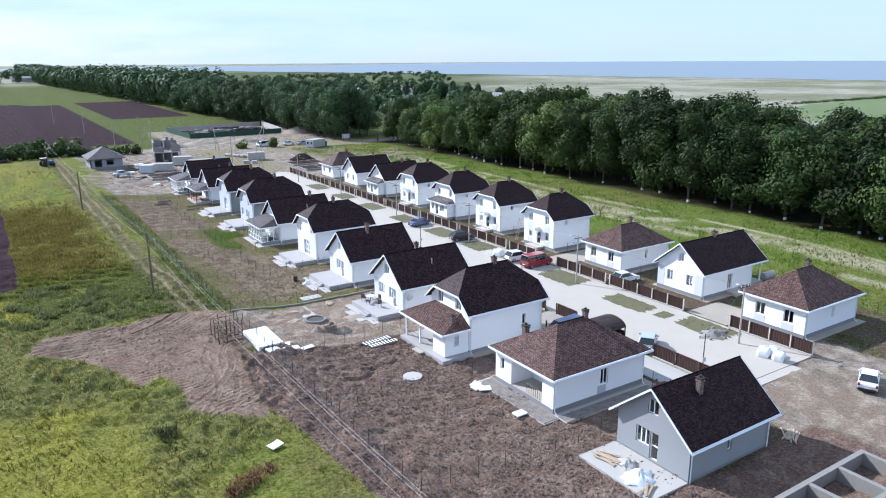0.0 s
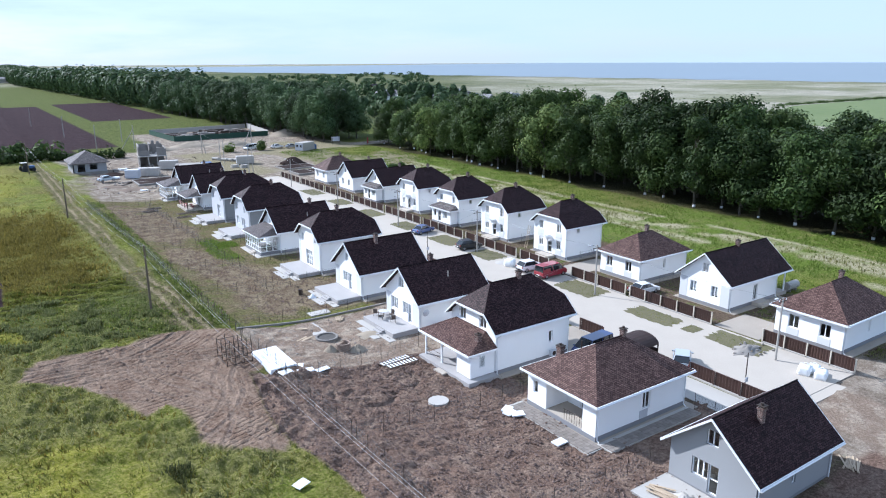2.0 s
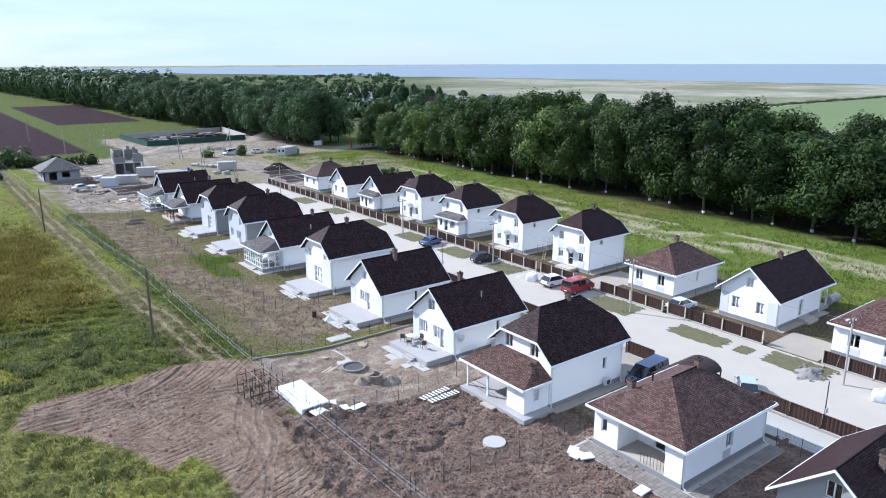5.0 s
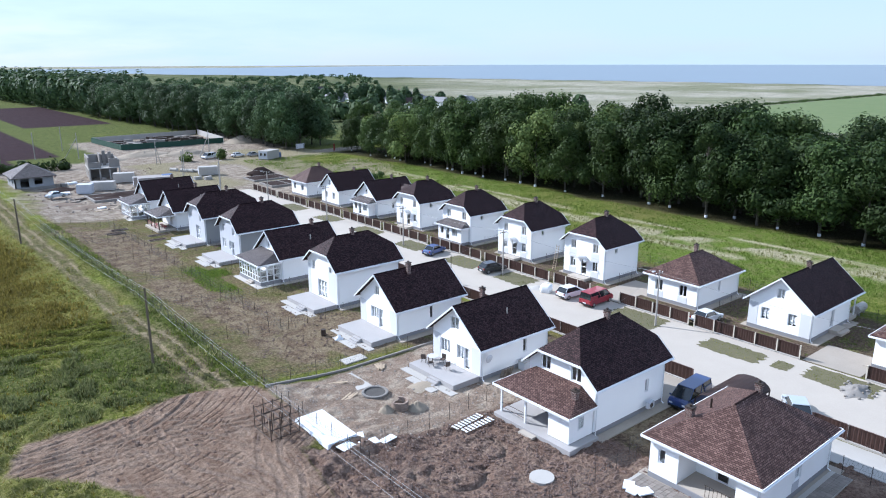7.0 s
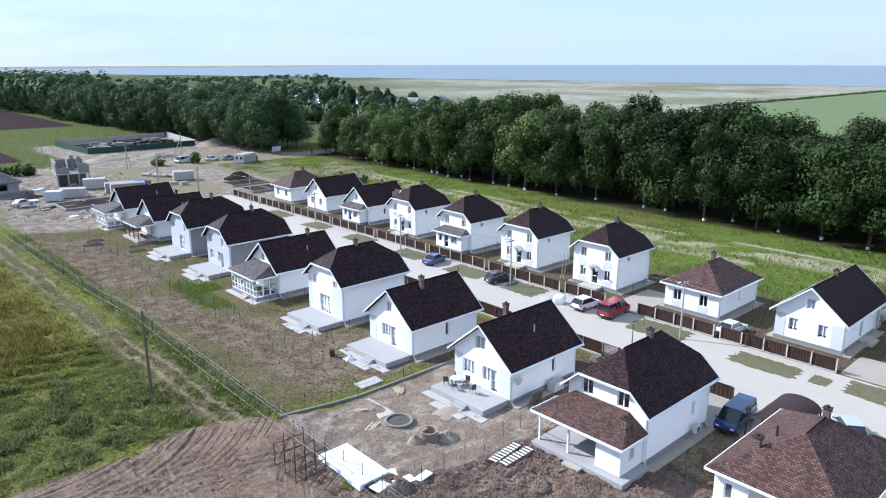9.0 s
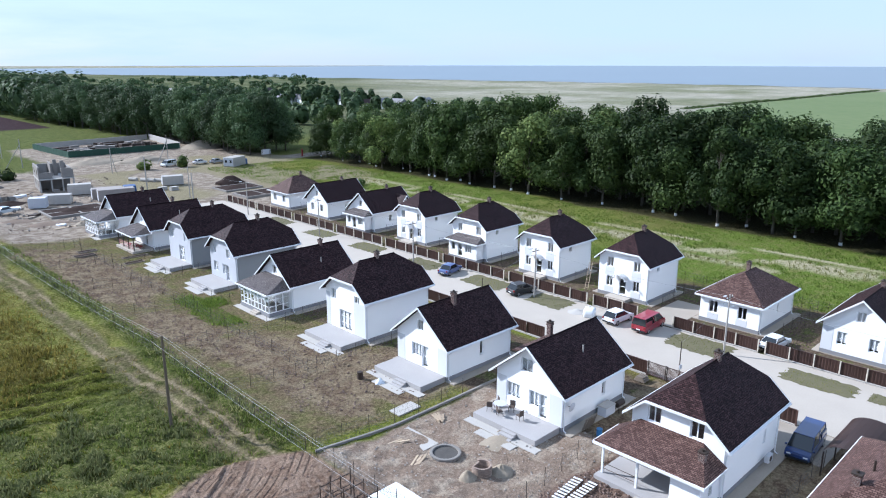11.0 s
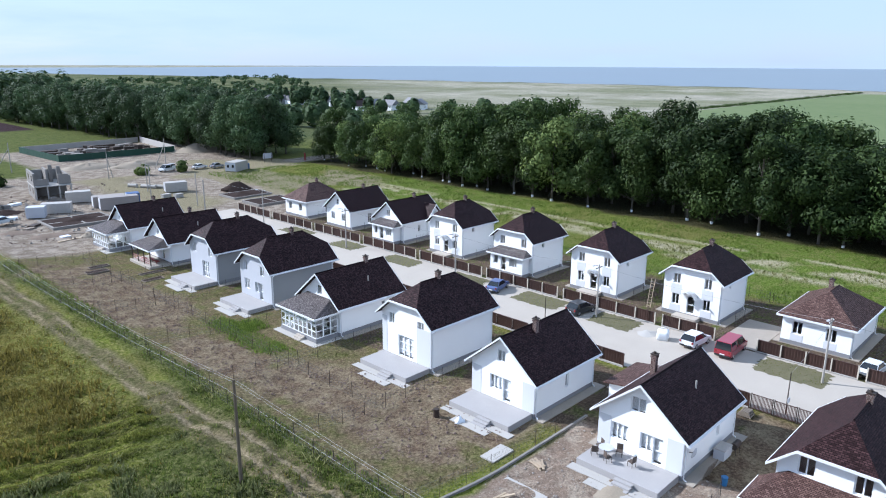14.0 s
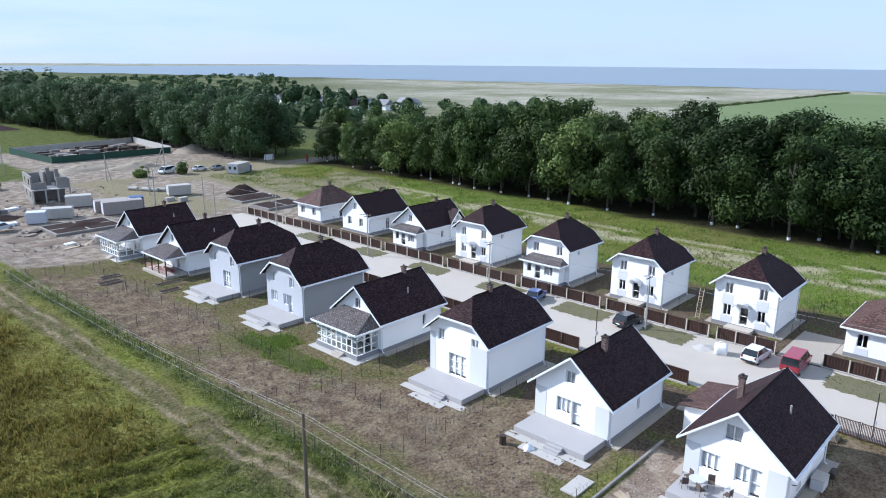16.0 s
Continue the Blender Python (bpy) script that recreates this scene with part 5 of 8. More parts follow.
part("arm", bars(((0, 0, -0.1), (0, -0.35, 0)), r=0.03), STEEL_DARK, dish)


# ---- fences ----
def ribbed(w, hgt, ribs=8):
    """A panel of profiled steel: trapezoid ribs along y."""
    pts = []
    for k in range(ribs):
        a = w * k / ribs
        s = w / ribs
        pts += [(0.0, a), (0.0, a + s * 0.5), (0.03, a + s * 0.6), (0.03, a + s * 0.9)]
    pts.append((0.0, w))
    bm = bmesh.new()
    lo = [bm.verts.new((x, y, 0)) for x, y in pts]
    hi = [bm.verts.new((x, y, hgt)) for x, y in pts]
    for i in range(len(pts) - 1):
        bm.faces.new((lo[i], lo[i + 1], hi[i + 1], hi[i]))
    bmesh.ops.solidify(bm, geom=bm.faces[:], thickness=0.012)
    return mesh_of("fence_panel", bm, FENCE_BROWN)


PANEL_MESH = ribbed(2.38, 1.32)
POST_MESH = mesh_of("fence_post", boxes((-0.07, -0.06, 0, 0.05, 0.06, 1.55)), POST_CREAM)
POST_DARK_MESH = mesh_of("fence_post", boxes((-0.05, -0.05, 0, 0.05, 0.05, 1.5)), FENCE_BROWN)
CAP_MESH = mesh_of("fence_rail", boxes((-0.03, 0, 0, 0.05, 2.38, 0.05)), FENCE_BROWN)


def panel_fence(x, y0, y1, post=POST_MESH, label="brown profiled steel fence with cream posts"):
    n = max(1, round((y1 - y0) / 2.5))
    f = thing("panel_fence", (x, y0, ZG + 0.05), label, "fence", "street fences")
    f.scale = (1, (y1 - y0) / (n * 2.5), 1)
    part("kerb", boxes((-0.1, 0, -0.3, 0.1, n * 2.5, 0.12)), CONCRETE, f, "concrete footing")
    for k in range(n + 1):
        part("fence_post", post, None, f, m=Matrix.Translation((-0.03, k * 2.5, 0)))
        if k < n:
            part("fence_panel", PANEL_MESH, None, f, m=Matrix.Translation((0.03, k * 2.5 + 0.06, 0.14)))
            part("fence_rail", CAP_MESH, None, f, m=Matrix.Translation((0.02, k * 2.5 + 0.06, 1.46)))


for a, b in ((36.5, 46.4), (52.9, 65.2), (66.0, 76.0), (80.8, 87.2), (88.2, 101.5), (102.5, 115.0), (116.0, 129.0), (130.0, 143.0), (144.0, 157.0), (158.0, 171.0), (172.0, 184.0)):
    panel_fence(69.1, a, b)
DARK_FENCE = "brown profiled steel fence with brown posts"
for a, b in ((34.5, 45.6), (49.6, 51.8), (57.0, 60.5), (62.5, 65.0), (71.5, 79.0), (84.5, 92.5), (97.0, 106.5), (111.0, 120.0), (125.0, 134.0), (139.0, 148.0), (153.0, 162.0), (167.0, 176.0)):
    panel_fence(55.3, a, b, POST_DARK_MESH, DARK_FENCE)

WIRE_POST = mesh_of("wire_fence_post", bars(((0, 0, -0.2), (0, 0, 1.65)), r=0.024, sides=5), STEEL_DARK)
MESH_MAT = mat("galvanised_wire", (0.13, 0.13, 0.122), (0.09, 0.09, 0.085), 0.7, metal=0.3, bump=0.0)


def wire_fence(a, b, step=2.6, label="wire mesh garden fence on thin dark posts"):
    """Thin posts with strands and a wide mesh between them, following the ground."""
    a, b = Vector((*a, 0)), Vector((*b, 0))
    n = max(1, round((b - a).length / step))
    f = thing("wire_fence", (a.x, a.y, 0), label, "fence", "garden fences")
    pts = [a.lerp(b, k / n) for k in range(n + 1)]
    for p in pts:
        part("wire_fence_post", WIRE_POST, None, f, m=Matrix.Translation((p.x - a.x, p.y - a.y, ground_z(p.x) - 0.05)) @ Matrix.Rotation(random.uniform(-0.03, 0.03), 4, "X"))
    bm = bmesh.new()
    for k in range(n):
        p, q = pts[k] - a, pts[k + 1] - a
        zp, zq = ground_z(pts[k].x), ground_z(pts[k + 1].x)
        for z in (0.1, 0.5, 0.95, 1.4):
            bar(bm, (p.x, p.y, zp + z), (q.x, q.y, zq + z), 0.008, 3)
        m = 6
        for j in range(m):
            s, e = p.lerp(q, j / m), p.lerp(q, (j + 1) / m)
            zs, ze = zp + (zq - zp) * j / m, zp + (zq - zp) * (j + 1) / m
            bar(bm, (s.x, s.y, zs + 0.1), (e.x, e.y, ze + 1.4), 0.005, 3)
            bar(bm, (s.x, s.y, zs + 1.4), (e.x, e.y, ze + 0.1), 0.005, 3)
    ob = part("wire_mesh", bm, MESH_MAT, f, "thin wire mesh")
    ob["kind"] = "stuff"


wire_fence((21.8, 34), (21.8, 66))
wire_fence((21.9, 66.5), (21.9, 81))
wire_fence((21.6, 82), (21.0, 120))
wire_fence((21.0, 120.5), (20.0, 168))
wire_fence((22.2, 81.9), (39.0, 81.6))
wire_fence((22.2, 37.5), (39.5, 37.3))
wire_fence((22.2, 52.6), (39.5, 52.2))
wire_fence((22.5, 65.6), (40.0, 67.6))
for y in (95.6, 109.4, 123.2, 137.3, 151.2, 165.8):
    wire_fence((22.0, y), (49.5, y))
wire_fence((31.2, 96), (30.8, 165), 3.4)
wire_fence((50.0, 37.0), (50.0, 41.0))
wire_fence((40, 53.2), (50, 53.0))
wire_fence((87.5, 36), (87.5, 180), 3.2)
for y in (46.5, 66.0, 81.2, 95.0, 109.0, 123.0, 137.0, 151.0, 165.2):
    wire_fence((76, y), (87.3, y))
BLOCK = mat("grey_block", (0.27, 0.25, 0.225), (0.18, 0.165, 0.15), 0.95, scale=1.5, fine=6, bump=0.4, dist=0.04)
lw = thing("low_wall", (22.1, 81.25, -0.4), "low grey concrete boundary wall", "wall")
for k in range(14):
    xa, xb = k * 1.53, k * 1.53 + 1.525
    za, zb = ground_z(22.1 + xa) + 0.4, ground_z(22.1 + xb) + 0.4
    part("wall_block", prism([(xa, za - 0.2), (xb, zb - 0.2), (xb, zb + 0.2), (xa, za + 0.2)], 0.0, 0.2), BLOCK, lw)


# ---- poles and lines ----
def pole(at, hgt, label, material, r=0.13, arms=True, lamp=False, brace=None):
    p = thing("utility_pole", at, label, "pole", "poles")
    part("shaft", bar(bmesh.new(), (0, 0, -0.3), (0, 0, hgt), r, 8, r * 0.7), material, p)
    if arms:
        part("crossarm", boxes((-0.7, -0.04, hgt - 0.45, 0.7, 0.04, hgt - 0.35)), STEEL_DARK, p)
        for x in (-0.62, 0.0, 0.62):
            part("insulator", bars(((x, 0, hgt - 0.35), (x, 0, hgt - 0.2)), r=0.045), PVC, p)
    if lamp:
        part("lamp_arm", bars(((0, 0, hgt - 0.2), (-1.0, 0, hgt + 0.1)), r=0.03), STEEL_DARK, p)
        part("lamp_head", boxes((-1.45, -0.12, hgt + 0.04, -0.95, 0.12, hgt + 0.16), bevel=0.02), PANEL, p)
    if brace:
        part("brace", bar(bmesh.new(), (brace[0], brace[1], -0.3), (0, 0, hgt * 0.8), r * 0.9, 7, r * 0.7), material, p)
    return p


def cable(a, b, sag, name="power_line", r=0.010):
    a, b = Vector(a), Vector(b)
    bm = bmesh.new()
    n = 14
    side = Vector((b.y - a.y, a.x - b.x, 0)).normalized()
    rings = []
    for k in range(n + 1):
        p = a.lerp(b, k / n) - Vector((0, 0, 4 * sag * (k / n) * (1 - k / n)))
        rings.append([bm.verts.new(p + side * r * c + Vector((0, 0, r * s))) for c, s in ((1, 0), (0, 1), (-1, 0), (0, -1))])
    for p, q in zip(rings, rings[1:]):
        for j in range(4):
            bm.faces.new((p[j], q[j], q[(j + 1) % 4], p[(j + 1) % 4]))
    tagged(part(name, bm, WIRE, None), "thin pale overhead power line", "cable", "power lines")


field_poles = [(16.2, 18.0), (15.6, 93.0), (14.9, 157.3), (14.2, 222)]
for x, y in field_poles:
    pole((x, y, 0.65), 8.2 if y < 100 else 7.6, "dark weathered wooden power pole in the field", WOOD_POLE, 0.15, arms=False)
for (xa, ya), (xb, yb) in zip(field_poles, field_poles[1:]):
    for dx in (-0.75, 0.15, 0.4):
        cable((xa + dx, ya, 8.5 if ya < 150 else 8.0), (xb + dx, yb, 8.5 if yb < 100 else 8.0), 0.9)
street = [(65.7, 42.8), (65.8, 68.3), (66.2, 94.6), (65.3, 117.8), (65.4, 143.2), (65.4, 168.5), (65.2, 194.4), (65.2, 219.0), (65.8, 243.6)]
for x, y in street:
    pole((x, y, ZG), 6.9 if y < 190 else 7.2, "slim grey concrete street pole", POLE_CONC, 0.12, arms=y < 190, lamp=y < 190, brace=(1.6, 1.2) if y > 230 else None)
for (xa, ya), (xb, yb) in zip(street, street[1:]):
    cable((xa, ya, ZG + 6.7), (xb, yb, ZG + 6.7), 0.5)
for x, y in ((56.2, 40.2), (57.8, 96.4), (56.4, 68.6)):
    p = pole((x, y, ZG), 4.2, "short dark steel service pole with meter box", STEEL_DARK, 0.06, arms=False)
    part("meter_box", boxes((-0.2, -0.15, 1.3, 0.2, -0.06, 1.75), bevel=0.01), PANEL, p, "grey meter box")
    cable((x, y, ZG + 4.1), (65.7, min(street, key=lambda q: abs(q[1] - y))[1], ZG + 6.6), 0.25)
for x, y, br in ((51.0, 273, (-4, 2)), (86.2, 253.5, (-3.5, 0)), (59.8, 205, None), (58.4, 178, None), (36, 330, None), (30, 392, None), (52, 300, None), (40, 281, None)):
    pole((x, y, ground_z(x)), 8.4, "grey concrete power pole at the building site", POLE_CONC, 0.14, arms=False, brace=br)


# ---- vehicles ----
# Opaque glass; a car's dark, unlit inside is put into its colour.
CAR_GLASS = mat("dark_car_glass", (0.02, 0.025, 0.03), (0.015, 0.018, 0.02), 0.06, bump=0.0, spec=0.7)
TYRE = mat("tyre_rubber", (0.025, 0.025, 0.025), (0.02, 0.02, 0.02), 0.85, bump=0.1)
RIM = mat("alloy", (0.45, 0.45, 0.46), (0.38, 0.38, 0.39), 0.35, metal=0.9, bump=0.0)
LAMP_RED = mat("tail_lamp", (0.25, 0.02, 0.02), (0.2, 0.015, 0.015), 0.25, bump=0.0)
LAMP_CLEAR = mat("head_lamp", (0.7, 0.72, 0.74), (0.6, 0.62, 0.64), 0.15, bump=0.0)


def vehicle(at, rz, colour, label, kind="hatch", category="car"):
    """A car or van pointing along its own +x."""
    paint = mat("car_paint", colour, tuple(c * 0.9 for c in colour), 0.28, scale=1.5, bump=0.0, coat=0.8)
    if kind == "van":
        L, W, prof = 4.9, 1.9, [(-2.42, 0.38), (-2.45, 1.05), (2.05, 1.05), (2.42, 0.82), (2.45, 0.4), (2.2, 0.28), (-2.2, 0.28)]
        cab, roof_z, base_z = [(-2.4, 1.05), (-2.3, 1.86), (1.0, 1.9), (1.95, 1.07)], 1.88, 1.05
    elif kind == "sedan":
        L, W, prof = 4.4, 1.7, [(-2.15, 0.35), (-2.2, 0.82), (-1.5, 0.92), (1.0, 0.92), (2.05, 0.78), (2.2, 0.6), (2.18, 0.3), (-2.0, 0.26)]
        cab, roof_z, base_z = [(-1.55, 0.92), (-0.95, 1.4), (0.45, 1.42), (1.1, 0.93)], 1.41, 0.92
    else:
        L, W, prof = 4.15, 1.76, [(-2.02, 0.35), (-2.06, 0.9), (-1.9, 0.98), (0.95, 0.95), (1.9, 0.82), (2.06, 0.6), (2.04, 0.3), (-1.9, 0.26)]
        cab, roof_z, base_z = [(-1.95, 0.97), (-1.45, 1.5), (0.2, 1.54), (1.1, 0.96)], 1.52, 0.96
    v = thing("car" if kind != "van" else "van", at, label, category, "parked vehicles", rz=rz)
    bm = prism(prof, -W / 2, W / 2)
    bmesh.ops.bevel(bm, geom=bm.edges[:], offset=0.07, segments=2, affect="EDGES")
    part("body", bm, paint, v)
    bm = prism(cab, -W / 2 + 0.06, W / 2 - 0.06)
    for q in bm.verts:
        if q.co.z > base_z + 0.3:
            q.co.y *= 0.84
    part("glasshouse", bm, CAR_GLASS, v, "opaque dark windows")
    (xa, za), (xb, zb) = cab[1], cab[2]
    wr = (W / 2 - 0.06) * 0.84
    part("roof_panel", boxes((xa - 0.05, -wr - 0.02, roof_z - 0.02, xb + 0.06, wr + 0.02, roof_z + 0.05), bevel=0.025), paint, v)
    cuts = (0.0, 1.0) if kind != "van" else (0.0, 0.5, 1.0)
    for s in (-1, 1):
        for c in cuts:
            x0 = cab[0][0] + 0.1 + (cab[3][0] - cab[0][0] - 0.2) * c
            x1 = xa + 0.05 + (xb - xa - 0.1) * c
            part("pillar", bars(((x0, s * (W / 2 - 0.07), base_z), (x1, s * wr, roof_z)), r=0.045, sides=5), paint, v)
        if kind == "van":
            part("side_panel", boxes((-2.3, min(s * (W / 2 - 0.04), s * (W / 2 - 0.16)), 1.0, -0.9, max(s * (W / 2 - 0.04), s * (W / 2 - 0.16)), 1.45)), paint, v)
        part("mirror", boxes((cab[3][0] - 0.25, s * W / 2 - (0.0 if s > 0 else 0.18), base_z - 0.03, cab[3][0] - 0.1, s * W / 2 + (0.18 if s > 0 else 0.0), base_z + 0.12), bevel=0.02), paint, v)
        part("headlight", boxes((L / 2 - 0.16, s * 0.62 - 0.17, 0.6, L / 2 + 0.005, s * 0.62 + 0.17, 0.74), bevel=0.02), LAMP_CLEAR, v)
        part("tail_light", boxes((-L / 2 - 0.01, s * 0.72 - 0.1, 0.7, -L / 2 + 0.1, s * 0.72 + 0.1, 0.95), bevel=0.02), LAMP_RED, v)
        for x in (-L / 2 + 0.78, L / 2 - 0.82):
            y = s * (W / 2 - 0.1)
            wh = part("wheel", bars(((x, y - 0.1, 0.32), (x, y + 0.1, 0.32)), r=0.32, sides=18), TYRE, v, "black tyre")
            part("rim", bars(((x, y - 0.11, 0.32), (x, y + 0.11, 0.32)), r=0.2, sides=12), RIM, wh)
    part("bumper", boxes((-L / 2 - 0.05, -W / 2 + 0.1, 0.34, -L / 2 + 0.12, W / 2 - 0.1, 0.5)), CAR_GLASS, v)
    part("bumper", boxes((L / 2 - 0.12, -W / 2 + 0.1, 0.32, L / 2 + 0.05, W / 2 - 0.1, 0.5)), CAR_GLASS, v)
    part("number_plate", boxes((-L / 2 - 0.07, -0.26, 0.52, -L / 2 - 0.05, 0.26, 0.63)), PVC, v, "blank white plate")
    return v


ZR = ZG + 0.075
vehicle((66.9, 78.0, ZR), 2, (0.30, 0.012, 0.03), "bright red passenger van parked by the street", "van", "van")
vehicle((66.4, 81.8, ZR), -4, (0.75, 0.76, 0.78), "white hatchback parked by the red van")
vehicle((66.0, 110.4, ZR), 14, (0.09, 0.13, 0.29), "blue sedan parked by the fence", "sedan")
vehicle((66.3, 96.9, ZR), -8, (0.03, 0.03, 0.035), "black hatchback parked by the fence")
vehicle((51.5, 54.9, ZR), 184, (0.008, 0.028, 0.12), "dark blue van parked beside the house", "van", "van")
vehicle((56.9, 47.7, ZR), 36, (0.42, 0.46, 0.50), "silver hatchback parked by the gate")
vehicle((71.9, 65.3, ZG), -6, (0.72, 0.73, 0.75), "white sedan parked behind the fence", "sedan")
vehicle((67.2, 29.9, ground_z(66)), 24, (0.75, 0.75, 0.74), "white sedan parked on the sandy road", "sedan")
vehicle((92.0, 244.5, -0.3), 8, (0.7, 0.71, 0.72), "white sedan parked at the building site", "sedan")
vehicle((96.5, 242.6, -0.3), 12, (0.25, 0.27, 0.3), "grey sedan parked at the building site", "sedan")
vehicle((29.6, 202.6, 0.0), 20, (0.55, 0.6, 0.63), "pale grey sedan parked near the unfinished bungalow", "sedan")
vehicle((83.0, 246.0, -0.3), 200, (0.75, 0.76, 0.77), "white delivery van at the building site", "van", "van")

# barrel-roofed carport
cp = thing("carport", (48.6, 49.6, ZG), "brown barrel-roofed carport beside the bungalow", "carport")
bm = bmesh.new()
prev = None
for k in range(13):
    a = math.pi * k / 12
    row = [bm.verts.new((x, 1.5 - math.cos(a) * 1.75, 2.1 + math.sin(a) * 0.85)) for x in (0.0, 6.6)]
    if prev:
        bm.faces.new((prev[0], row[0], row[1], prev[1]))
    prev = row
bmesh.ops.solidify(bm, geom=bm.faces[:], thickness=0.04)
CARPORT = mat("brown_polycarbonate", (0.09, 0.055, 0.045), (0.07, 0.042, 0.035), 0.4, scale=2, bump=0.05)
part("barrel_roof", bm, CARPORT, cp)
for x in (0.1, 3.3, 6.5):
    for y in (-0.2, 3.2):
        part("post", boxes((x - 0.05, y - 0.05, -0.1, x + 0.05, y + 0.05, 2.1)), STEEL_DARK, cp)


# ---- building site beyond the houses ----
BLUE_TARP = mat("blue_tarp", (0.05, 0.11, 0.27), (0.04, 0.09, 0.2), 0.6, scale=2, bump=0.1)
GREEN_STEEL = mat("green_steel", (0.012, 0.062, 0.040), (0.009, 0.048, 0.030), 0.5, scale=1, bump=0.05, island=0.1)
CABIN_WHITE = mat("white_container", (0.50, 0.475, 0.44), (0.31, 0.28, 0.245), 0.5, scale=1.2, fine=8, bump=0.1)
DARK_SOIL = mat("dark_soil", (0.055, 0.038, 0.032), (0.03, 0.022, 0.02), 0.95, scale=1.2, fine=6, bump=0.8, dist=0.15, spec=0.05)
SAND = mat("pale_sand", (0.36, 0.30, 0.225), (0.20, 0.165, 0.12), 0.95, scale=0.9, fine=8, bump=0.5, dist=0.08)
FOAM = mat("white_sheet", (0.80, 0.82, 0.84), (0.70, 0.73, 0.76), 0.6, scale=1.0, fine=10, bump=0.1)
WOOD_NEW = mat("pale_timber", (0.46, 0.36, 0.25), (0.34, 0.26, 0.18), 0.8, scale=2, fine=20, bump=0.2, island=0.2)


def heap(name, at, rx, ry, hgt, material, label, category, seed=0, rough=0.25):
    """An uneven heap of loose stuff."""
    rnd = random.Random(seed)
    bm = bmesh.new()
    rings, sides = 6, 18
    rows = []
    for k in range(rings):
        f = k / (rings - 1)
        rows.append([bm.verts.new((math.cos(a) * rx * f * (1 + rnd.uniform(-rough, rough) * f), math.sin(a) * ry * f * (1 + rnd.uniform(-rough, rough) * f),
                                   hgt * (1 - f) ** 0.8 * (1 + rnd.uniform(-rough, rough)) - 0.08 * f)) for a in (j * math.tau / sides for j in range(sides))] if k else [bm.verts.new((0, 0, hgt))])
    for j in range(sides):
        bm.faces.new((rows[0][0], rows[1][j], rows[1][(j + 1) % sides]))
        for k in range(1, rings - 1):
            bm.faces.new((rows[k][j], rows[k + 1][j], rows[k + 1][(j + 1) % sides], rows[k][(j + 1) % sides]))
    for f in bm.faces:
        f.smooth = True
    ob = part(name, bm, material, None, m=pose(*at))
    return tagged(ob, label, category)


def foundation(x0, y0, x1, y1, z0, hgt, label, cross=((0.5, None), (None, 0.5)), filled=False, w=0.4):
    f = thing("foundation", (x0, y0, z0), label, "foundation", "foundations")
    L, W = x1 - x0, y1 - y0
    part("wall", boxes((0, 0, -0.3, L, w, hgt)), BLOCK, f)
    part("wall", boxes((0, W - w, -0.3, L, W, hgt)), BLOCK, f)
    part("wall", boxes((0, w, -0.3, w, W - w, hgt)), BLOCK, f)
    part("wall", boxes((L - w, w, -0.3, L, W - w, hgt)), BLOCK, f)
    for cx, cy in cross:
        if cx is not None:
            part("cross_wall", boxes((cx * L - w / 2, w, -0.3, cx * L + w / 2, W - w, hgt - 0.02)), BLOCK, f)
        else:
            part("cross_wall", boxes((w, cy * W - w / 2, -0.3, L - w, cy * W + w / 2, hgt - 0.04)), BLOCK, f)
    if filled:
        part("fill", boxes((w, w, -0.3, L - w, W - w, hgt * 0.9)), DARK_SOIL, f, "dark soil fill")
    return f


foundation(42.0, 14.6, 53.2, 23.4, ZG - 0.3, 1.35, "grey block foundation walls of an unbuilt house", ((0.32, None), (0.66, None), (None, 0.55)))
foundation(74.0, 184.0, 84.0, 191.0, ZG, 0.5, "low concrete foundation filled with soil", ((0.5, None),), True, 0.3)
foundation(74.5, 195.0, 84.5, 202.0, ZG, 0.4, "low concrete foundation filled with dark soil", (), True, 0.3)
heap("soil_mound", (79.0, 198.4, ZG + 0.25), 4.0, 2.6, 0.6, DARK_SOIL, "low dark soil pile in the foundation", "soil pile", 26)
foundation(35.0, 191.5, 47.0, 200.5, ZG, 0.5, "low concrete foundation with dark soil", filled=True)
CLOD_HEAP = mat("brown_earth", (0.25, 0.185, 0.135), (0.12, 0.085, 0.062), 0.95, scale=1.0, fine=7, bump=0.5, dist=0.08)
heap("soil_mound", (81.8, 206.5, ZG), 4.2, 3.2, 1.9, DARK_SOIL, "dark brown pile of dug soil", "soil pile", 3)
heap("sand_mound", (70, 268, ZG), 9, 4, 1.7, SAND, "long pale sand heap", "sand pile", 4)
heap("sand_mound", (82, 262, ZG), 9, 4, 1.8, SAND, "long pale sand heap", "sand pile", 5)
heap("sand_mound", (112, 284, ZG), 8, 6, 2.6, SAND, "pale sand heap by the fence", "sand pile", 6)
heap("sand_mound", (58, 262, ZG), 5, 3, 1.1, SAND, "low pale sand heap", "sand pile", 7)

# unfinished two-storey block house
bh = thing("block_house", (42.5, 225.6, ZG), "unfinished grey block house without a roof", "house", rz=-9)
for spec in ((0, 0, 0, 0.4, 9.6, 6.0), (7.2, 0, 3.1, 7.6, 9.6, 5.0), (0.4, 9.2, 0, 7.2, 9.6, 5.6), (0.4, 0, 3.1, 3.0, 0.4, 4.6), (5.0, 0, 3.1, 7.2, 0.4, 5.4), (0.4, 4.2, 0, 7.2, 4.6, 2.9), (3.2, 4.2, 3.1, 3.6, 9.2, 6.2), (0.4, 4.2, 3.1, 2.4, 4.6, 6.3)):
    part("wall", boxes(spec), BLOCK, bh, "grey block wall")
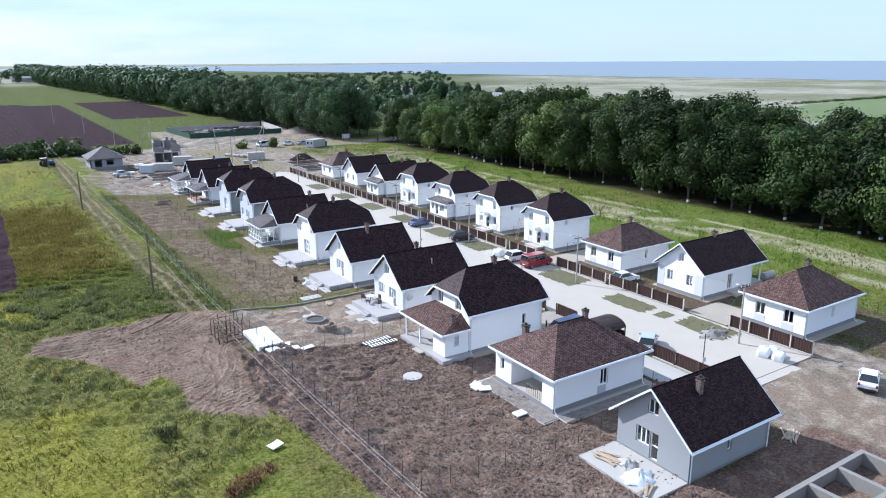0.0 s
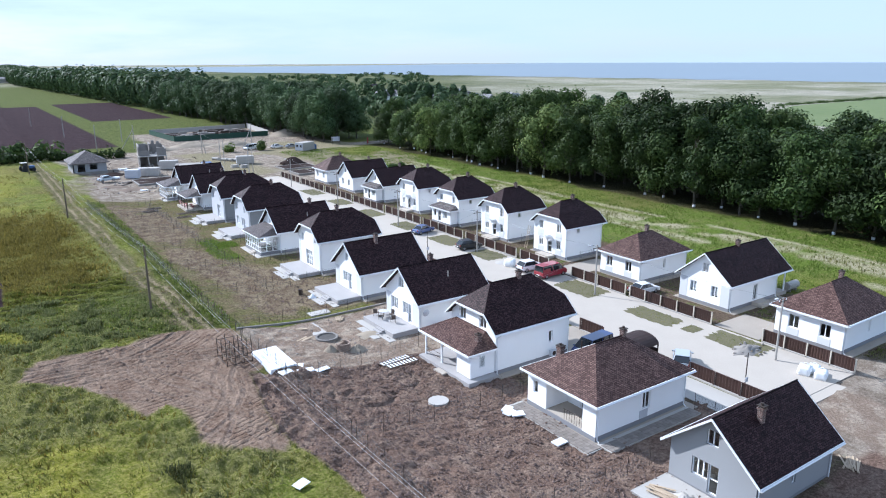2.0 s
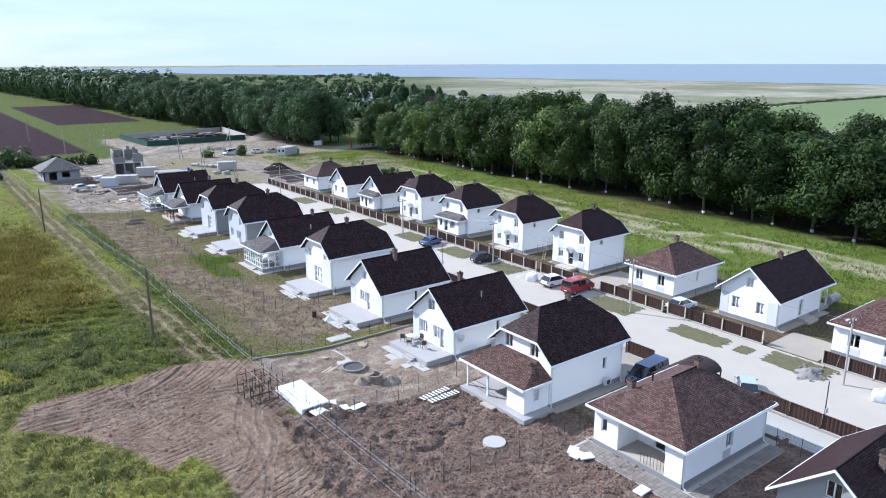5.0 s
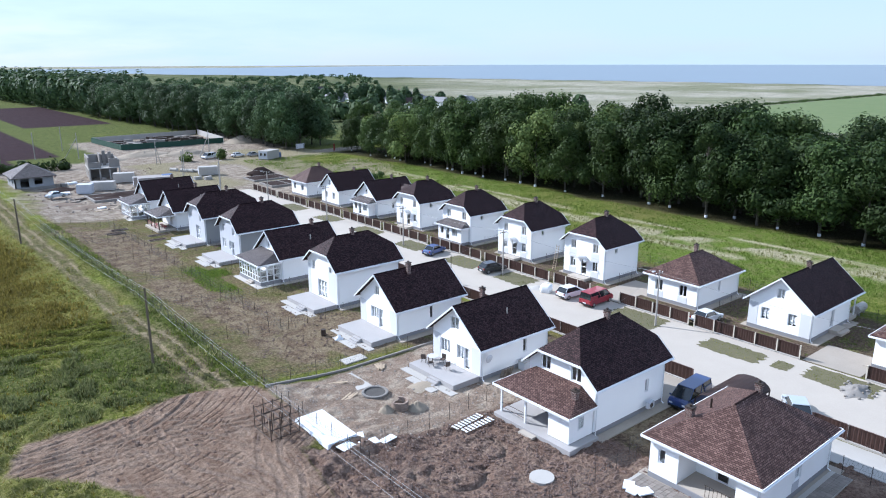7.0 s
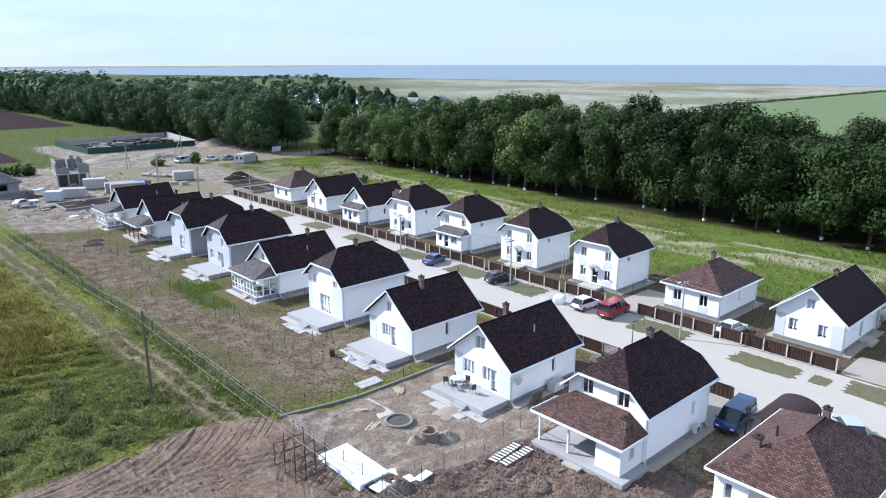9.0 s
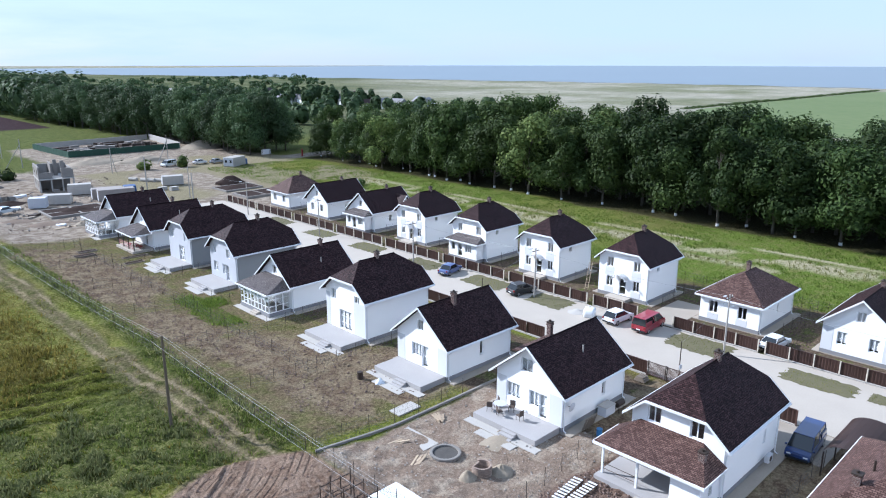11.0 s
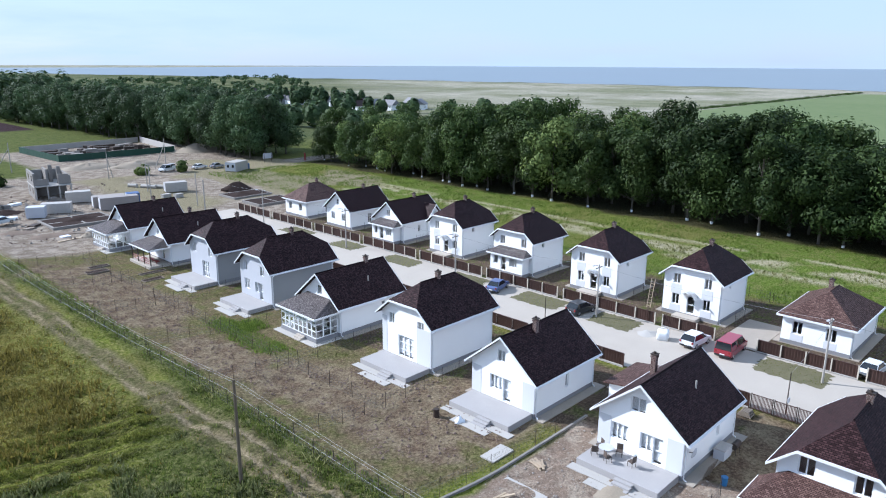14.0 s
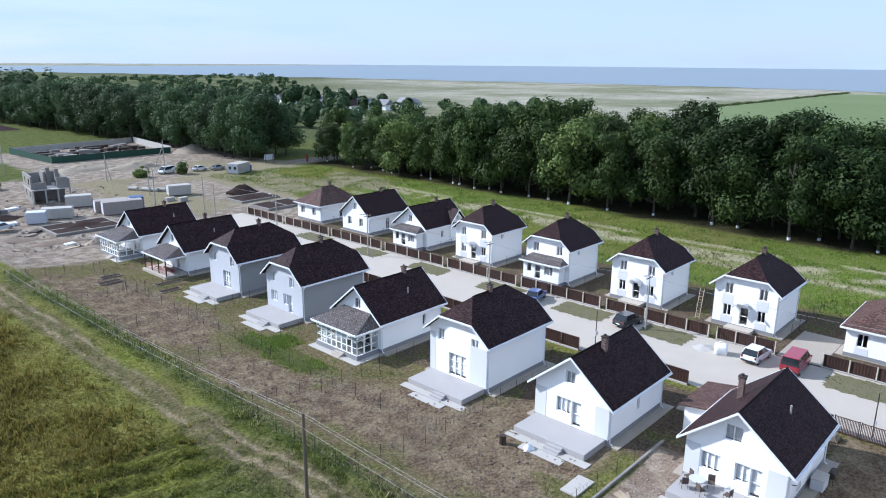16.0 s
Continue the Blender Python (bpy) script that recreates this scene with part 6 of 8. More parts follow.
part("floor_slab", boxes((-0.1, -0.8, 2.9, 7.7, 9.6, 3.1)), CONCRETE, bh)
for x in (0.2, 2.6, 5.0, 7.4):
    part("column", boxes((x - 0.15, -0.6, 0, x + 0.15, -0.3, 2.9)), CONCRETE, bh)
for x, y in ((4.4, 5.5), (5.6, 2.4)):
    part("flue", boxes((x - 0.4, y - 0.3, 3.1, x + 0.4, y + 0.3, 7.0)), BLOCK, bh)
# No holes are cut: near-black panels stand in for the shaded openings.
for y in (1.5, 6.0):
    for z in (1.2, 4.0):
        part("opening_shade", boxes((-0.02, y, z, 0.1, y + 1.2, z + 1.3)), CAR_GLASS, bh, "dark panel in place of a shaded window hole")

# unfinished bungalow with a grey hipped roof
ub = thing("bungalow", (24.3, 219.0, ground_z(26)), "unfinished grey bungalow with a grey hipped roof", "house")
part("wall", wall_sheet([(0, 0), (8.4, 0), (8.4, 2.7), (0, 2.7)], [(1.2, 0.4, 3.0, 2.4), (4.2, 0.9, 6.0, 2.3)], Matrix.Identity(4)), GREY_WALL, ub)
part("wall", wall_sheet([(0, 0), (10, 0), (10, 2.7), (0, 2.7)], [(2, 0.9, 3.4, 2.2), (6, 0.9, 7.4, 2.2)], Matrix.Translation((0, 10, 0)) @ FRONT), GREY_WALL, ub)
part("wall", boxes((8.15, 0.26, 0, 8.4, 10, 2.7)), GREY_WALL, ub)
part("wall", boxes((0.26, 9.75, 0, 8.14, 10, 2.7)), GREY_WALL, ub)
part("plinth", boxes((-0.2, -0.2, -0.5, 8.6, 10.2, 0.3)), BLOCK, ub)
A_, B_, C_, D_ = (-0.8, -0.8, 2.8), (9.2, -0.8, 2.8), (9.2, 10.8, 2.8), (-0.8, 10.8, 2.8)
R_, S_ = (4.2, 4.0, 5.6), (4.2, 6.0, 5.6)
part("roof", roof_mesh([[A_, B_, R_], [B_, C_, S_, R_], [C_, D_, S_], [D_, A_, R_, S_]]), ROOF_GREY, ub, "grey shingle hip roof")


def container(at, rz, L, W, H, material, label, ribs=True):
    c = thing("container", at, label, "container", "site containers", rz=rz)
    part("body", boxes((0, 0, 0.15, L, W, H), bevel=0.03), material, c)
    if ribs:
        for k in range(int(L / 0.8)):
            part("rib", boxes((0.3 + k * 0.8, -0.035, 0.25, 0.36 + k * 0.8, -0.002, H - 0.1)), material, c)
    part("door", boxes((-0.04, 0.15, 0.3, -0.003, W / 2 - 0.03, H - 0.15)), PANEL, c)
    part("door", boxes((-0.04, W / 2 + 0.03, 0.3, -0.003, W - 0.15, H - 0.15)), PANEL, c)
    for x in (0.3, L - 0.6):
        part("skid", boxes((x, 0.1, -0.1, x + 0.3, W - 0.1, 0.149)), BLOCK, c)
    return c


BEIGE_STEEL = mat("beige_steel", (0.36, 0.32, 0.29), (0.22, 0.19, 0.17), 0.6, scale=1.0, fine=7, bump=0.15)
container((45.8, 216.3, ZG), -20, 5.0, 2.5, 2.5, CABIN_WHITE, "white steel site container")
container((48.1, 203.0, ZG), -13, 7.6, 2.5, 2.7, BEIGE_STEEL, "long beige truck body used as a store")
container((48.0, 206.6, ZG), -13, 6.4, 2.4, 2.5, BEIGE_STEEL, "long grey-beige truck body used as a store")
container((54.6, 205.1, ZG), -13, 2.6, 2.4, 2.6, BLUE_TARP, "short store covered with blue tarpaulin")
container((34.6, 205.5, ZG), -28, 3.4, 2.4, 2.3, PANEL, "grey site cabin with dented sides")
container((38.0, 207.8, ZG), -28, 5.6, 2.4, 2.2, CABIN_WHITE, "white site cabin beside grey cabin")
container((67.2, 213.6, ZG), -15, 5.0, 2.4, 2.4, CABIN_WHITE, "white steel container on open ground")
cab = container((95.8, 230.6, ZG), 26, 6.0, 3.6, 2.8, CABIN_WHITE, "white site office cabin with small windows", False)
for y in (0.6, 2.2):
    part("window", boxes((-0.07, y, 1.3, -0.045, y + 0.7, 2.1)), CAR_GLASS, cab)
part("blue_tank", boxes((6.3, 0.4, 0, 7.6, 1.6, 1.7), bevel=0.1), BLUE_TARP, cab)

# fenced compound
gp_mesh = mesh_of("fence_panel", boxes((0, 0, 0, 2.455, 0.05, 2.0)), GREEN_STEEL)
for a, b in (((68.0, 287.0), (105.0, 286.5)), ((68.0, 287.0), (66.5, 320.0))):
    va, vb = Vector((*a, 0)), Vector((*b, 0))
    n = round((vb - va).length / 2.45)
    ang = math.degrees(math.atan2(vb.y - va.y, vb.x - va.x))
    f = thing("panel_fence", (a[0], a[1], ZG), "tall dark green steel compound fence", "fence", "compound fence", rz=ang)
    for k in range(n):
        part("fence_panel", gp_mesh, None, f, m=Matrix.Translation((k * (vb - va).length / n, 0, 0)))
cw = thing("compound_wall", (105.2, 286.5, ZG), "pale concrete panel wall of the compound", "wall", rz=math.degrees(math.atan2(38.5, 4.3)))
for k in range(15):
    part("wall_panel", boxes((k * 2.5, 0, 0, k * 2.5 + 2.45, 0.12, 2.2)), CONCRETE, cw)
cw = thing("compound_wall", (66.7, 320.0, ZG), "pale grey rear wall of the compound", "wall", rz=6)
for k in range(17):
    part("wall_panel", boxes((k * 2.5, 0, 0, k * 2.5 + 2.45, 0.12, 1.9)), CONCRETE, cw)
rnd = random.Random(11)
for k in range(54):
    x, y = 70 + rnd.uniform(0, 31), 290 + rnd.uniform(0, 26)
    ob = part("crate", boxes((0, 0, 0, rnd.uniform(2, 5), rnd.uniform(1, 2.4), rnd.uniform(0.4, 1.4)), bevel=0.04), rnd.choice((STEEL_DARK, STEEL_DARK, BLOCK)), None, m=pose(x, y, ZG, 0, 0, rnd.uniform(-30, 30)))
    tagged(ob, "stack of stored building material in the compound", "stack", "stored building material")
for x, y, L, W, H, rz, mt, lb in ((38.2, 183.0, 1.2, 1.0, 0.9, 10, CABIN_WHITE, "pallet of pale wrapped blocks"), (40.3, 182.0, 1.2, 1.0, 1.0, 0, BLOCK, "pallet of grey building blocks"), (41.9, 184.3, 1.2, 1.0, 0.6, 15, BLOCK, "pallet of grey building blocks"),
                              (36.0, 181.2, 2.6, 0.5, 0.2, 30, WOOD_NEW, "loose pale timber boards"), (38.6, 179.6, 3.2, 0.4, 0.15, -20, WOOD_NEW, "loose pale timber boards"), (34.0, 184.0, 1.6, 1.2, 0.3, 5, FOAM, "white insulation sheets on bare ground"),
                              (36.3, 221.4, 2.6, 1.2, 0.5, 20, FOAM, "white insulation sheets on bare ground"), (37.2, 226.0, 3.0, 0.6, 0.3, -35, WOOD_NEW, "loose pale timber boards"), (34.4, 219.0, 1.4, 1.1, 0.8, 12, BLOCK, "pallet of grey building blocks"), (32.5, 181.0, 3.6, 0.5, 0.25, 12, WOOD_NEW, "loose pale timber boards"), (36.6, 186.6, 3.0, 0.4, 0.2, -40, WOOD_GREY, "loose weathered timber boards"), (31.4, 194.6, 2.2, 1.0, 0.35, 25, WOOD_GREY, "loose weathered timber boards"), (44.5, 221.5, 1.2, 1.0, 0.9, 5, BLOCK, "pallet of grey building blocks"), (66.0, 206.0, 2.0, 1.0, 0.9, 10, CONCRETE, "pale stacked kerb stones"), (64.0, 208.2, 2.2, 1.0, 0.8, 10, CONCRETE, "pale stacked kerb stones"),
                              (44.0, 186.5, 1.2, 1.0, 0.9, 0, BLOCK, "pallet of grey building blocks"), (33.0, 196.0, 2.4, 1.2, 0.5, 40, STEEL_DARK, "bundle of dark reinforcing steel"), (30.5, 207.0, 3, 1.5, 0.5, -10, FOAM, "white insulation sheets on bare ground")):
    st = thing("material_pallet", (x, y, ground_z(x)), lb, "building material", "building materials", rz=rz)
    n = max(2, int(H / 0.22))
    for k in range(n):
        part("layer", boxes((0.03 * (k % 2), 0, k * H / n, L - 0.04 * (k % 3), W, (k + 1) * H / n - 0.02)), mt, st)
    if H > 0.5:
        for y0 in (0.05, W - 0.2):
            part("runner", boxes((0, y0, -0.12, L, y0 + 0.15, -0.004)), WOOD_GREY, st)
heap("rubble_mound", (37.8, 181.9, ZG), 2.0, 1.4, 0.9, SAND, "heap of pale sand among building blocks", "sand pile", 8)
heap("soil_mound", (41.5, 196.4, ZG + 0.2), 4.8, 3.4, 0.8, DARK_SOIL, "low dark soil pile in the foundation", "soil pile", 21)
heap("soil_mound", (33.0, 187.4, ZG), 5.5, 2.0, 0.55, CLOD_HEAP, "low brown earth bank on the building site", "soil pile", 22)
heap("soil_mound", (28.5, 193.0, -0.2), 4.5, 1.8, 0.5, CLOD_HEAP, "low brown earth bank on the building site", "soil pile", 23)
heap("soil_mound", (33.0, 214.0, ZG), 4.5, 2.6, 0.8, DARK_SOIL, "dark earth pile beside the site cabins", "soil pile", 24)
for x, y, rz in ((64.6, 228.4, -62), (66.4, 225.2, -66), (67.2, 223.6, -60), (68.6, 222.4, -58)):
    cp = thing("concrete_pipe", (x, y, ZG + 0.42), "pale concrete pipe section on bare ground", "pipe", "concrete pipes", rz=rz)
    part("pipe_wall", bars(((0, 0, 0), (2.2, 0, 0)), r=0.45, sides=14), CONCRETE, cp)
    part("socket", bars(((2.2, 0, 0), (2.45, 0, 0)), r=0.53, sides=14), CONCRETE, cp)
sg = thing("sign_board", (113.8, 242.5, ZG), "grey sign board on two posts by the lane", "sign")
part("board", boxes((-1.6, -0.05, 1.2, 1.6, 0.05, 2.8)), PANEL, sg)
for x in (-1.3, 1.3):
    part("post", boxes((x - 0.06, -0.15, 0, x + 0.06, -0.055, 2.6)), STEEL_DARK, sg)
kr = thing("post", (124.5, 238.0, ZG), "red post by the lane under the trees", "post")
part("shaft", boxes((-0.2, -0.2, 0, 0.2, 0.2, 2.4), bevel=0.03), RED_PAINT, kr)

# roofs of the village behind the tree belt
VROOF = mat("grey_sheet_roof", (0.22, 0.22, 0.23), (0.16, 0.15, 0.15), 0.7, scale=0.5, fine=4, bump=0.2)
rnd = random.Random(21)
for k, (x, y) in enumerate(((298, 412), (318, 430), (334, 470), (286, 448), (322, 530), (340, 545), (300, 500), (270, 470), (352, 500), (262, 520), (292, 398), (304, 388), (281, 405), (310, 402), (297, 484), (289, 492), (306, 470), (318, 380), (330, 395), (300, 440), (275, 395), (240, 600), (268, 640), (210, 700), (330, 600))):
    vh = thing("village_house", (x, y, ZG), "small distant village house with grey gable roof", "house", "distant village houses", rz=rnd.uniform(0, 180))
    L, W = rnd.uniform(9, 14), rnd.uniform(7, 9)
    part("wall", boxes((0, 0, 0, L, W, 3.4)), WHITE if k % 3 else GREY_WALL, vh)
    part("roof", prism([(-0.6, 3.3), (W / 2, 6.6), (W + 0.6, 3.3)], -0.5, L + 0.5), VROOF if k % 4 else ROOF_BROWN, vh, m=Matrix(((0, 1, 0, 0), (1, 0, 0, 0), (0, 0, 1, 0), (0, 0, 0, 1))))
    for j in range(2):
        part("window", boxes((1.5 + j * 3.5, -0.05, 1.2, 2.7 + j * 3.5, -0.003, 2.4)), CAR_GLASS, vh)
for k in range(4):
    fs = thing("farm_shed", (-60 + k * 52, 1080 + k * 14, 0.6), "long pale farm shed on the horizon", "shed", "farm sheds", rz=8)
    part("wall", boxes((0, 0, 0, 40, 12, 5)), CABIN_WHITE, fs)
    part("roof", prism([(-0.6, 5.0), (6, 7.4), (12.6, 5.0)], -0.5, 40.5), VROOF, fs, m=Matrix(((0, 1, 0, 0), (1, 0, 0, 0), (0, 0, 1, 0), (0, 0, 0, 1))))

# a green meadow and a dyke in the marsh
MEADOW = mat("green_meadow", (0.066, 0.112, 0.022), (0.150, 0.175, 0.065), 0.95, scale=0.012, fine=0.15, bump=0.2, dist=0.3)
bm = bmesh.new()
ring = []
for x, y in ((380, 236), (440, 256), (560, 258), (800, 254), (860, 120), (800, -60), (330, -80), (300, 60), (320, 180)):
    ring.append(bm.verts.new((x, y, -0.32)))
bm.faces.new(ring)
bmesh.ops.recalc_face_normals(bm, faces=bm.faces[:])
tagged(part("meadow", bm, MEADOW, None), "bright green meadow in the flat marsh", "meadow", kind="structure")


def line_of_bushes(name, a, b, n, hgt, wid, label, seed, material=None):
    rnd = np.random.RandomState(seed)
    a, b = np.array(a, float), np.array(b, float)
    V = []
    for k in range(n):
        c = a + (b - a) * (k + rnd.rand()) / n + rnd.normal(size=2) * wid * 0.4
        m = 60
        d = rnd.normal(size=(m, 3))
        d /= np.linalg.norm(d, axis=1)[:, None]
        hh = hgt * rnd.uniform(0.5, 1.2)
        q = d * np.array([wid, wid, hh * 0.55]) * rnd.uniform(0.6, 1.05, (m, 1)) + np.array([c[0], c[1], ground_z(c[0]) + hh * 0.45])
        t = np.cross(d, rnd.normal(size=(m, 3)))
        t /= np.linalg.norm(t, axis=1)[:, None]
        w = np.cross(d, t)
        s = rnd.uniform(0.2, 0.45, (m, 1)) * max(1.0, hgt * 0.4)
        V.append(np.stack([q - t * s, q - w * s * 0.7 + d * 0.08, q + t * s, q + w * s * 0.7], axis=1).reshape(-1, 3))
    V = np.concatenate(V)
    me = bpy.data.meshes.new(name)
    me.from_pydata(V.tolist(), [], np.arange(len(V)).reshape(-1, 4).tolist())
    me.materials.append(material or LEAF)
    tagged(new(name, me), label, "bushes", kind="stuff")


line_of_bushes("hedge", (430, 262), (830, 258), 170, 1.5, 3.0, "dark line of reeds along a dyke", 31)
line_of_bushes("hedge", (-2, 247), (44, 252), 46, 3.6, 1.8, "dark green bushes along the field edge", 32)
line_of_bushes("hedge", (5, 262), (26, 258), 16, 5.0, 2.4, "tall dark green bushes at the field corner", 33)
line_of_bushes("hedge", (97, 176), (104, 181), 8, 1.8, 1.2, "low green bushes on the grass strip", 35)
line_of_bushes("hedge", (74.5, 243.5), (75.5, 244), 5, 3.4, 1.5, "green bush at the building site", 36, LEAF_PALE)
line_of_bushes("hedge", (85.6, 241.5), (86, 242.5), 5, 3.4, 1.5, "green bush at the building site", 37, LEAF_PALE)

for x, y, L, W in ((28.5, 157.5, 3.2, 1.2), (33.0, 148.5, 3.0, 1.2), (30.0, 160.5, 3.0, 1.2), (34.0, 152.0, 4.0, 1.0)):
    gb = thing("garden_bed", (x, y, ground_z(x)), "timber-edged garden bed with dark soil", "garden bed", "garden beds")
    for spec in ((0, 0, -0.1, L, 0.06, 0.12), (0, W - 0.06, -0.1, L, W, 0.12), (0, 0.064, -0.1, 0.06, W - 0.064, 0.12), (L - 0.06, 0.064, -0.1, L, W - 0.064, 0.12)):
        part("edge_board", boxes(spec), WOOD_GREY, gb)
    part("soil", boxes((0.084, 0.084, -0.1, L - 0.084, W - 0.084, 0.07)), DARK_SOIL, gb, "dark soil")

tr = thing("tractor", (14.0, 228.0, 0.7), "blue and white tractor at the field edge", "tractor", rz=20)
part("hood", boxes((0.4, -0.45, 0.8, 2.2, 0.45, 1.5), bevel=0.08), BLUE_TARP, tr)
part("cab", boxes((-1.0, -0.75, 1.0, 0.4, 0.75, 2.3), bevel=0.06), CAR_GLASS, tr)
part("cab_roof", boxes((-1.15, -0.9, 2.304, 0.55, 0.9, 2.48), bevel=0.05), CABIN_WHITE, tr)
for x, r in ((-0.5, 0.85), (1.7, 0.5)):
    for s in (-1, 1):
        part("wheel", bars(((x, s * 0.85 - 0.2, r), (x, s * 0.85 + 0.2, r)), r=r, sides=16), TYRE, tr)

# ---- clutter in the gardens and yards ----
fs = thing("foam_stack", (20.9, 67.9, 0.46), "stack of white insulation sheets lying on the ground", "insulation")
for k in range(3):
    part("sheet", boxes((0.03 * k, 0.05 * (k % 2), 0.17 * k, 2.75 - 0.02 * k, 5.5, 0.17 * k + 0.16), bevel=0.02), FOAM, fs)
for x, y, L, W, rz in ((21.6, 66.6, 1.3, 1.0, 8), (23.2, 66.4, 1.6, 0.9, -6), (24.9, 66.0, 1.6, 0.7, 10), (23.6, 67.6, 0.5, 1.2, -25)):
    tagged(part("sheet", boxes((0, 0, 0, L, W, 0.08), bevel=0.01), FOAM, None, m=pose(x, y, ground_z(x) + 0.07, 2, 1, rz)), "loose white insulation sheet on the ground", "sheet", "loose sheets")
sc = thing("scaffold_frame", (17.9, 71.6, 0.55), "dark steel scaffold frame with timber feet", "scaffold")
for i in range(4):
    for j in range(3):
        part("upright", bars(((i * 0.85, j * 1.5, 0), (i * 0.85, j * 1.5, 2.2 + 0.3 * ((i + j) % 2))), r=0.04), STEEL_DARK, sc)
for z in (0.25, 1.1, 2.0):
    for j in range(3):
        part("rail", bars(((0, j * 1.5, z), (2.55, j * 1.5, z)), r=0.035), STEEL_DARK, sc)
    for i in range(4):
        part("rail", bars(((i * 0.85, 0, z), (i * 0.85, 3.0, z)), r=0.035), STEEL_DARK, sc)
part("timber_foot", boxes((-0.3, -0.25, -0.12, 2.9, -0.05, 0.05)), WOOD_NEW, sc)
part("timber_foot", boxes((-0.5, 3.0, -0.12, 0.9, 3.2, 0.1)), WOOD_NEW, sc)
for x in (0.3, 0.7):
    part("ladder", bars(((x, 1.0, 0.1), (x + 0.1, 1.2, 1.9)), r=0.03), WOOD_NEW, sc)

POND_BED = mat("wet_silt", (0.115, 0.105, 0.095), (0.05, 0.046, 0.042), 0.6, scale=1.5, fine=8, bump=0.4, spec=0.2)
pond = thing("pond_ring", (30.2, 75.0, ZG), "round stone-edged pond ring with dark bottom", "pond")
part("bottom", bar(bmesh.new(), (0, 0, -0.1), (0, 0, 0.18), 1.05, 24), POND_BED, pond)
st_mesh = mesh_of("stone", boxes((-0.17, -0.13, 0, 0.17, 0.13, 0.32), bevel=0.04), BLOCK)
for k in range(22):
    a = k * math.tau / 22
    part("stone", st_mesh, None, pond, m=pose(math.cos(a) * 1.15, math.sin(a) * 1.15, 0, 0, 0, math.degrees(a) + 90))
ring_w = thing("brick_ring", (30.3, 71.1, ZG), "round brick well ring with sand beside it", "well")
BRICK = mat("pale_brick", (0.33, 0.25, 0.20), (0.25, 0.19, 0.15), 0.9, scale=3, fine=20, bump=0.2, island=0.2)
bk_mesh = mesh_of("brick", boxes((-0.14, -0.07, 0, 0.14, 0.07, 0.1), bevel=0.01), BRICK)
for j in range(8):
    for k in range(15):
        a = (k + 0.5 * (j % 2)) * math.tau / 15
        if j > 4 and 2 < k < 7:
            continue
        part("brick", bk_mesh, None, ring_w, m=pose(math.cos(a) * 0.7, math.sin(a) * 0.7, j * 0.11, 0, 0, math.degrees(a) + 90))
heap("sand_mound", (28.9, 71.3, -0.3), 0.9, 0.8, 0.8, SAND, "small pale sand heap in the yard", "sand pile", 12)
heap("sand_mound", (31.6, 70.2, ZG), 1.1, 0.9, 0.7, SAND, "small pale sand heap in the yard", "sand pile", 13)
heap("sand_mound", (35.0, 73.5, ZG - 0.1), 2.6, 2.0, 0.3, SAND, "spread pale sand in the yard", "sand pile", 14, 0.15)
tagged(part("path_slab", boxes((29.3, 76.6, ZG - 0.2, 31.0, 80.4, ZG + 0.08), bevel=0.01), CONCRETE, None), "pale concrete path slab in the yard", "slab")
tagged(part("path_slab", boxes((31.7, 82.4, ZG - 0.2, 34.3, 83.8, ZG + 0.12), bevel=0.01), CONCRETE, None), "pale concrete slab beyond the low wall", "slab")


def boards(at, rz, n, label, L=1.7, w=0.16, lift=0.1):
    b = thing("board_pile", at, label, "boards", "loose boards", rz=rz)
    rnd = random.Random(int(at[0] * 31 + at[1] * 7))
    for k in range(n):
        part("board", boxes((-L / 2, -w / 2, 0, L / 2, w / 2, 0.05)), WOOD_NEW, b, m=pose(rnd.uniform(-0.3, 0.3), (k - n / 2) * w * 0.8 + rnd.uniform(-.1, .1), lift * rnd.random(), rnd.uniform(-4, 4), rnd.uniform(-4, 4), rnd.uniform(-18, 18)))
    return b


boards((27.5, 75.5, -0.1), 30, 6, "loose pale boards with dark underside in the yard")
boards((28.4, 78.8, -0.15), -20, 5, "loose pale boards in the yard")
boards((34, 79.8, ZG + 0.02), 60, 7, "scattered timber offcuts in the yard", 1.4)
boards((52.3, 28.5, ZG + 0.05), 25, 12, "pile of scrap timber behind the grey house", 2.0, 0.12)
boards((66.0, 45.8, ZG + 0.1), 10, 6, "scrap boards on the rubble heap", 1.5)
for at, rz in (((33.2, 65.2, ZG + 0.12), 6), ((33.5, 64.2, ZG + 0.12), 2)):
    pl = thing("slatted_rack", at, "long slatted timber rack lying on soil", "rack", "timber racks", rz=rz)
    for s in (-0.3, 0.3):
        part("runner", boxes((-1.7, s - 0.04, 0, 1.7, s + 0.04, 0.08)), WOOD_GREY, pl)
    for k in range(9):
        part("slat", boxes((-1.6 + k * 0.39, -0.38, 0.084, -1.42 + k * 0.39, 0.38, 0.11)), FOAM, pl)
for k in range(3):
    lp = thing("pallet", (41.2 + k * 0.35, 69.75 - 0.1 * k, ZG + 0.09), "old wooden pallet leaning on the house wall", "pallet", "leaning pallets")
    lp.matrix_basis = pose(41.2 + k * 0.35, 69.5 - 0.06 * k, ZG + 0.09, -72, 0, 4 * k)
    for s in range(6):
        part("slat", boxes((0, -1.2 + s * 0.21, 0, 0.9, -1.08 + s * 0.21, 0.03)), WOOD_GREY, lp)
    for s in (0.05, 0.42, 0.78):
        part("bearer", boxes((s, -1.2, -0.09, s + 0.08, 0.0, -0.004)), WOOD_GREY, lp)
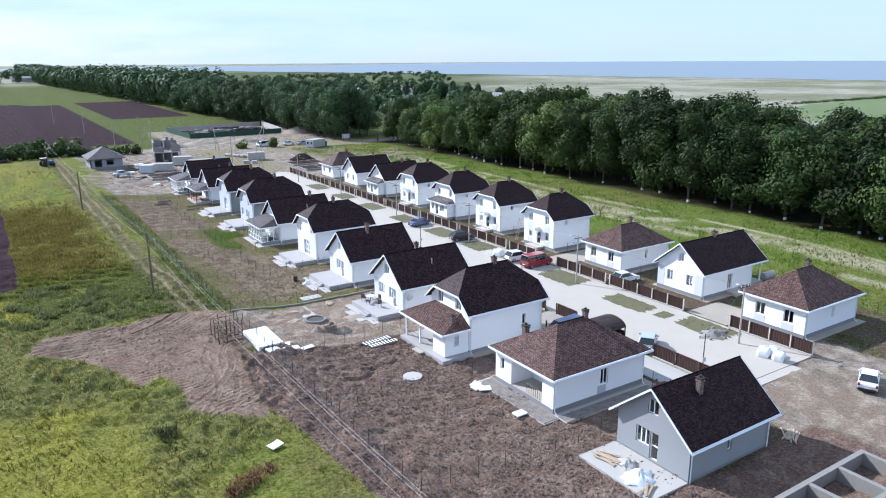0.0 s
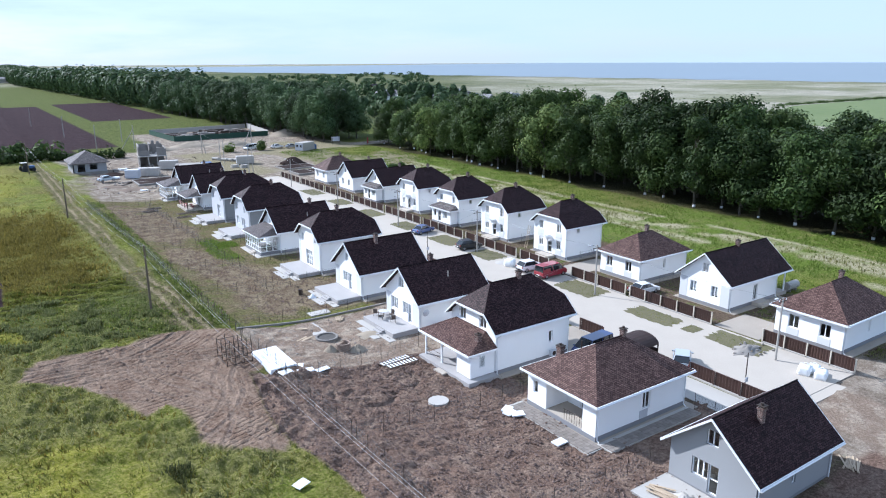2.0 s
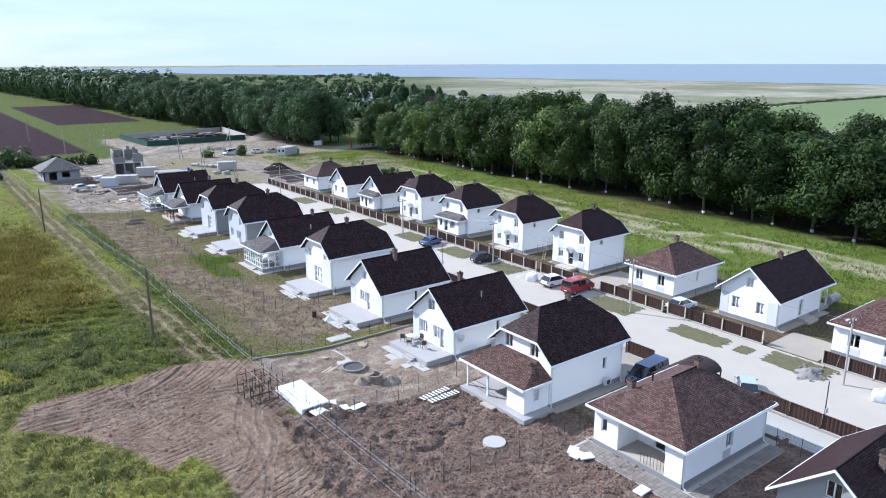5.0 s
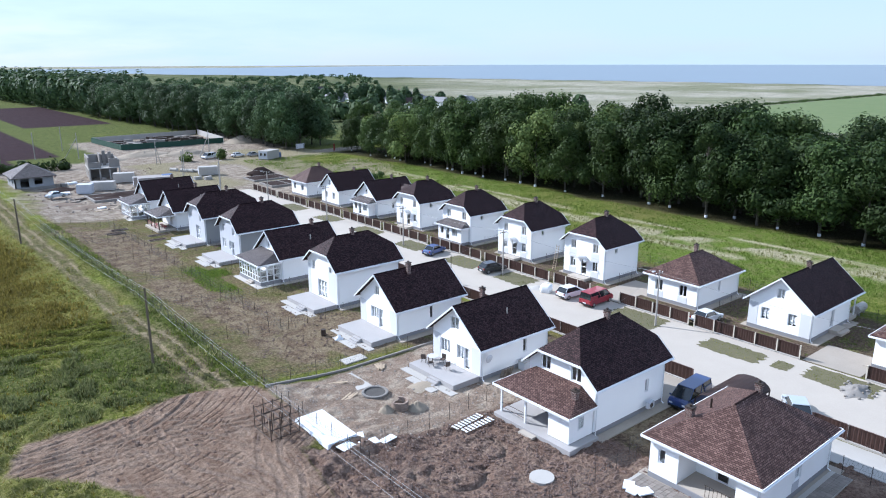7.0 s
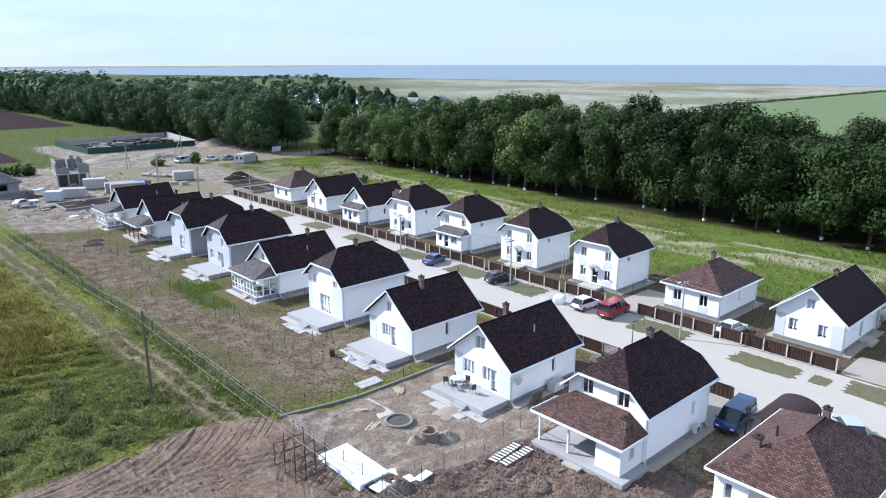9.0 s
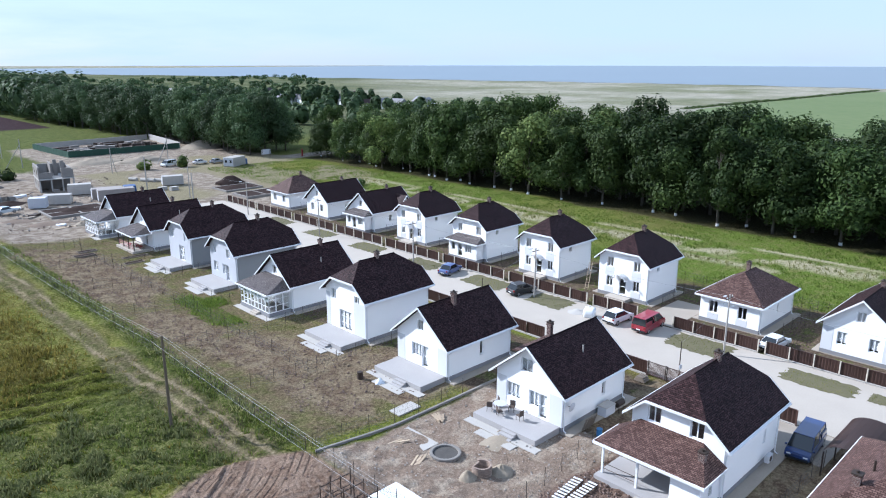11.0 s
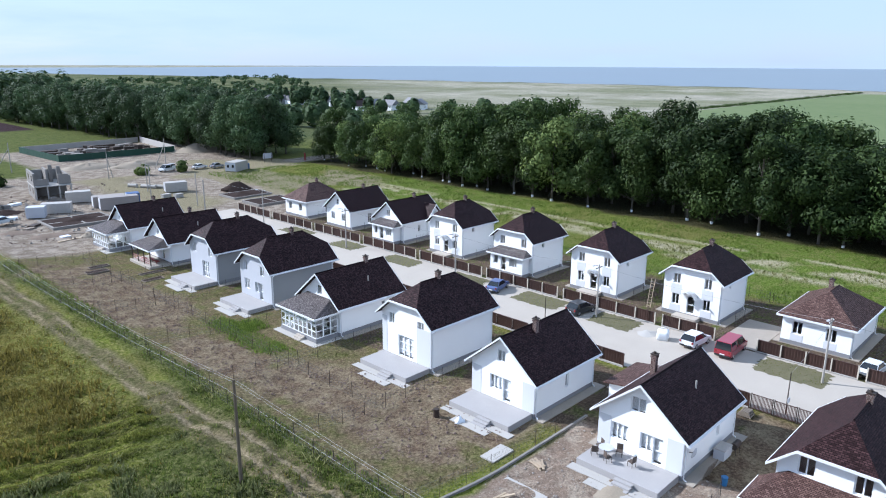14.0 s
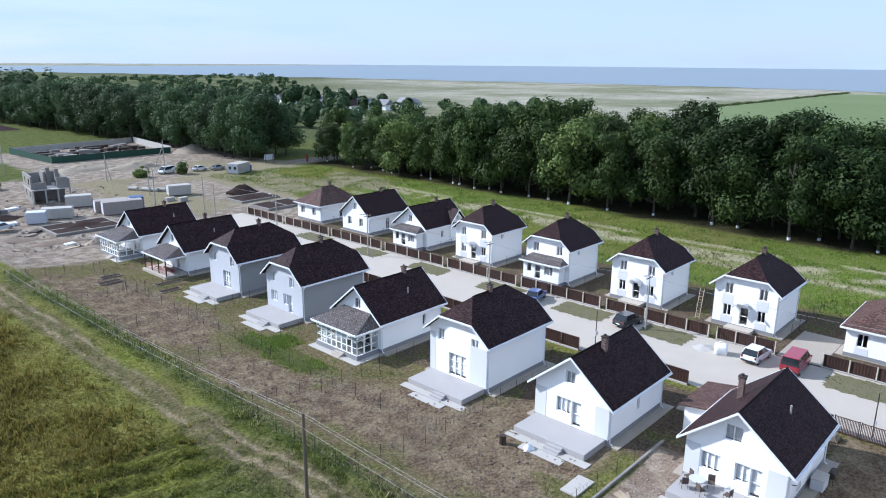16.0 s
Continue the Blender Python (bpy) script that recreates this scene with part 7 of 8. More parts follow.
tagged(part("manhole_cover", bar(bmesh.new(), (32.0, 55.3, ZG - 0.1), (32.0, 55.3, ZG + 0.16), 0.95, 24), CONCRETE, None), "round pale concrete well cover in the soil", "cover")
tagged(part("white_sheet", boxes((-0.55, -0.4, 0, 0.55, 0.4, 0.06), bevel=0.01), FOAM, None, m=pose(15.7, 48.7, 0.8, 4, -3, 20)), "white sheet lying in the grass", "sheet")

# porch slabs and debris by the nearest houses
sl = tagged(part("concrete_pad", boxes((35.6, 28.6, ZG - 0.4, 39.62, 35.8, ZG + 0.14), bevel=0.02), CONCRETE, None), "pale concrete pad before the grey house", "pad")
heap("rubble_mound", (37.0, 31.0, ZG + 0.12), 1.4, 1.2, 0.7, FOAM, "heap of white torn packing and rubble", "rubble", 17, 0.45)
heap("rubble_mound", (37.8, 32.8, ZG + 0.12), 1.0, 0.9, 0.45, CONCRETE, "heap of grey rubble and cement bags", "rubble", 18, 0.5)
boards((37.0, 34.2, ZG + 0.2), 100, 9, "pile of scrap boards on the pad", 1.9)
boards((36.4, 29.6, ZG + 0.2), 20, 5, "scrap boards on the pad", 1.6)
PV_MESH = mesh_of("paver", boxes((-0.19, -0.19, 0, 0.19, 0.19, 0.05), bevel=0.008), mat("paver_tile", (0.25, 0.218, 0.19), (0.15, 0.13, 0.112), 0.9, scale=2, fine=14, bump=0.2, island=0.16))
pv = thing("paver_path", (36.7, 41.0, ZG + 0.05), "grey paver path round the bungalow", "path")
part("bed", boxes((-0.1, 0, -0.3, 1.55, 10.0, 0.03)), CONCRETE, pv)
for i in range(4):
    for j in range(24):
        part("paver", PV_MESH, None, pv, m=pose(0.12 + i * 0.4, 0.3 + j * 0.4, 0.032))
pv = thing("paver_path", (38.3, 40.2, ZG + 0.05), "grey paver path along the bungalow wall", "path")
part("bed", boxes((0, -0.1, -0.3, 11.4, 1.5, 0.045)), CONCRETE, pv)
for i in range(28):
    for j in range(3):
        part("paver", PV_MESH, None, pv, m=pose(0.3 + i * 0.4, 0.12 + j * 0.4, 0.048))
for x, y, rz in ((35.9, 49.8, 10), (36.1, 50.4, 30), (36.0, 43.6, 5), (36.3, 49.2, -20)):
    tagged(part("slab", boxes((-0.6, -0.4, 0, 0.6, 0.4, 0.12), bevel=0.01), FOAM, None, m=pose(x, y, ZG + 0.1, 3, 2, rz)), "loose white slab on the soil", "slab", "loose white slabs")
# porch rail of the bungalow
pr = thing("porch_railing", (38.5, 43.6, ZG + 0.56), "thin dark steel porch railing", "railing")
for k in range(8):
    part("baluster", bars(((0, k * 0.3, 0), (0, k * 0.3, 0.9)), r=0.018), STEEL_DARK, pr)
part("handrail", bars(((0, 0, 0.92), (0, 2.2, 0.92)), r=0.025), STEEL_DARK, pr)
# terrace furniture
TFURN = mat("dark_rattan", (0.10, 0.075, 0.06), (0.07, 0.05, 0.04), 0.8, scale=4, fine=30, bump=0.3)
for x, y, rz in ((37.6, 76.9, 40), (38.6, 77.0, 150), (37.5, 75.6, -30), (38.9, 75.4, 200), (38.2, 73.9, 80)):
    c = thing("garden_chair", (x, y, ZG + 0.56), "dark rattan garden chair on the terrace", "chair", "terrace chairs", rz=rz)
    part("seat", boxes((-0.25, -0.25, 0.4, 0.25, 0.25, 0.47), bevel=0.02), TFURN, c)
    part("backrest", boxes((-0.27, -0.25, 0.47, -0.21, 0.25, 0.95), bevel=0.02), TFURN, c)
    for sx in (-0.22, 0.22):
        for sy in (-0.22, 0.22):
            part("leg", bars(((sx, sy, 0), (sx, sy, 0.4)), r=0.02), TFURN, c)
tb = thing("garden_table", (38.2, 76.2, ZG + 0.56), "round pale garden table on the terrace", "table")
part("tabletop", bar(bmesh.new(), (0, 0, 0.7), (0, 0, 0.74), 0.6, 20), PANEL, tb)
part("stem", bars(((0, 0, 0), (0, 0, 0.7)), r=0.05), STEEL_DARK, tb)
# grill, tank and stores in the side yard
DRUM_BLUE = mat("blue_plastic", (0.03, 0.16, 0.36), (0.025, 0.13, 0.30), 0.4, bump=0.0)
gr = thing("grill", (46.6, 69.2, ZG + 0.06), "dark steel barrel grill in the yard", "grill")
part("barrel", bars(((-0.5, 0, 0.8), (0.5, 0, 0.8)), r=0.28, sides=14), STEEL_DARK, gr)
for sx in (-0.4, 0.4):
    for sy in (-0.2, 0.2):
        part("leg", bars(((sx, sy, 0), (sx, sy * 0.6, 0.65)), r=0.025), STEEL_DARK, gr)
bx = thing("storage_box", (44.6, 69.3, ZG + 0.09), "grey storage box beside the wall", "box")
part("body", boxes((0, 0, 0, 1.5, 0.9, 0.85), bevel=0.02), PANEL, bx)
part("lid", boxes((-0.04, -0.04, 0.854, 1.54, 0.94, 0.93), bevel=0.02), CABIN_WHITE, bx)
bl = thing("barrel", (34.0, 91.0, ZG), "dark rusty barrel in the garden", "barrel")
part("drum", bars(((0, 0, 0), (0, 0, 0.8)), r=0.28, sides=14), STEEL_DARK, bl)
heap("white_bag", (34.8, 88.9, ZG), 0.6, 0.5, 0.55, FOAM, "crumpled white sack by the terrace", "sack", 22, 0.35)
dr = thing("plastic_drum", (41.6, 68.0, ZG + 0.05), "small bright blue plastic drum in the yard", "drum")
part("drum", bars(((0, 0, 0), (0, 0, 0.62)), r=0.24, sides=14), DRUM_BLUE, dr)
part("lid", bars(((0, 0, 0.62), (0, 0, 0.68)), r=0.26, sides=14), DRUM_BLUE, dr)
wd = thing("firewood_stack", (53.2, 70.6, ZG + 0.08), "small dark stack of firewood in the yard", "firewood")
for j in range(3):
    for k in range(6 - j):
        part("log", bars(((0, k * 0.2 + j * 0.1, 0.1 + j * 0.18), (1.0, k * 0.2 + j * 0.1, 0.1 + j * 0.18)), r=0.095, sides=8), WOOD_GREY, wd)
lp = thing("heat_pump", (46.5, 56.25, ZG + 0.6), "dark outdoor air unit on the house wall", "air unit")
part("casing", boxes((0, -0.35, 0, 0.85, 0.0, 0.6), bevel=0.02), PANEL, lp)
part("fan", bars(((0.4, -0.36, 0.3), (0.4, -0.345, 0.3)), r=0.24, sides=18), STEEL_DARK, lp)

# street side clutter
for x, y, s in ((64.9, 39.3, 1.0), (65.2, 37.8, 0.95), (65.9, 38.9, 0.9), (65.3, 85.2, 1.15)):
    bg = thing("bulk_bag", (x, y, ZG), "white bulk bag of sand by the street", "bulk bag", "bulk bags", rz=20 * s)
    bm = boxes((-0.5, -0.5, 0, 0.5, 0.5, 0.95))
    bmesh.ops.subdivide_edges(bm, edges=bm.edges[:], cuts=3, use_grid_fill=True)
    for v in bm.verts:
        v.co.x *= 1 + 0.18 * math.sin(math.pi * min(1, v.co.z)) + random.uniform(-0.04, 0.04)
        v.co.y *= 1 + 0.18 * math.sin(math.pi * min(1, v.co.z)) + random.uniform(-0.04, 0.04)
        v.co.z += random.uniform(-0.04, 0.06) if v.co.z > 0.5 else 0
        v.co *= s
    for f in bm.faces:
        f.smooth = True
    part("sack", bm, FOAM, bg)
    for sx in (-0.4, 0.4):
        part("loop", bars(((sx * s, -0.4 * s, 0.95 * s), (sx * s, 0, 1.15 * s)), ((sx * s, 0, 1.15 * s), (sx * s, 0.4 * s, 0.95 * s)), r=0.03), FOAM, bg)

heap("sand_mound", (65.6, 87.2, ZR), 1.6, 1.3, 0.25, CONCRETE, "spread grey gravel beside the sack", "gravel heap", 24)
heap("rubble_mound", (65.6, 46.0, ZG), 2.2, 1.4, 0.6, BLOCK, "heap of grey rubble and broken stones", "rubble", 25, 0.4)
rk = mesh_of("stone", boxes((-0.16, -0.12, -0.05, 0.16, 0.12, 0.14), bevel=0.05), BLOCK)
rnd = random.Random(5)
for k in range(26):
    tagged(part("stone", rk, None, None, m=pose(65.6 + rnd.gauss(0, 1.3), 46 + rnd.gauss(0, 0.8), ZG + 0.12, rnd.uniform(0, 40), rnd.uniform(0, 40), rnd.uniform(0, 180))), "broken grey stone on the rubble heap", "stone", "rubble stones")
tk = thing("gas_tank", (88.8, 54.6, ZG), "white horizontal gas tank behind the house", "tank")
part("shell", bars(((-1.2, 0, 0.75), (1.2, 0, 0.75)), r=0.55, sides=18), CABIN_WHITE, tk)
for x in (-0.7, 0.7):
    part("saddle", boxes((x - 0.1, -0.4, 0, x + 0.1, 0.4, 0.3)), BLOCK, tk)
ld = thing("ladder", (74.9, 91.4, ZG), "pale timber ladder leaning on the house", "ladder")
for y in (0, 0.5):
    part("stile", bars(((-0.9, y, 0.1), (-0.12, y, 3.8)), r=0.035), WOOD_NEW, ld)
for k in range(10):
    f = (k + 0.7) / 10.5
    part("rung", bars(((-0.9 + 0.78 * f, 0, 0.1 + 3.7 * f), (-0.9 + 0.78 * f, 0.5, 0.1 + 3.7 * f)), r=0.02), WOOD_NEW, ld)


# ---- grass, weeds, clods: real geometry over the ground ----
def sample(name, x, y):
    i = np.clip(np.searchsorted(GX, x), 0, len(GX) - 1)
    j = np.clip(np.searchsorted(GY, y), 0, len(GY) - 1)
    return ZONES[name][j, i]


PAVED = [(69.0, 46.6, 75.8, 53.0), (69.0, 76.0, 79.4, 80.9), (54.8, 30, 69.3, 190)]
PAVED += [(33.9, y - 1.3, 50.3, y + 8.4) for y in (42, 56.6, 70.5, 84.4, 97.8, 112.1, 126, 139.9, 154, 168.4)]
PAVED += [(71.6, y - 1.3, 84.5, y + 8.4) for y in (39.6, 54.2, 68.1, 82.6, 96.6, 110.7, 124.6, 138.6, 152.9, 166.8)]


def blade_mat(name, a, b):
    return leaf_mat(name, a, b, 0.45)


def tufts(name, n, box, size, material, label, seed, keep=None, blades=3):
    """Many small tufts, three leaning blades each."""
    rnd = np.random.RandomState(seed)
    x, y = rnd.uniform(box[0], box[1], n), rnd.uniform(box[2], box[3], n)
    ok = (sample("plough", x, y) < 0.4) & (sample("shaded_litter", x, y) < 0.6) & (sample("mud", x, y) < 0.3) & (sample("soil", x, y) < 0.3) & (sample("yard", x, y) < 0.3) & (sample("site", x, y) < 0.3)
    if keep is not None:
        ok &= keep(x, y, rnd)
    for x0, y0, x1, y1 in PAVED:
        ok &= ~((x > x0) & (x < x1) & (y > y0) & (y < y1))
    x, y = x[ok], y[ok]
    z = sample("z", x, y)
    k = len(x)
    clump = value_noise(x, y, 3.0, seed + 50)
    out = []
    for b in range(blades):
        a = rnd.uniform(0, math.tau, k)
        h = size * rnd.uniform(0.45, 1.0, k) * (0.5 + clump)
        w = h * rnd.uniform(0.10, 0.22, k)
        lean = h * rnd.uniform(0.2, 0.9, k)
        base = np.stack([x + rnd.normal(0, size * .3, k), y + rnd.normal(0, size * .3, k), z - 0.05], 1)
        side = np.stack([np.cos(a) * w, np.sin(a) * w, np.zeros(k)], 1)
        tip = base + np.stack([-np.sin(a) * lean, np.cos(a) * lean, h], 1)
        out.append(np.stack([base - side, base + side, tip + side * 0.35, tip - side * 0.35], 1).reshape(-1, 3))
    V = np.concatenate(out)
    me = bpy.data.meshes.new(name)
    me.from_pydata(V.tolist(), [], np.arange(len(V)).reshape(-1, 4).tolist())
    me.materials.append(material)
    tagged(new(name, me), label, "grass", kind="stuff")


GRASS_A = blade_mat("field_grass", (0.076, 0.094, 0.014), (0.192, 0.192, 0.041))
GRASS_GOLD = blade_mat("dry_grass", (0.10, 0.088, 0.014), (0.25, 0.20, 0.042))
GRASS_TALL = blade_mat("reddish_seed_grass", (0.100, 0.090, 0.018), (0.245, 0.200, 0.050))
GRASS_LUSH = blade_mat("lush_grass", (0.050, 0.076, 0.013), (0.140, 0.162, 0.036))
GRASS_WEED = blade_mat("dark_weeds", (0.072, 0.088, 0.028), (0.175, 0.180, 0.075))
GRASS_OLIVE = blade_mat("olive_weeds", (0.085, 0.095, 0.026), (0.21, 0.20, 0.075))
GRASS_STRIP = blade_mat("strip_grass", (0.085, 0.140, 0.018), (0.205, 0.265, 0.052))
GRASS_PALE = blade_mat("pale_weeds", (0.14, 0.15, 0.045), (0.33, 0.315, 0.13))
fade = lambda x, y, r: (x + 60 > 30 * r.rand(len(x))) & (y + 40 > 50 * r.rand(len(x)))
tufts("grass", 62000, (-60, 21.5, -40, 200), 0.27, GRASS_A, "rough green grass of the open field", 61, lambda x, y, r: fade(x, y, r) & (sample("bare", x, y) < 0.4) & (sample("dark", x, y) < 0.4 + 0.4 * r.rand(len(x))) & ((y < 100) | (r.rand(len(x)) < 0.08)))
tufts("dry_grass", 60000, (-60, 20, -40, 220), 0.34, GRASS_GOLD, "yellowish dry grass of the open field", 62, lambda x, y, r: fade(x, y, r) & (sample("gold", x, y) + 0.15 > r.rand(len(x))) & ((y < 97) | (r.rand(len(x)) < 0.45)) & (sample("bare", x, y) < 0.4))
tufts("dry_grass", 34000, (-14, 16.4, 106, 172), 0.46, GRASS_TALL, "tall reddish dry grass gone to seed in the field", 76, lambda x, y, r: (sample("bare", x, y) < 0.3) & (smooth(105, 116, y + 6 * value_noise(x, y, 6.0, 81) - 3) * (1 - smooth(148, 172, y)) * (1 - smooth(9.0, 16.4, x)) > r.rand(len(x))))
tufts("grass", 14000, (-10, 17.4, 100, 111), 0.22, GRASS_A, "freshly mown bright green grass in rows", 79, lambda x, y, r: (np.sin((y * 0.92 + x * 0.38) * math.tau / 2.4) > -0.3) & (sample("lane_side", x, y) < 0.4))
tufts("grass", 5000, (-16, 20.5, 82, 140), 0.24, GRASS_A, "greener grass of the field", 77, lambda x, y, r: (sample("bare", x, y) < 0.3) & (value_noise(x * 0.6, y * 1.6, 4.0, 93) > 0.25 + r.rand(len(x)) * 0.6))
tufts("weeds", 9000, (-5, 21, 26, 112), 0.36, GRASS_PALE, "pale grey-green weeds in the field", 63, lambda x, y, r: sample("wild", x, y) > r.rand(len(x)) + 0.2)
tufts("lush_grass", 5000, (0, 21.5, 80, 110), 0.34, GRASS_LUSH, "lush dark green grass beside the pole", 64, lambda x, y, r: (sample("dark", x, y) * value_noise(x, y, 3.0, 97) * 1.3 > r.rand(len(x))) & (sample("bare", x, y) < 0.3))
tufts("lush_grass", 7000, (19.5, 23.6, 28, 170), 0.32, GRASS_LUSH, "lush weeds along the garden fence", 65, lambda x, y, r: (np.abs(x - 21.6) < 1.3) & ((y > 82) | (r.rand(len(x)) < 0.06)))
tufts("weeds", 16000, (-2, 20.5, 84.5, 103), 0.42, GRASS_WEED, "bushy dark green weed clumps in the field", 81, lambda x, y, r: (value_noise(x, y, 1.3, 82) > 0.56 + 0.15 * r.rand(len(x))) & (sample("lane_side", x, y) < 0.5))
tufts("weeds", 9000, (5, 19, 24, 56), 0.4, GRASS_WEED, "bushy grey-green weed clumps in the field", 83, lambda x, y, r: (value_noise(x, y, 1.5, 84) > 0.56 + 0.15 * r.rand(len(x))) & (value_noise(x, y, 14.0, 12) > 0.45))
tufts("garden_weeds", 9000, (22.5, 41, 82, 182), 0.2, GRASS_OLIVE, "green weeds in the back gardens", 66, lambda x, y, r: sample("bare", x, y) < 0.7 * r.rand(len(x)))
tufts("strip_grass", 40000, (88, 123, 10, 236), 0.33, GRASS_STRIP, "bright green grass before the trees", 67, lambda x, y, r: sample("pale", x, y) < 0.25)
tufts("strip_weeds", 12000, (88, 112, 30, 200), 0.4, GRASS_PALE, "pale flowering weeds on the grass strip", 68, lambda x, y, r: sample("pale", x, y) > 0.25 + 0.4 * r.rand(len(x)))
tufts("yard_weeds", 9000, (40, 54, 96, 182), 0.2, GRASS_LUSH, "weeds between the houses", 69)
tufts("yard_weeds", 9000, (69.5, 88, 34, 182), 0.22, GRASS_LUSH, "weeds in the plots by the street", 70)


BRUSH = blade_mat("dry_red_brush", (0.12, 0.06, 0.035), (0.30, 0.17, 0.10))
tufts("dry_brush", 450, (10.4, 14.6, 43.6, 46.6), 0.5, BRUSH, "dry reddish cut brush in the grass", 73, lambda x, y, r: ((x - 12.5) / 2.0) ** 2 + ((y - 45.1 - 0.3 * (x - 12.5)) / 0.8) ** 2 < 1)
tufts("potato_plants", 26000, (27, 38.6, 98, 136), 0.30, GRASS_STRIP, "low green potato plants by the terraces", 74, lambda x, y, r: np.exp(-((x - 33.2) / 2.7) ** 2 - ((y - 120.5) / 8.5) ** 2) * 1.7 * (0.35 + value_noise(x, y, 3.5, 99)) > 0.35 + r.rand(len(x)))
tufts("fence_weeds", 1300, (20.3, 22.4, 84, 165), 0.36, GRASS_PALE, "pale flowering weeds along the garden fence", 75, lambda x, y, r: value_noise(x, y, 2.5, 98) > 0.55 + 0.4 * r.rand(len(x)))


def verge(x0, y0, x1, y1, seed):
    """A worn patch of grass let into the paving."""
    rnd = random.Random(seed)
    bm = bmesh.new()
    cx, cy = (x0 + x1) / 2, (y0 + y1) / 2
    mid = bm.verts.new((cx, cy, ZR + 0.035))
    ring = []
    for k in range(64):
        a = k * math.tau / 64
        c, s = math.cos(a), math.sin(a)
        f = 1.0 / max(abs(c), abs(s)) ** 0.85 * rnd.uniform(0.86, 1.04)
        ring.append(bm.verts.new((cx + c * f * (x1 - x0) / 2, cy + s * f * (y1 - y0) / 2, ZR + 0.005)))
    for k in range(64):
        bm.faces.new((mid, ring[k], ring[(k + 1) % 64]))
    for f in bm.faces:
        f.smooth = True
    tagged(part("grass_verge", bm, VERGE, None), "worn patch of grass let into the street paving", "grass verge", "grass verges")
    rs = np.random.RandomState(seed)
    n = int((x1 - x0) * (y1 - y0) * 16)
    x, y = rs.uniform(x0, x1, n), rs.uniform(y0, y1, n)
    ok = (((x - cx) / (x1 - x0)) ** 2 + ((y - cy) / (y1 - y0)) ** 2) < 0.24
    x, y = x[ok], y[ok]
    a, h = rs.uniform(0, math.tau, len(x)), rs.uniform(0.05, 0.14, len(x))
    base = np.stack([x, y, np.full(len(x), ZR + 0.0)], 1)
    side = np.stack([np.cos(a) * h * .4, np.sin(a) * h * .4, 0 * h], 1)
    tip = base + np.stack([-np.sin(a) * h * .6, np.cos(a) * h * .6, h], 1)
    V = np.stack([base - side, base + side, tip], 1).reshape(-1, 3)
    me = bpy.data.meshes.new("verge_grass")
    me.from_pydata(V.tolist(), [], np.arange(len(V)).reshape(-1, 3).tolist())
    me.materials.append(GRASS_A)
    tagged(new("verge_grass", me), "short rough grass on the street verge", "grass", kind="stuff")


VERGE = mat("verge_turf", (0.165, 0.138, 0.075), (0.070, 0.074, 0.030), 0.95, scale=1.2, fine=7, bump=0.6, dist=0.08)
for k, q in enumerate(((64.6, 44.2, 68.6, 51.2), (64.0, 55.0, 67.6, 62.2), (64.8, 52.3, 67.2, 54.2), (64.0, 67.6, 68.7, 75.0), (64.2, 89.0, 68.6, 95.2), (64.2, 99.6, 68.6, 107.2), (64.4, 113.2, 68.6, 120.4), (64.6, 127.0, 68.6, 134.5), (64.6, 141.0, 68.6, 148.0), (64.6, 155.0, 68.6, 163.0), (56.2, 86.0, 57.6, 92.0))):
    verge(*q, 80 + k)


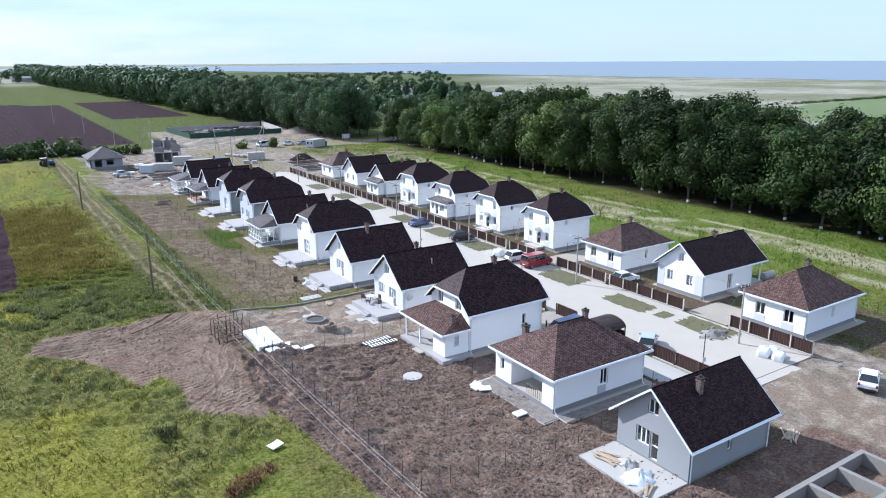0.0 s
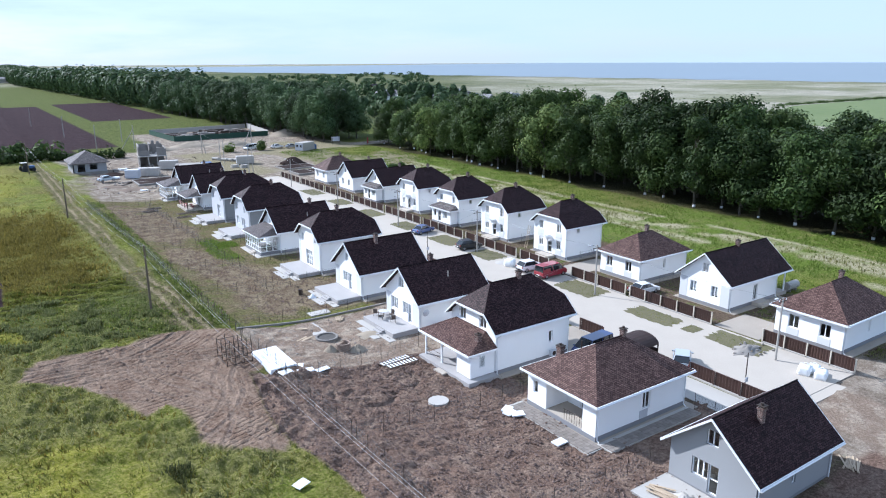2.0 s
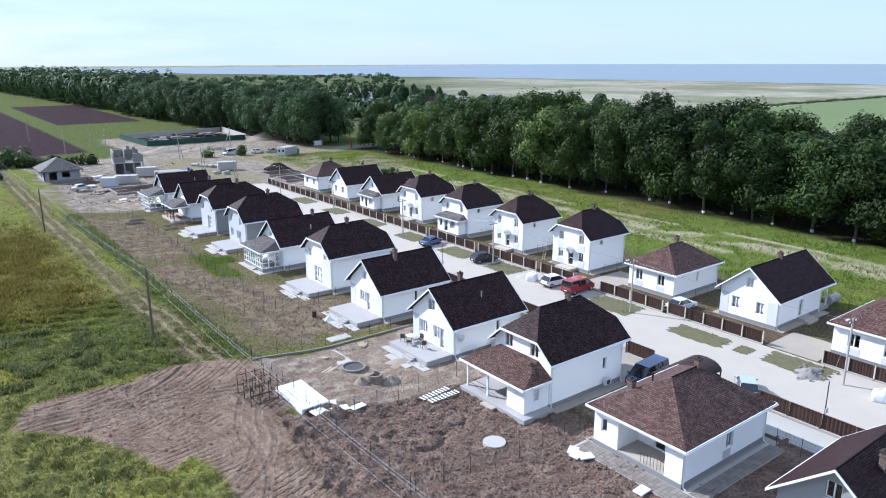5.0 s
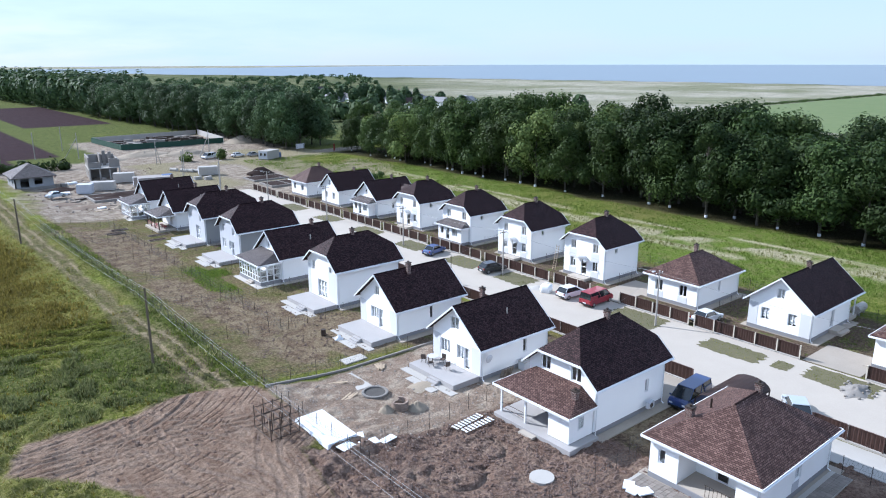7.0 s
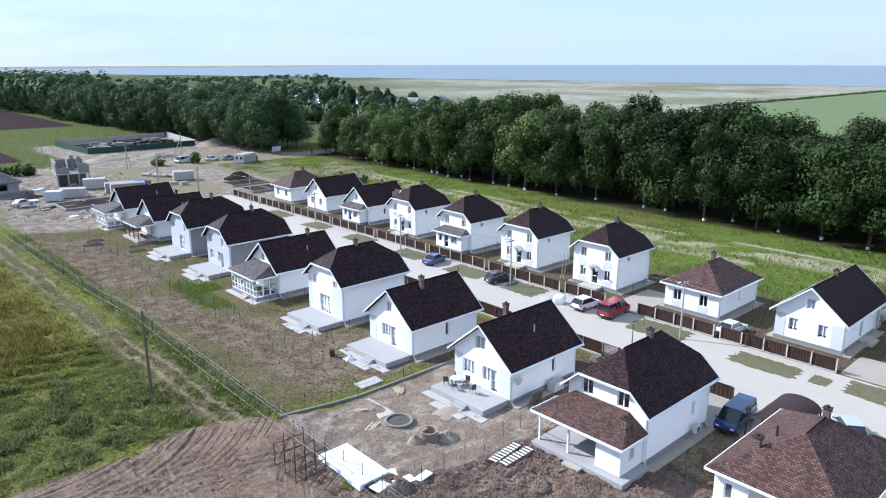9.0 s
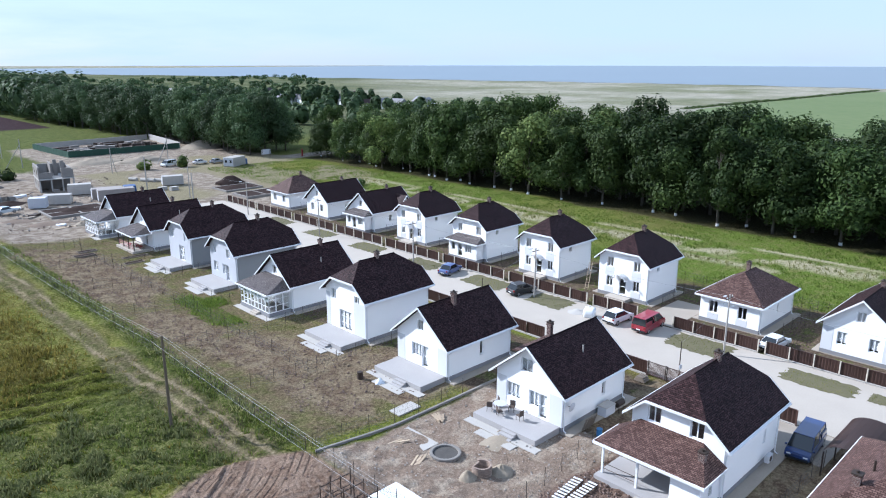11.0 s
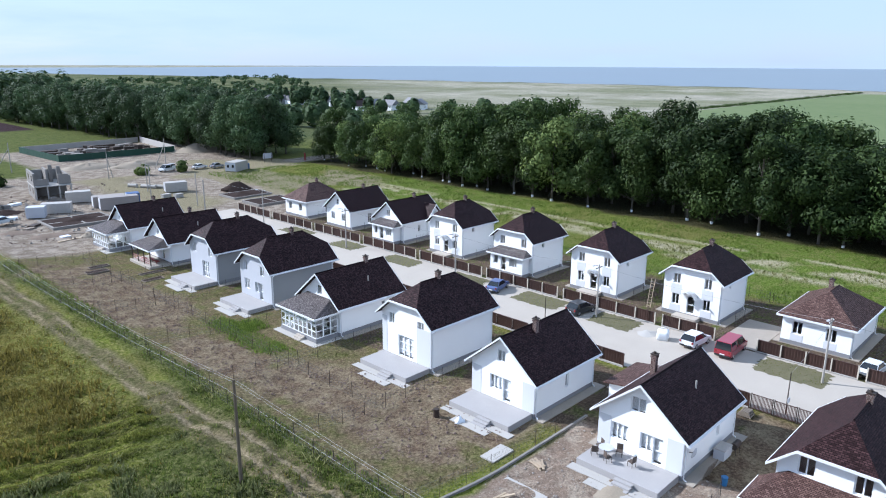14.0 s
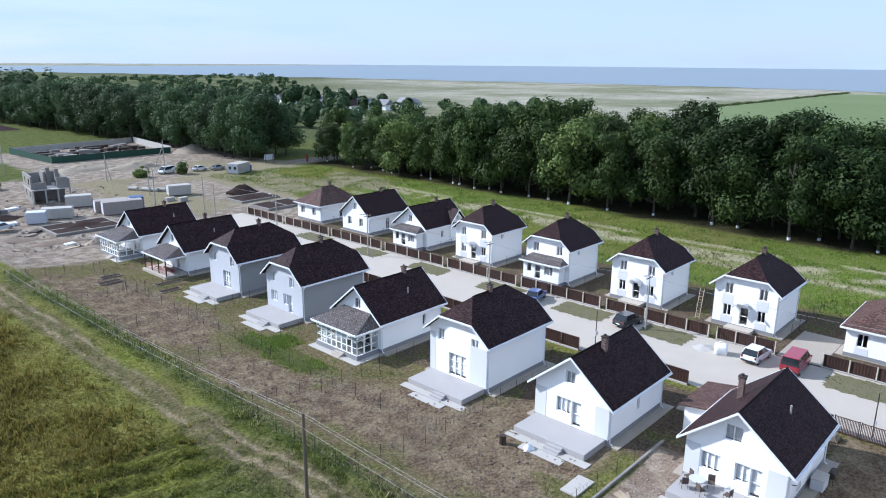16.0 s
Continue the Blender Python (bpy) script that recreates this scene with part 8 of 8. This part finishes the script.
def clods(name, n, box, zone, material, label, seed, lo=0.05, hi=0.2):
    rnd = np.random.RandomState(seed)
    x, y = rnd.uniform(box[0], box[1], n), rnd.uniform(box[2], box[3], n)
    ok = sample(zone, x, y) > 0.5
    x, y = x[ok], y[ok]
    k = len(x)
    r = lo + (hi - lo) * rnd.rand(k) ** 3
    c = np.stack([x, y, sample("z", x, y) + r * 0.3], 1)
    dirs = np.array([(1, 0, 0), (0, 1, 0), (-1, 0, 0), (0, -1, 0), (0, 0, 0.8), (0, 0, -0.8)], float)
    V = c[:, None, :] + dirs[None] * r[:, None, None] * rnd.uniform(0.6, 1.2, (k, 6, 3))
    F = np.array([(0, 1, 4), (1, 2, 4), (2, 3, 4), (3, 0, 4), (1, 0, 5), (2, 1, 5), (3, 2, 5), (0, 3, 5)])
    faces = (np.arange(k)[:, None, None] * 6 + F[None]).reshape(-1, 3)
    me = bpy.data.meshes.new(name)
    me.from_pydata(V.reshape(-1, 3).tolist(), [], faces.tolist())
    me.materials.append(material)
    tagged(new(name, me), label, "clods", kind="stuff")


CLOD = mat("soil_clod", (0.24, 0.17, 0.138), (0.10, 0.066, 0.054), 0.95, scale=0.8, fine=5, bump=0.4)
clods("soil_clods", 24000, (17, 41, 24, 69), "soil", CLOD, "loose brown clods on the tilled soil", 91, 0.05, 0.15)
clods("soil_clods", 2200, (0, 22.5, 26, 86), "mud", CLOD, "loose clods on the rutted mud", 92, 0.04, 0.15)
clods("soil_clods", 9000, (22, 40, 84, 175), "bare", CLOD, "loose brown clods in the back gardens", 95, 0.05, 0.16)
clods("rubble", 1000, (22, 42, 65, 81), "yard", mat("yard_rubble", (0.42, 0.38, 0.33), (0.25, 0.21, 0.18), 0.95, scale=1, fine=6, bump=0.3), "small stones and rubble in the yard", 93, 0.04, 0.14)
clods("rubble", 800, (24, 62, 178, 240), "site", CLOD, "scattered rubble on the building site", 94, 0.06, 0.34)
clods("rubble", 450, (26, 56, 180, 228), "site", BLOCK, "broken pale blocks on the building site", 97, 0.08, 0.42)


# slatted gate before the drive of the house with the furnished terrace
SLAT = mesh_of("slat", boxes((-0.015, 0, 0, 0.015, 0.06, 1.36)), FENCE_BROWN)
sg = thing("slat_gate", (55.3, 65.3, ZG + 0.05), "brown steel gate of upright slats across a drive", "gate")
for k in range(3):
    y0 = k * 2.05
    for z in (0.12, 1.48):
        part("gate_rail", boxes((-0.03, y0, z, 0.03, y0 + 1.98, z + 0.06)), FENCE_BROWN, sg)
    for y in (y0, y0 + 1.9):
        part("gate_post", boxes((-0.05, y, 0, 0.05, y + 0.08, 1.6)), STEEL_DARK, sg)
    for j in range(15):
        part("slat", SLAT, None, sg, m=Matrix.Translation((0, y0 + 0.13 + j * 0.118, 0.13)))
tufts("roadside_weeds", 2200, (69.4, 78, 30, 46), 0.3, GRASS_OLIVE, "pale weeds on the sandy roadside", 78, lambda x, y, r: value_noise(x, y, 2.2, 95) > 0.45 + 0.3 * r.rand(len(x)))
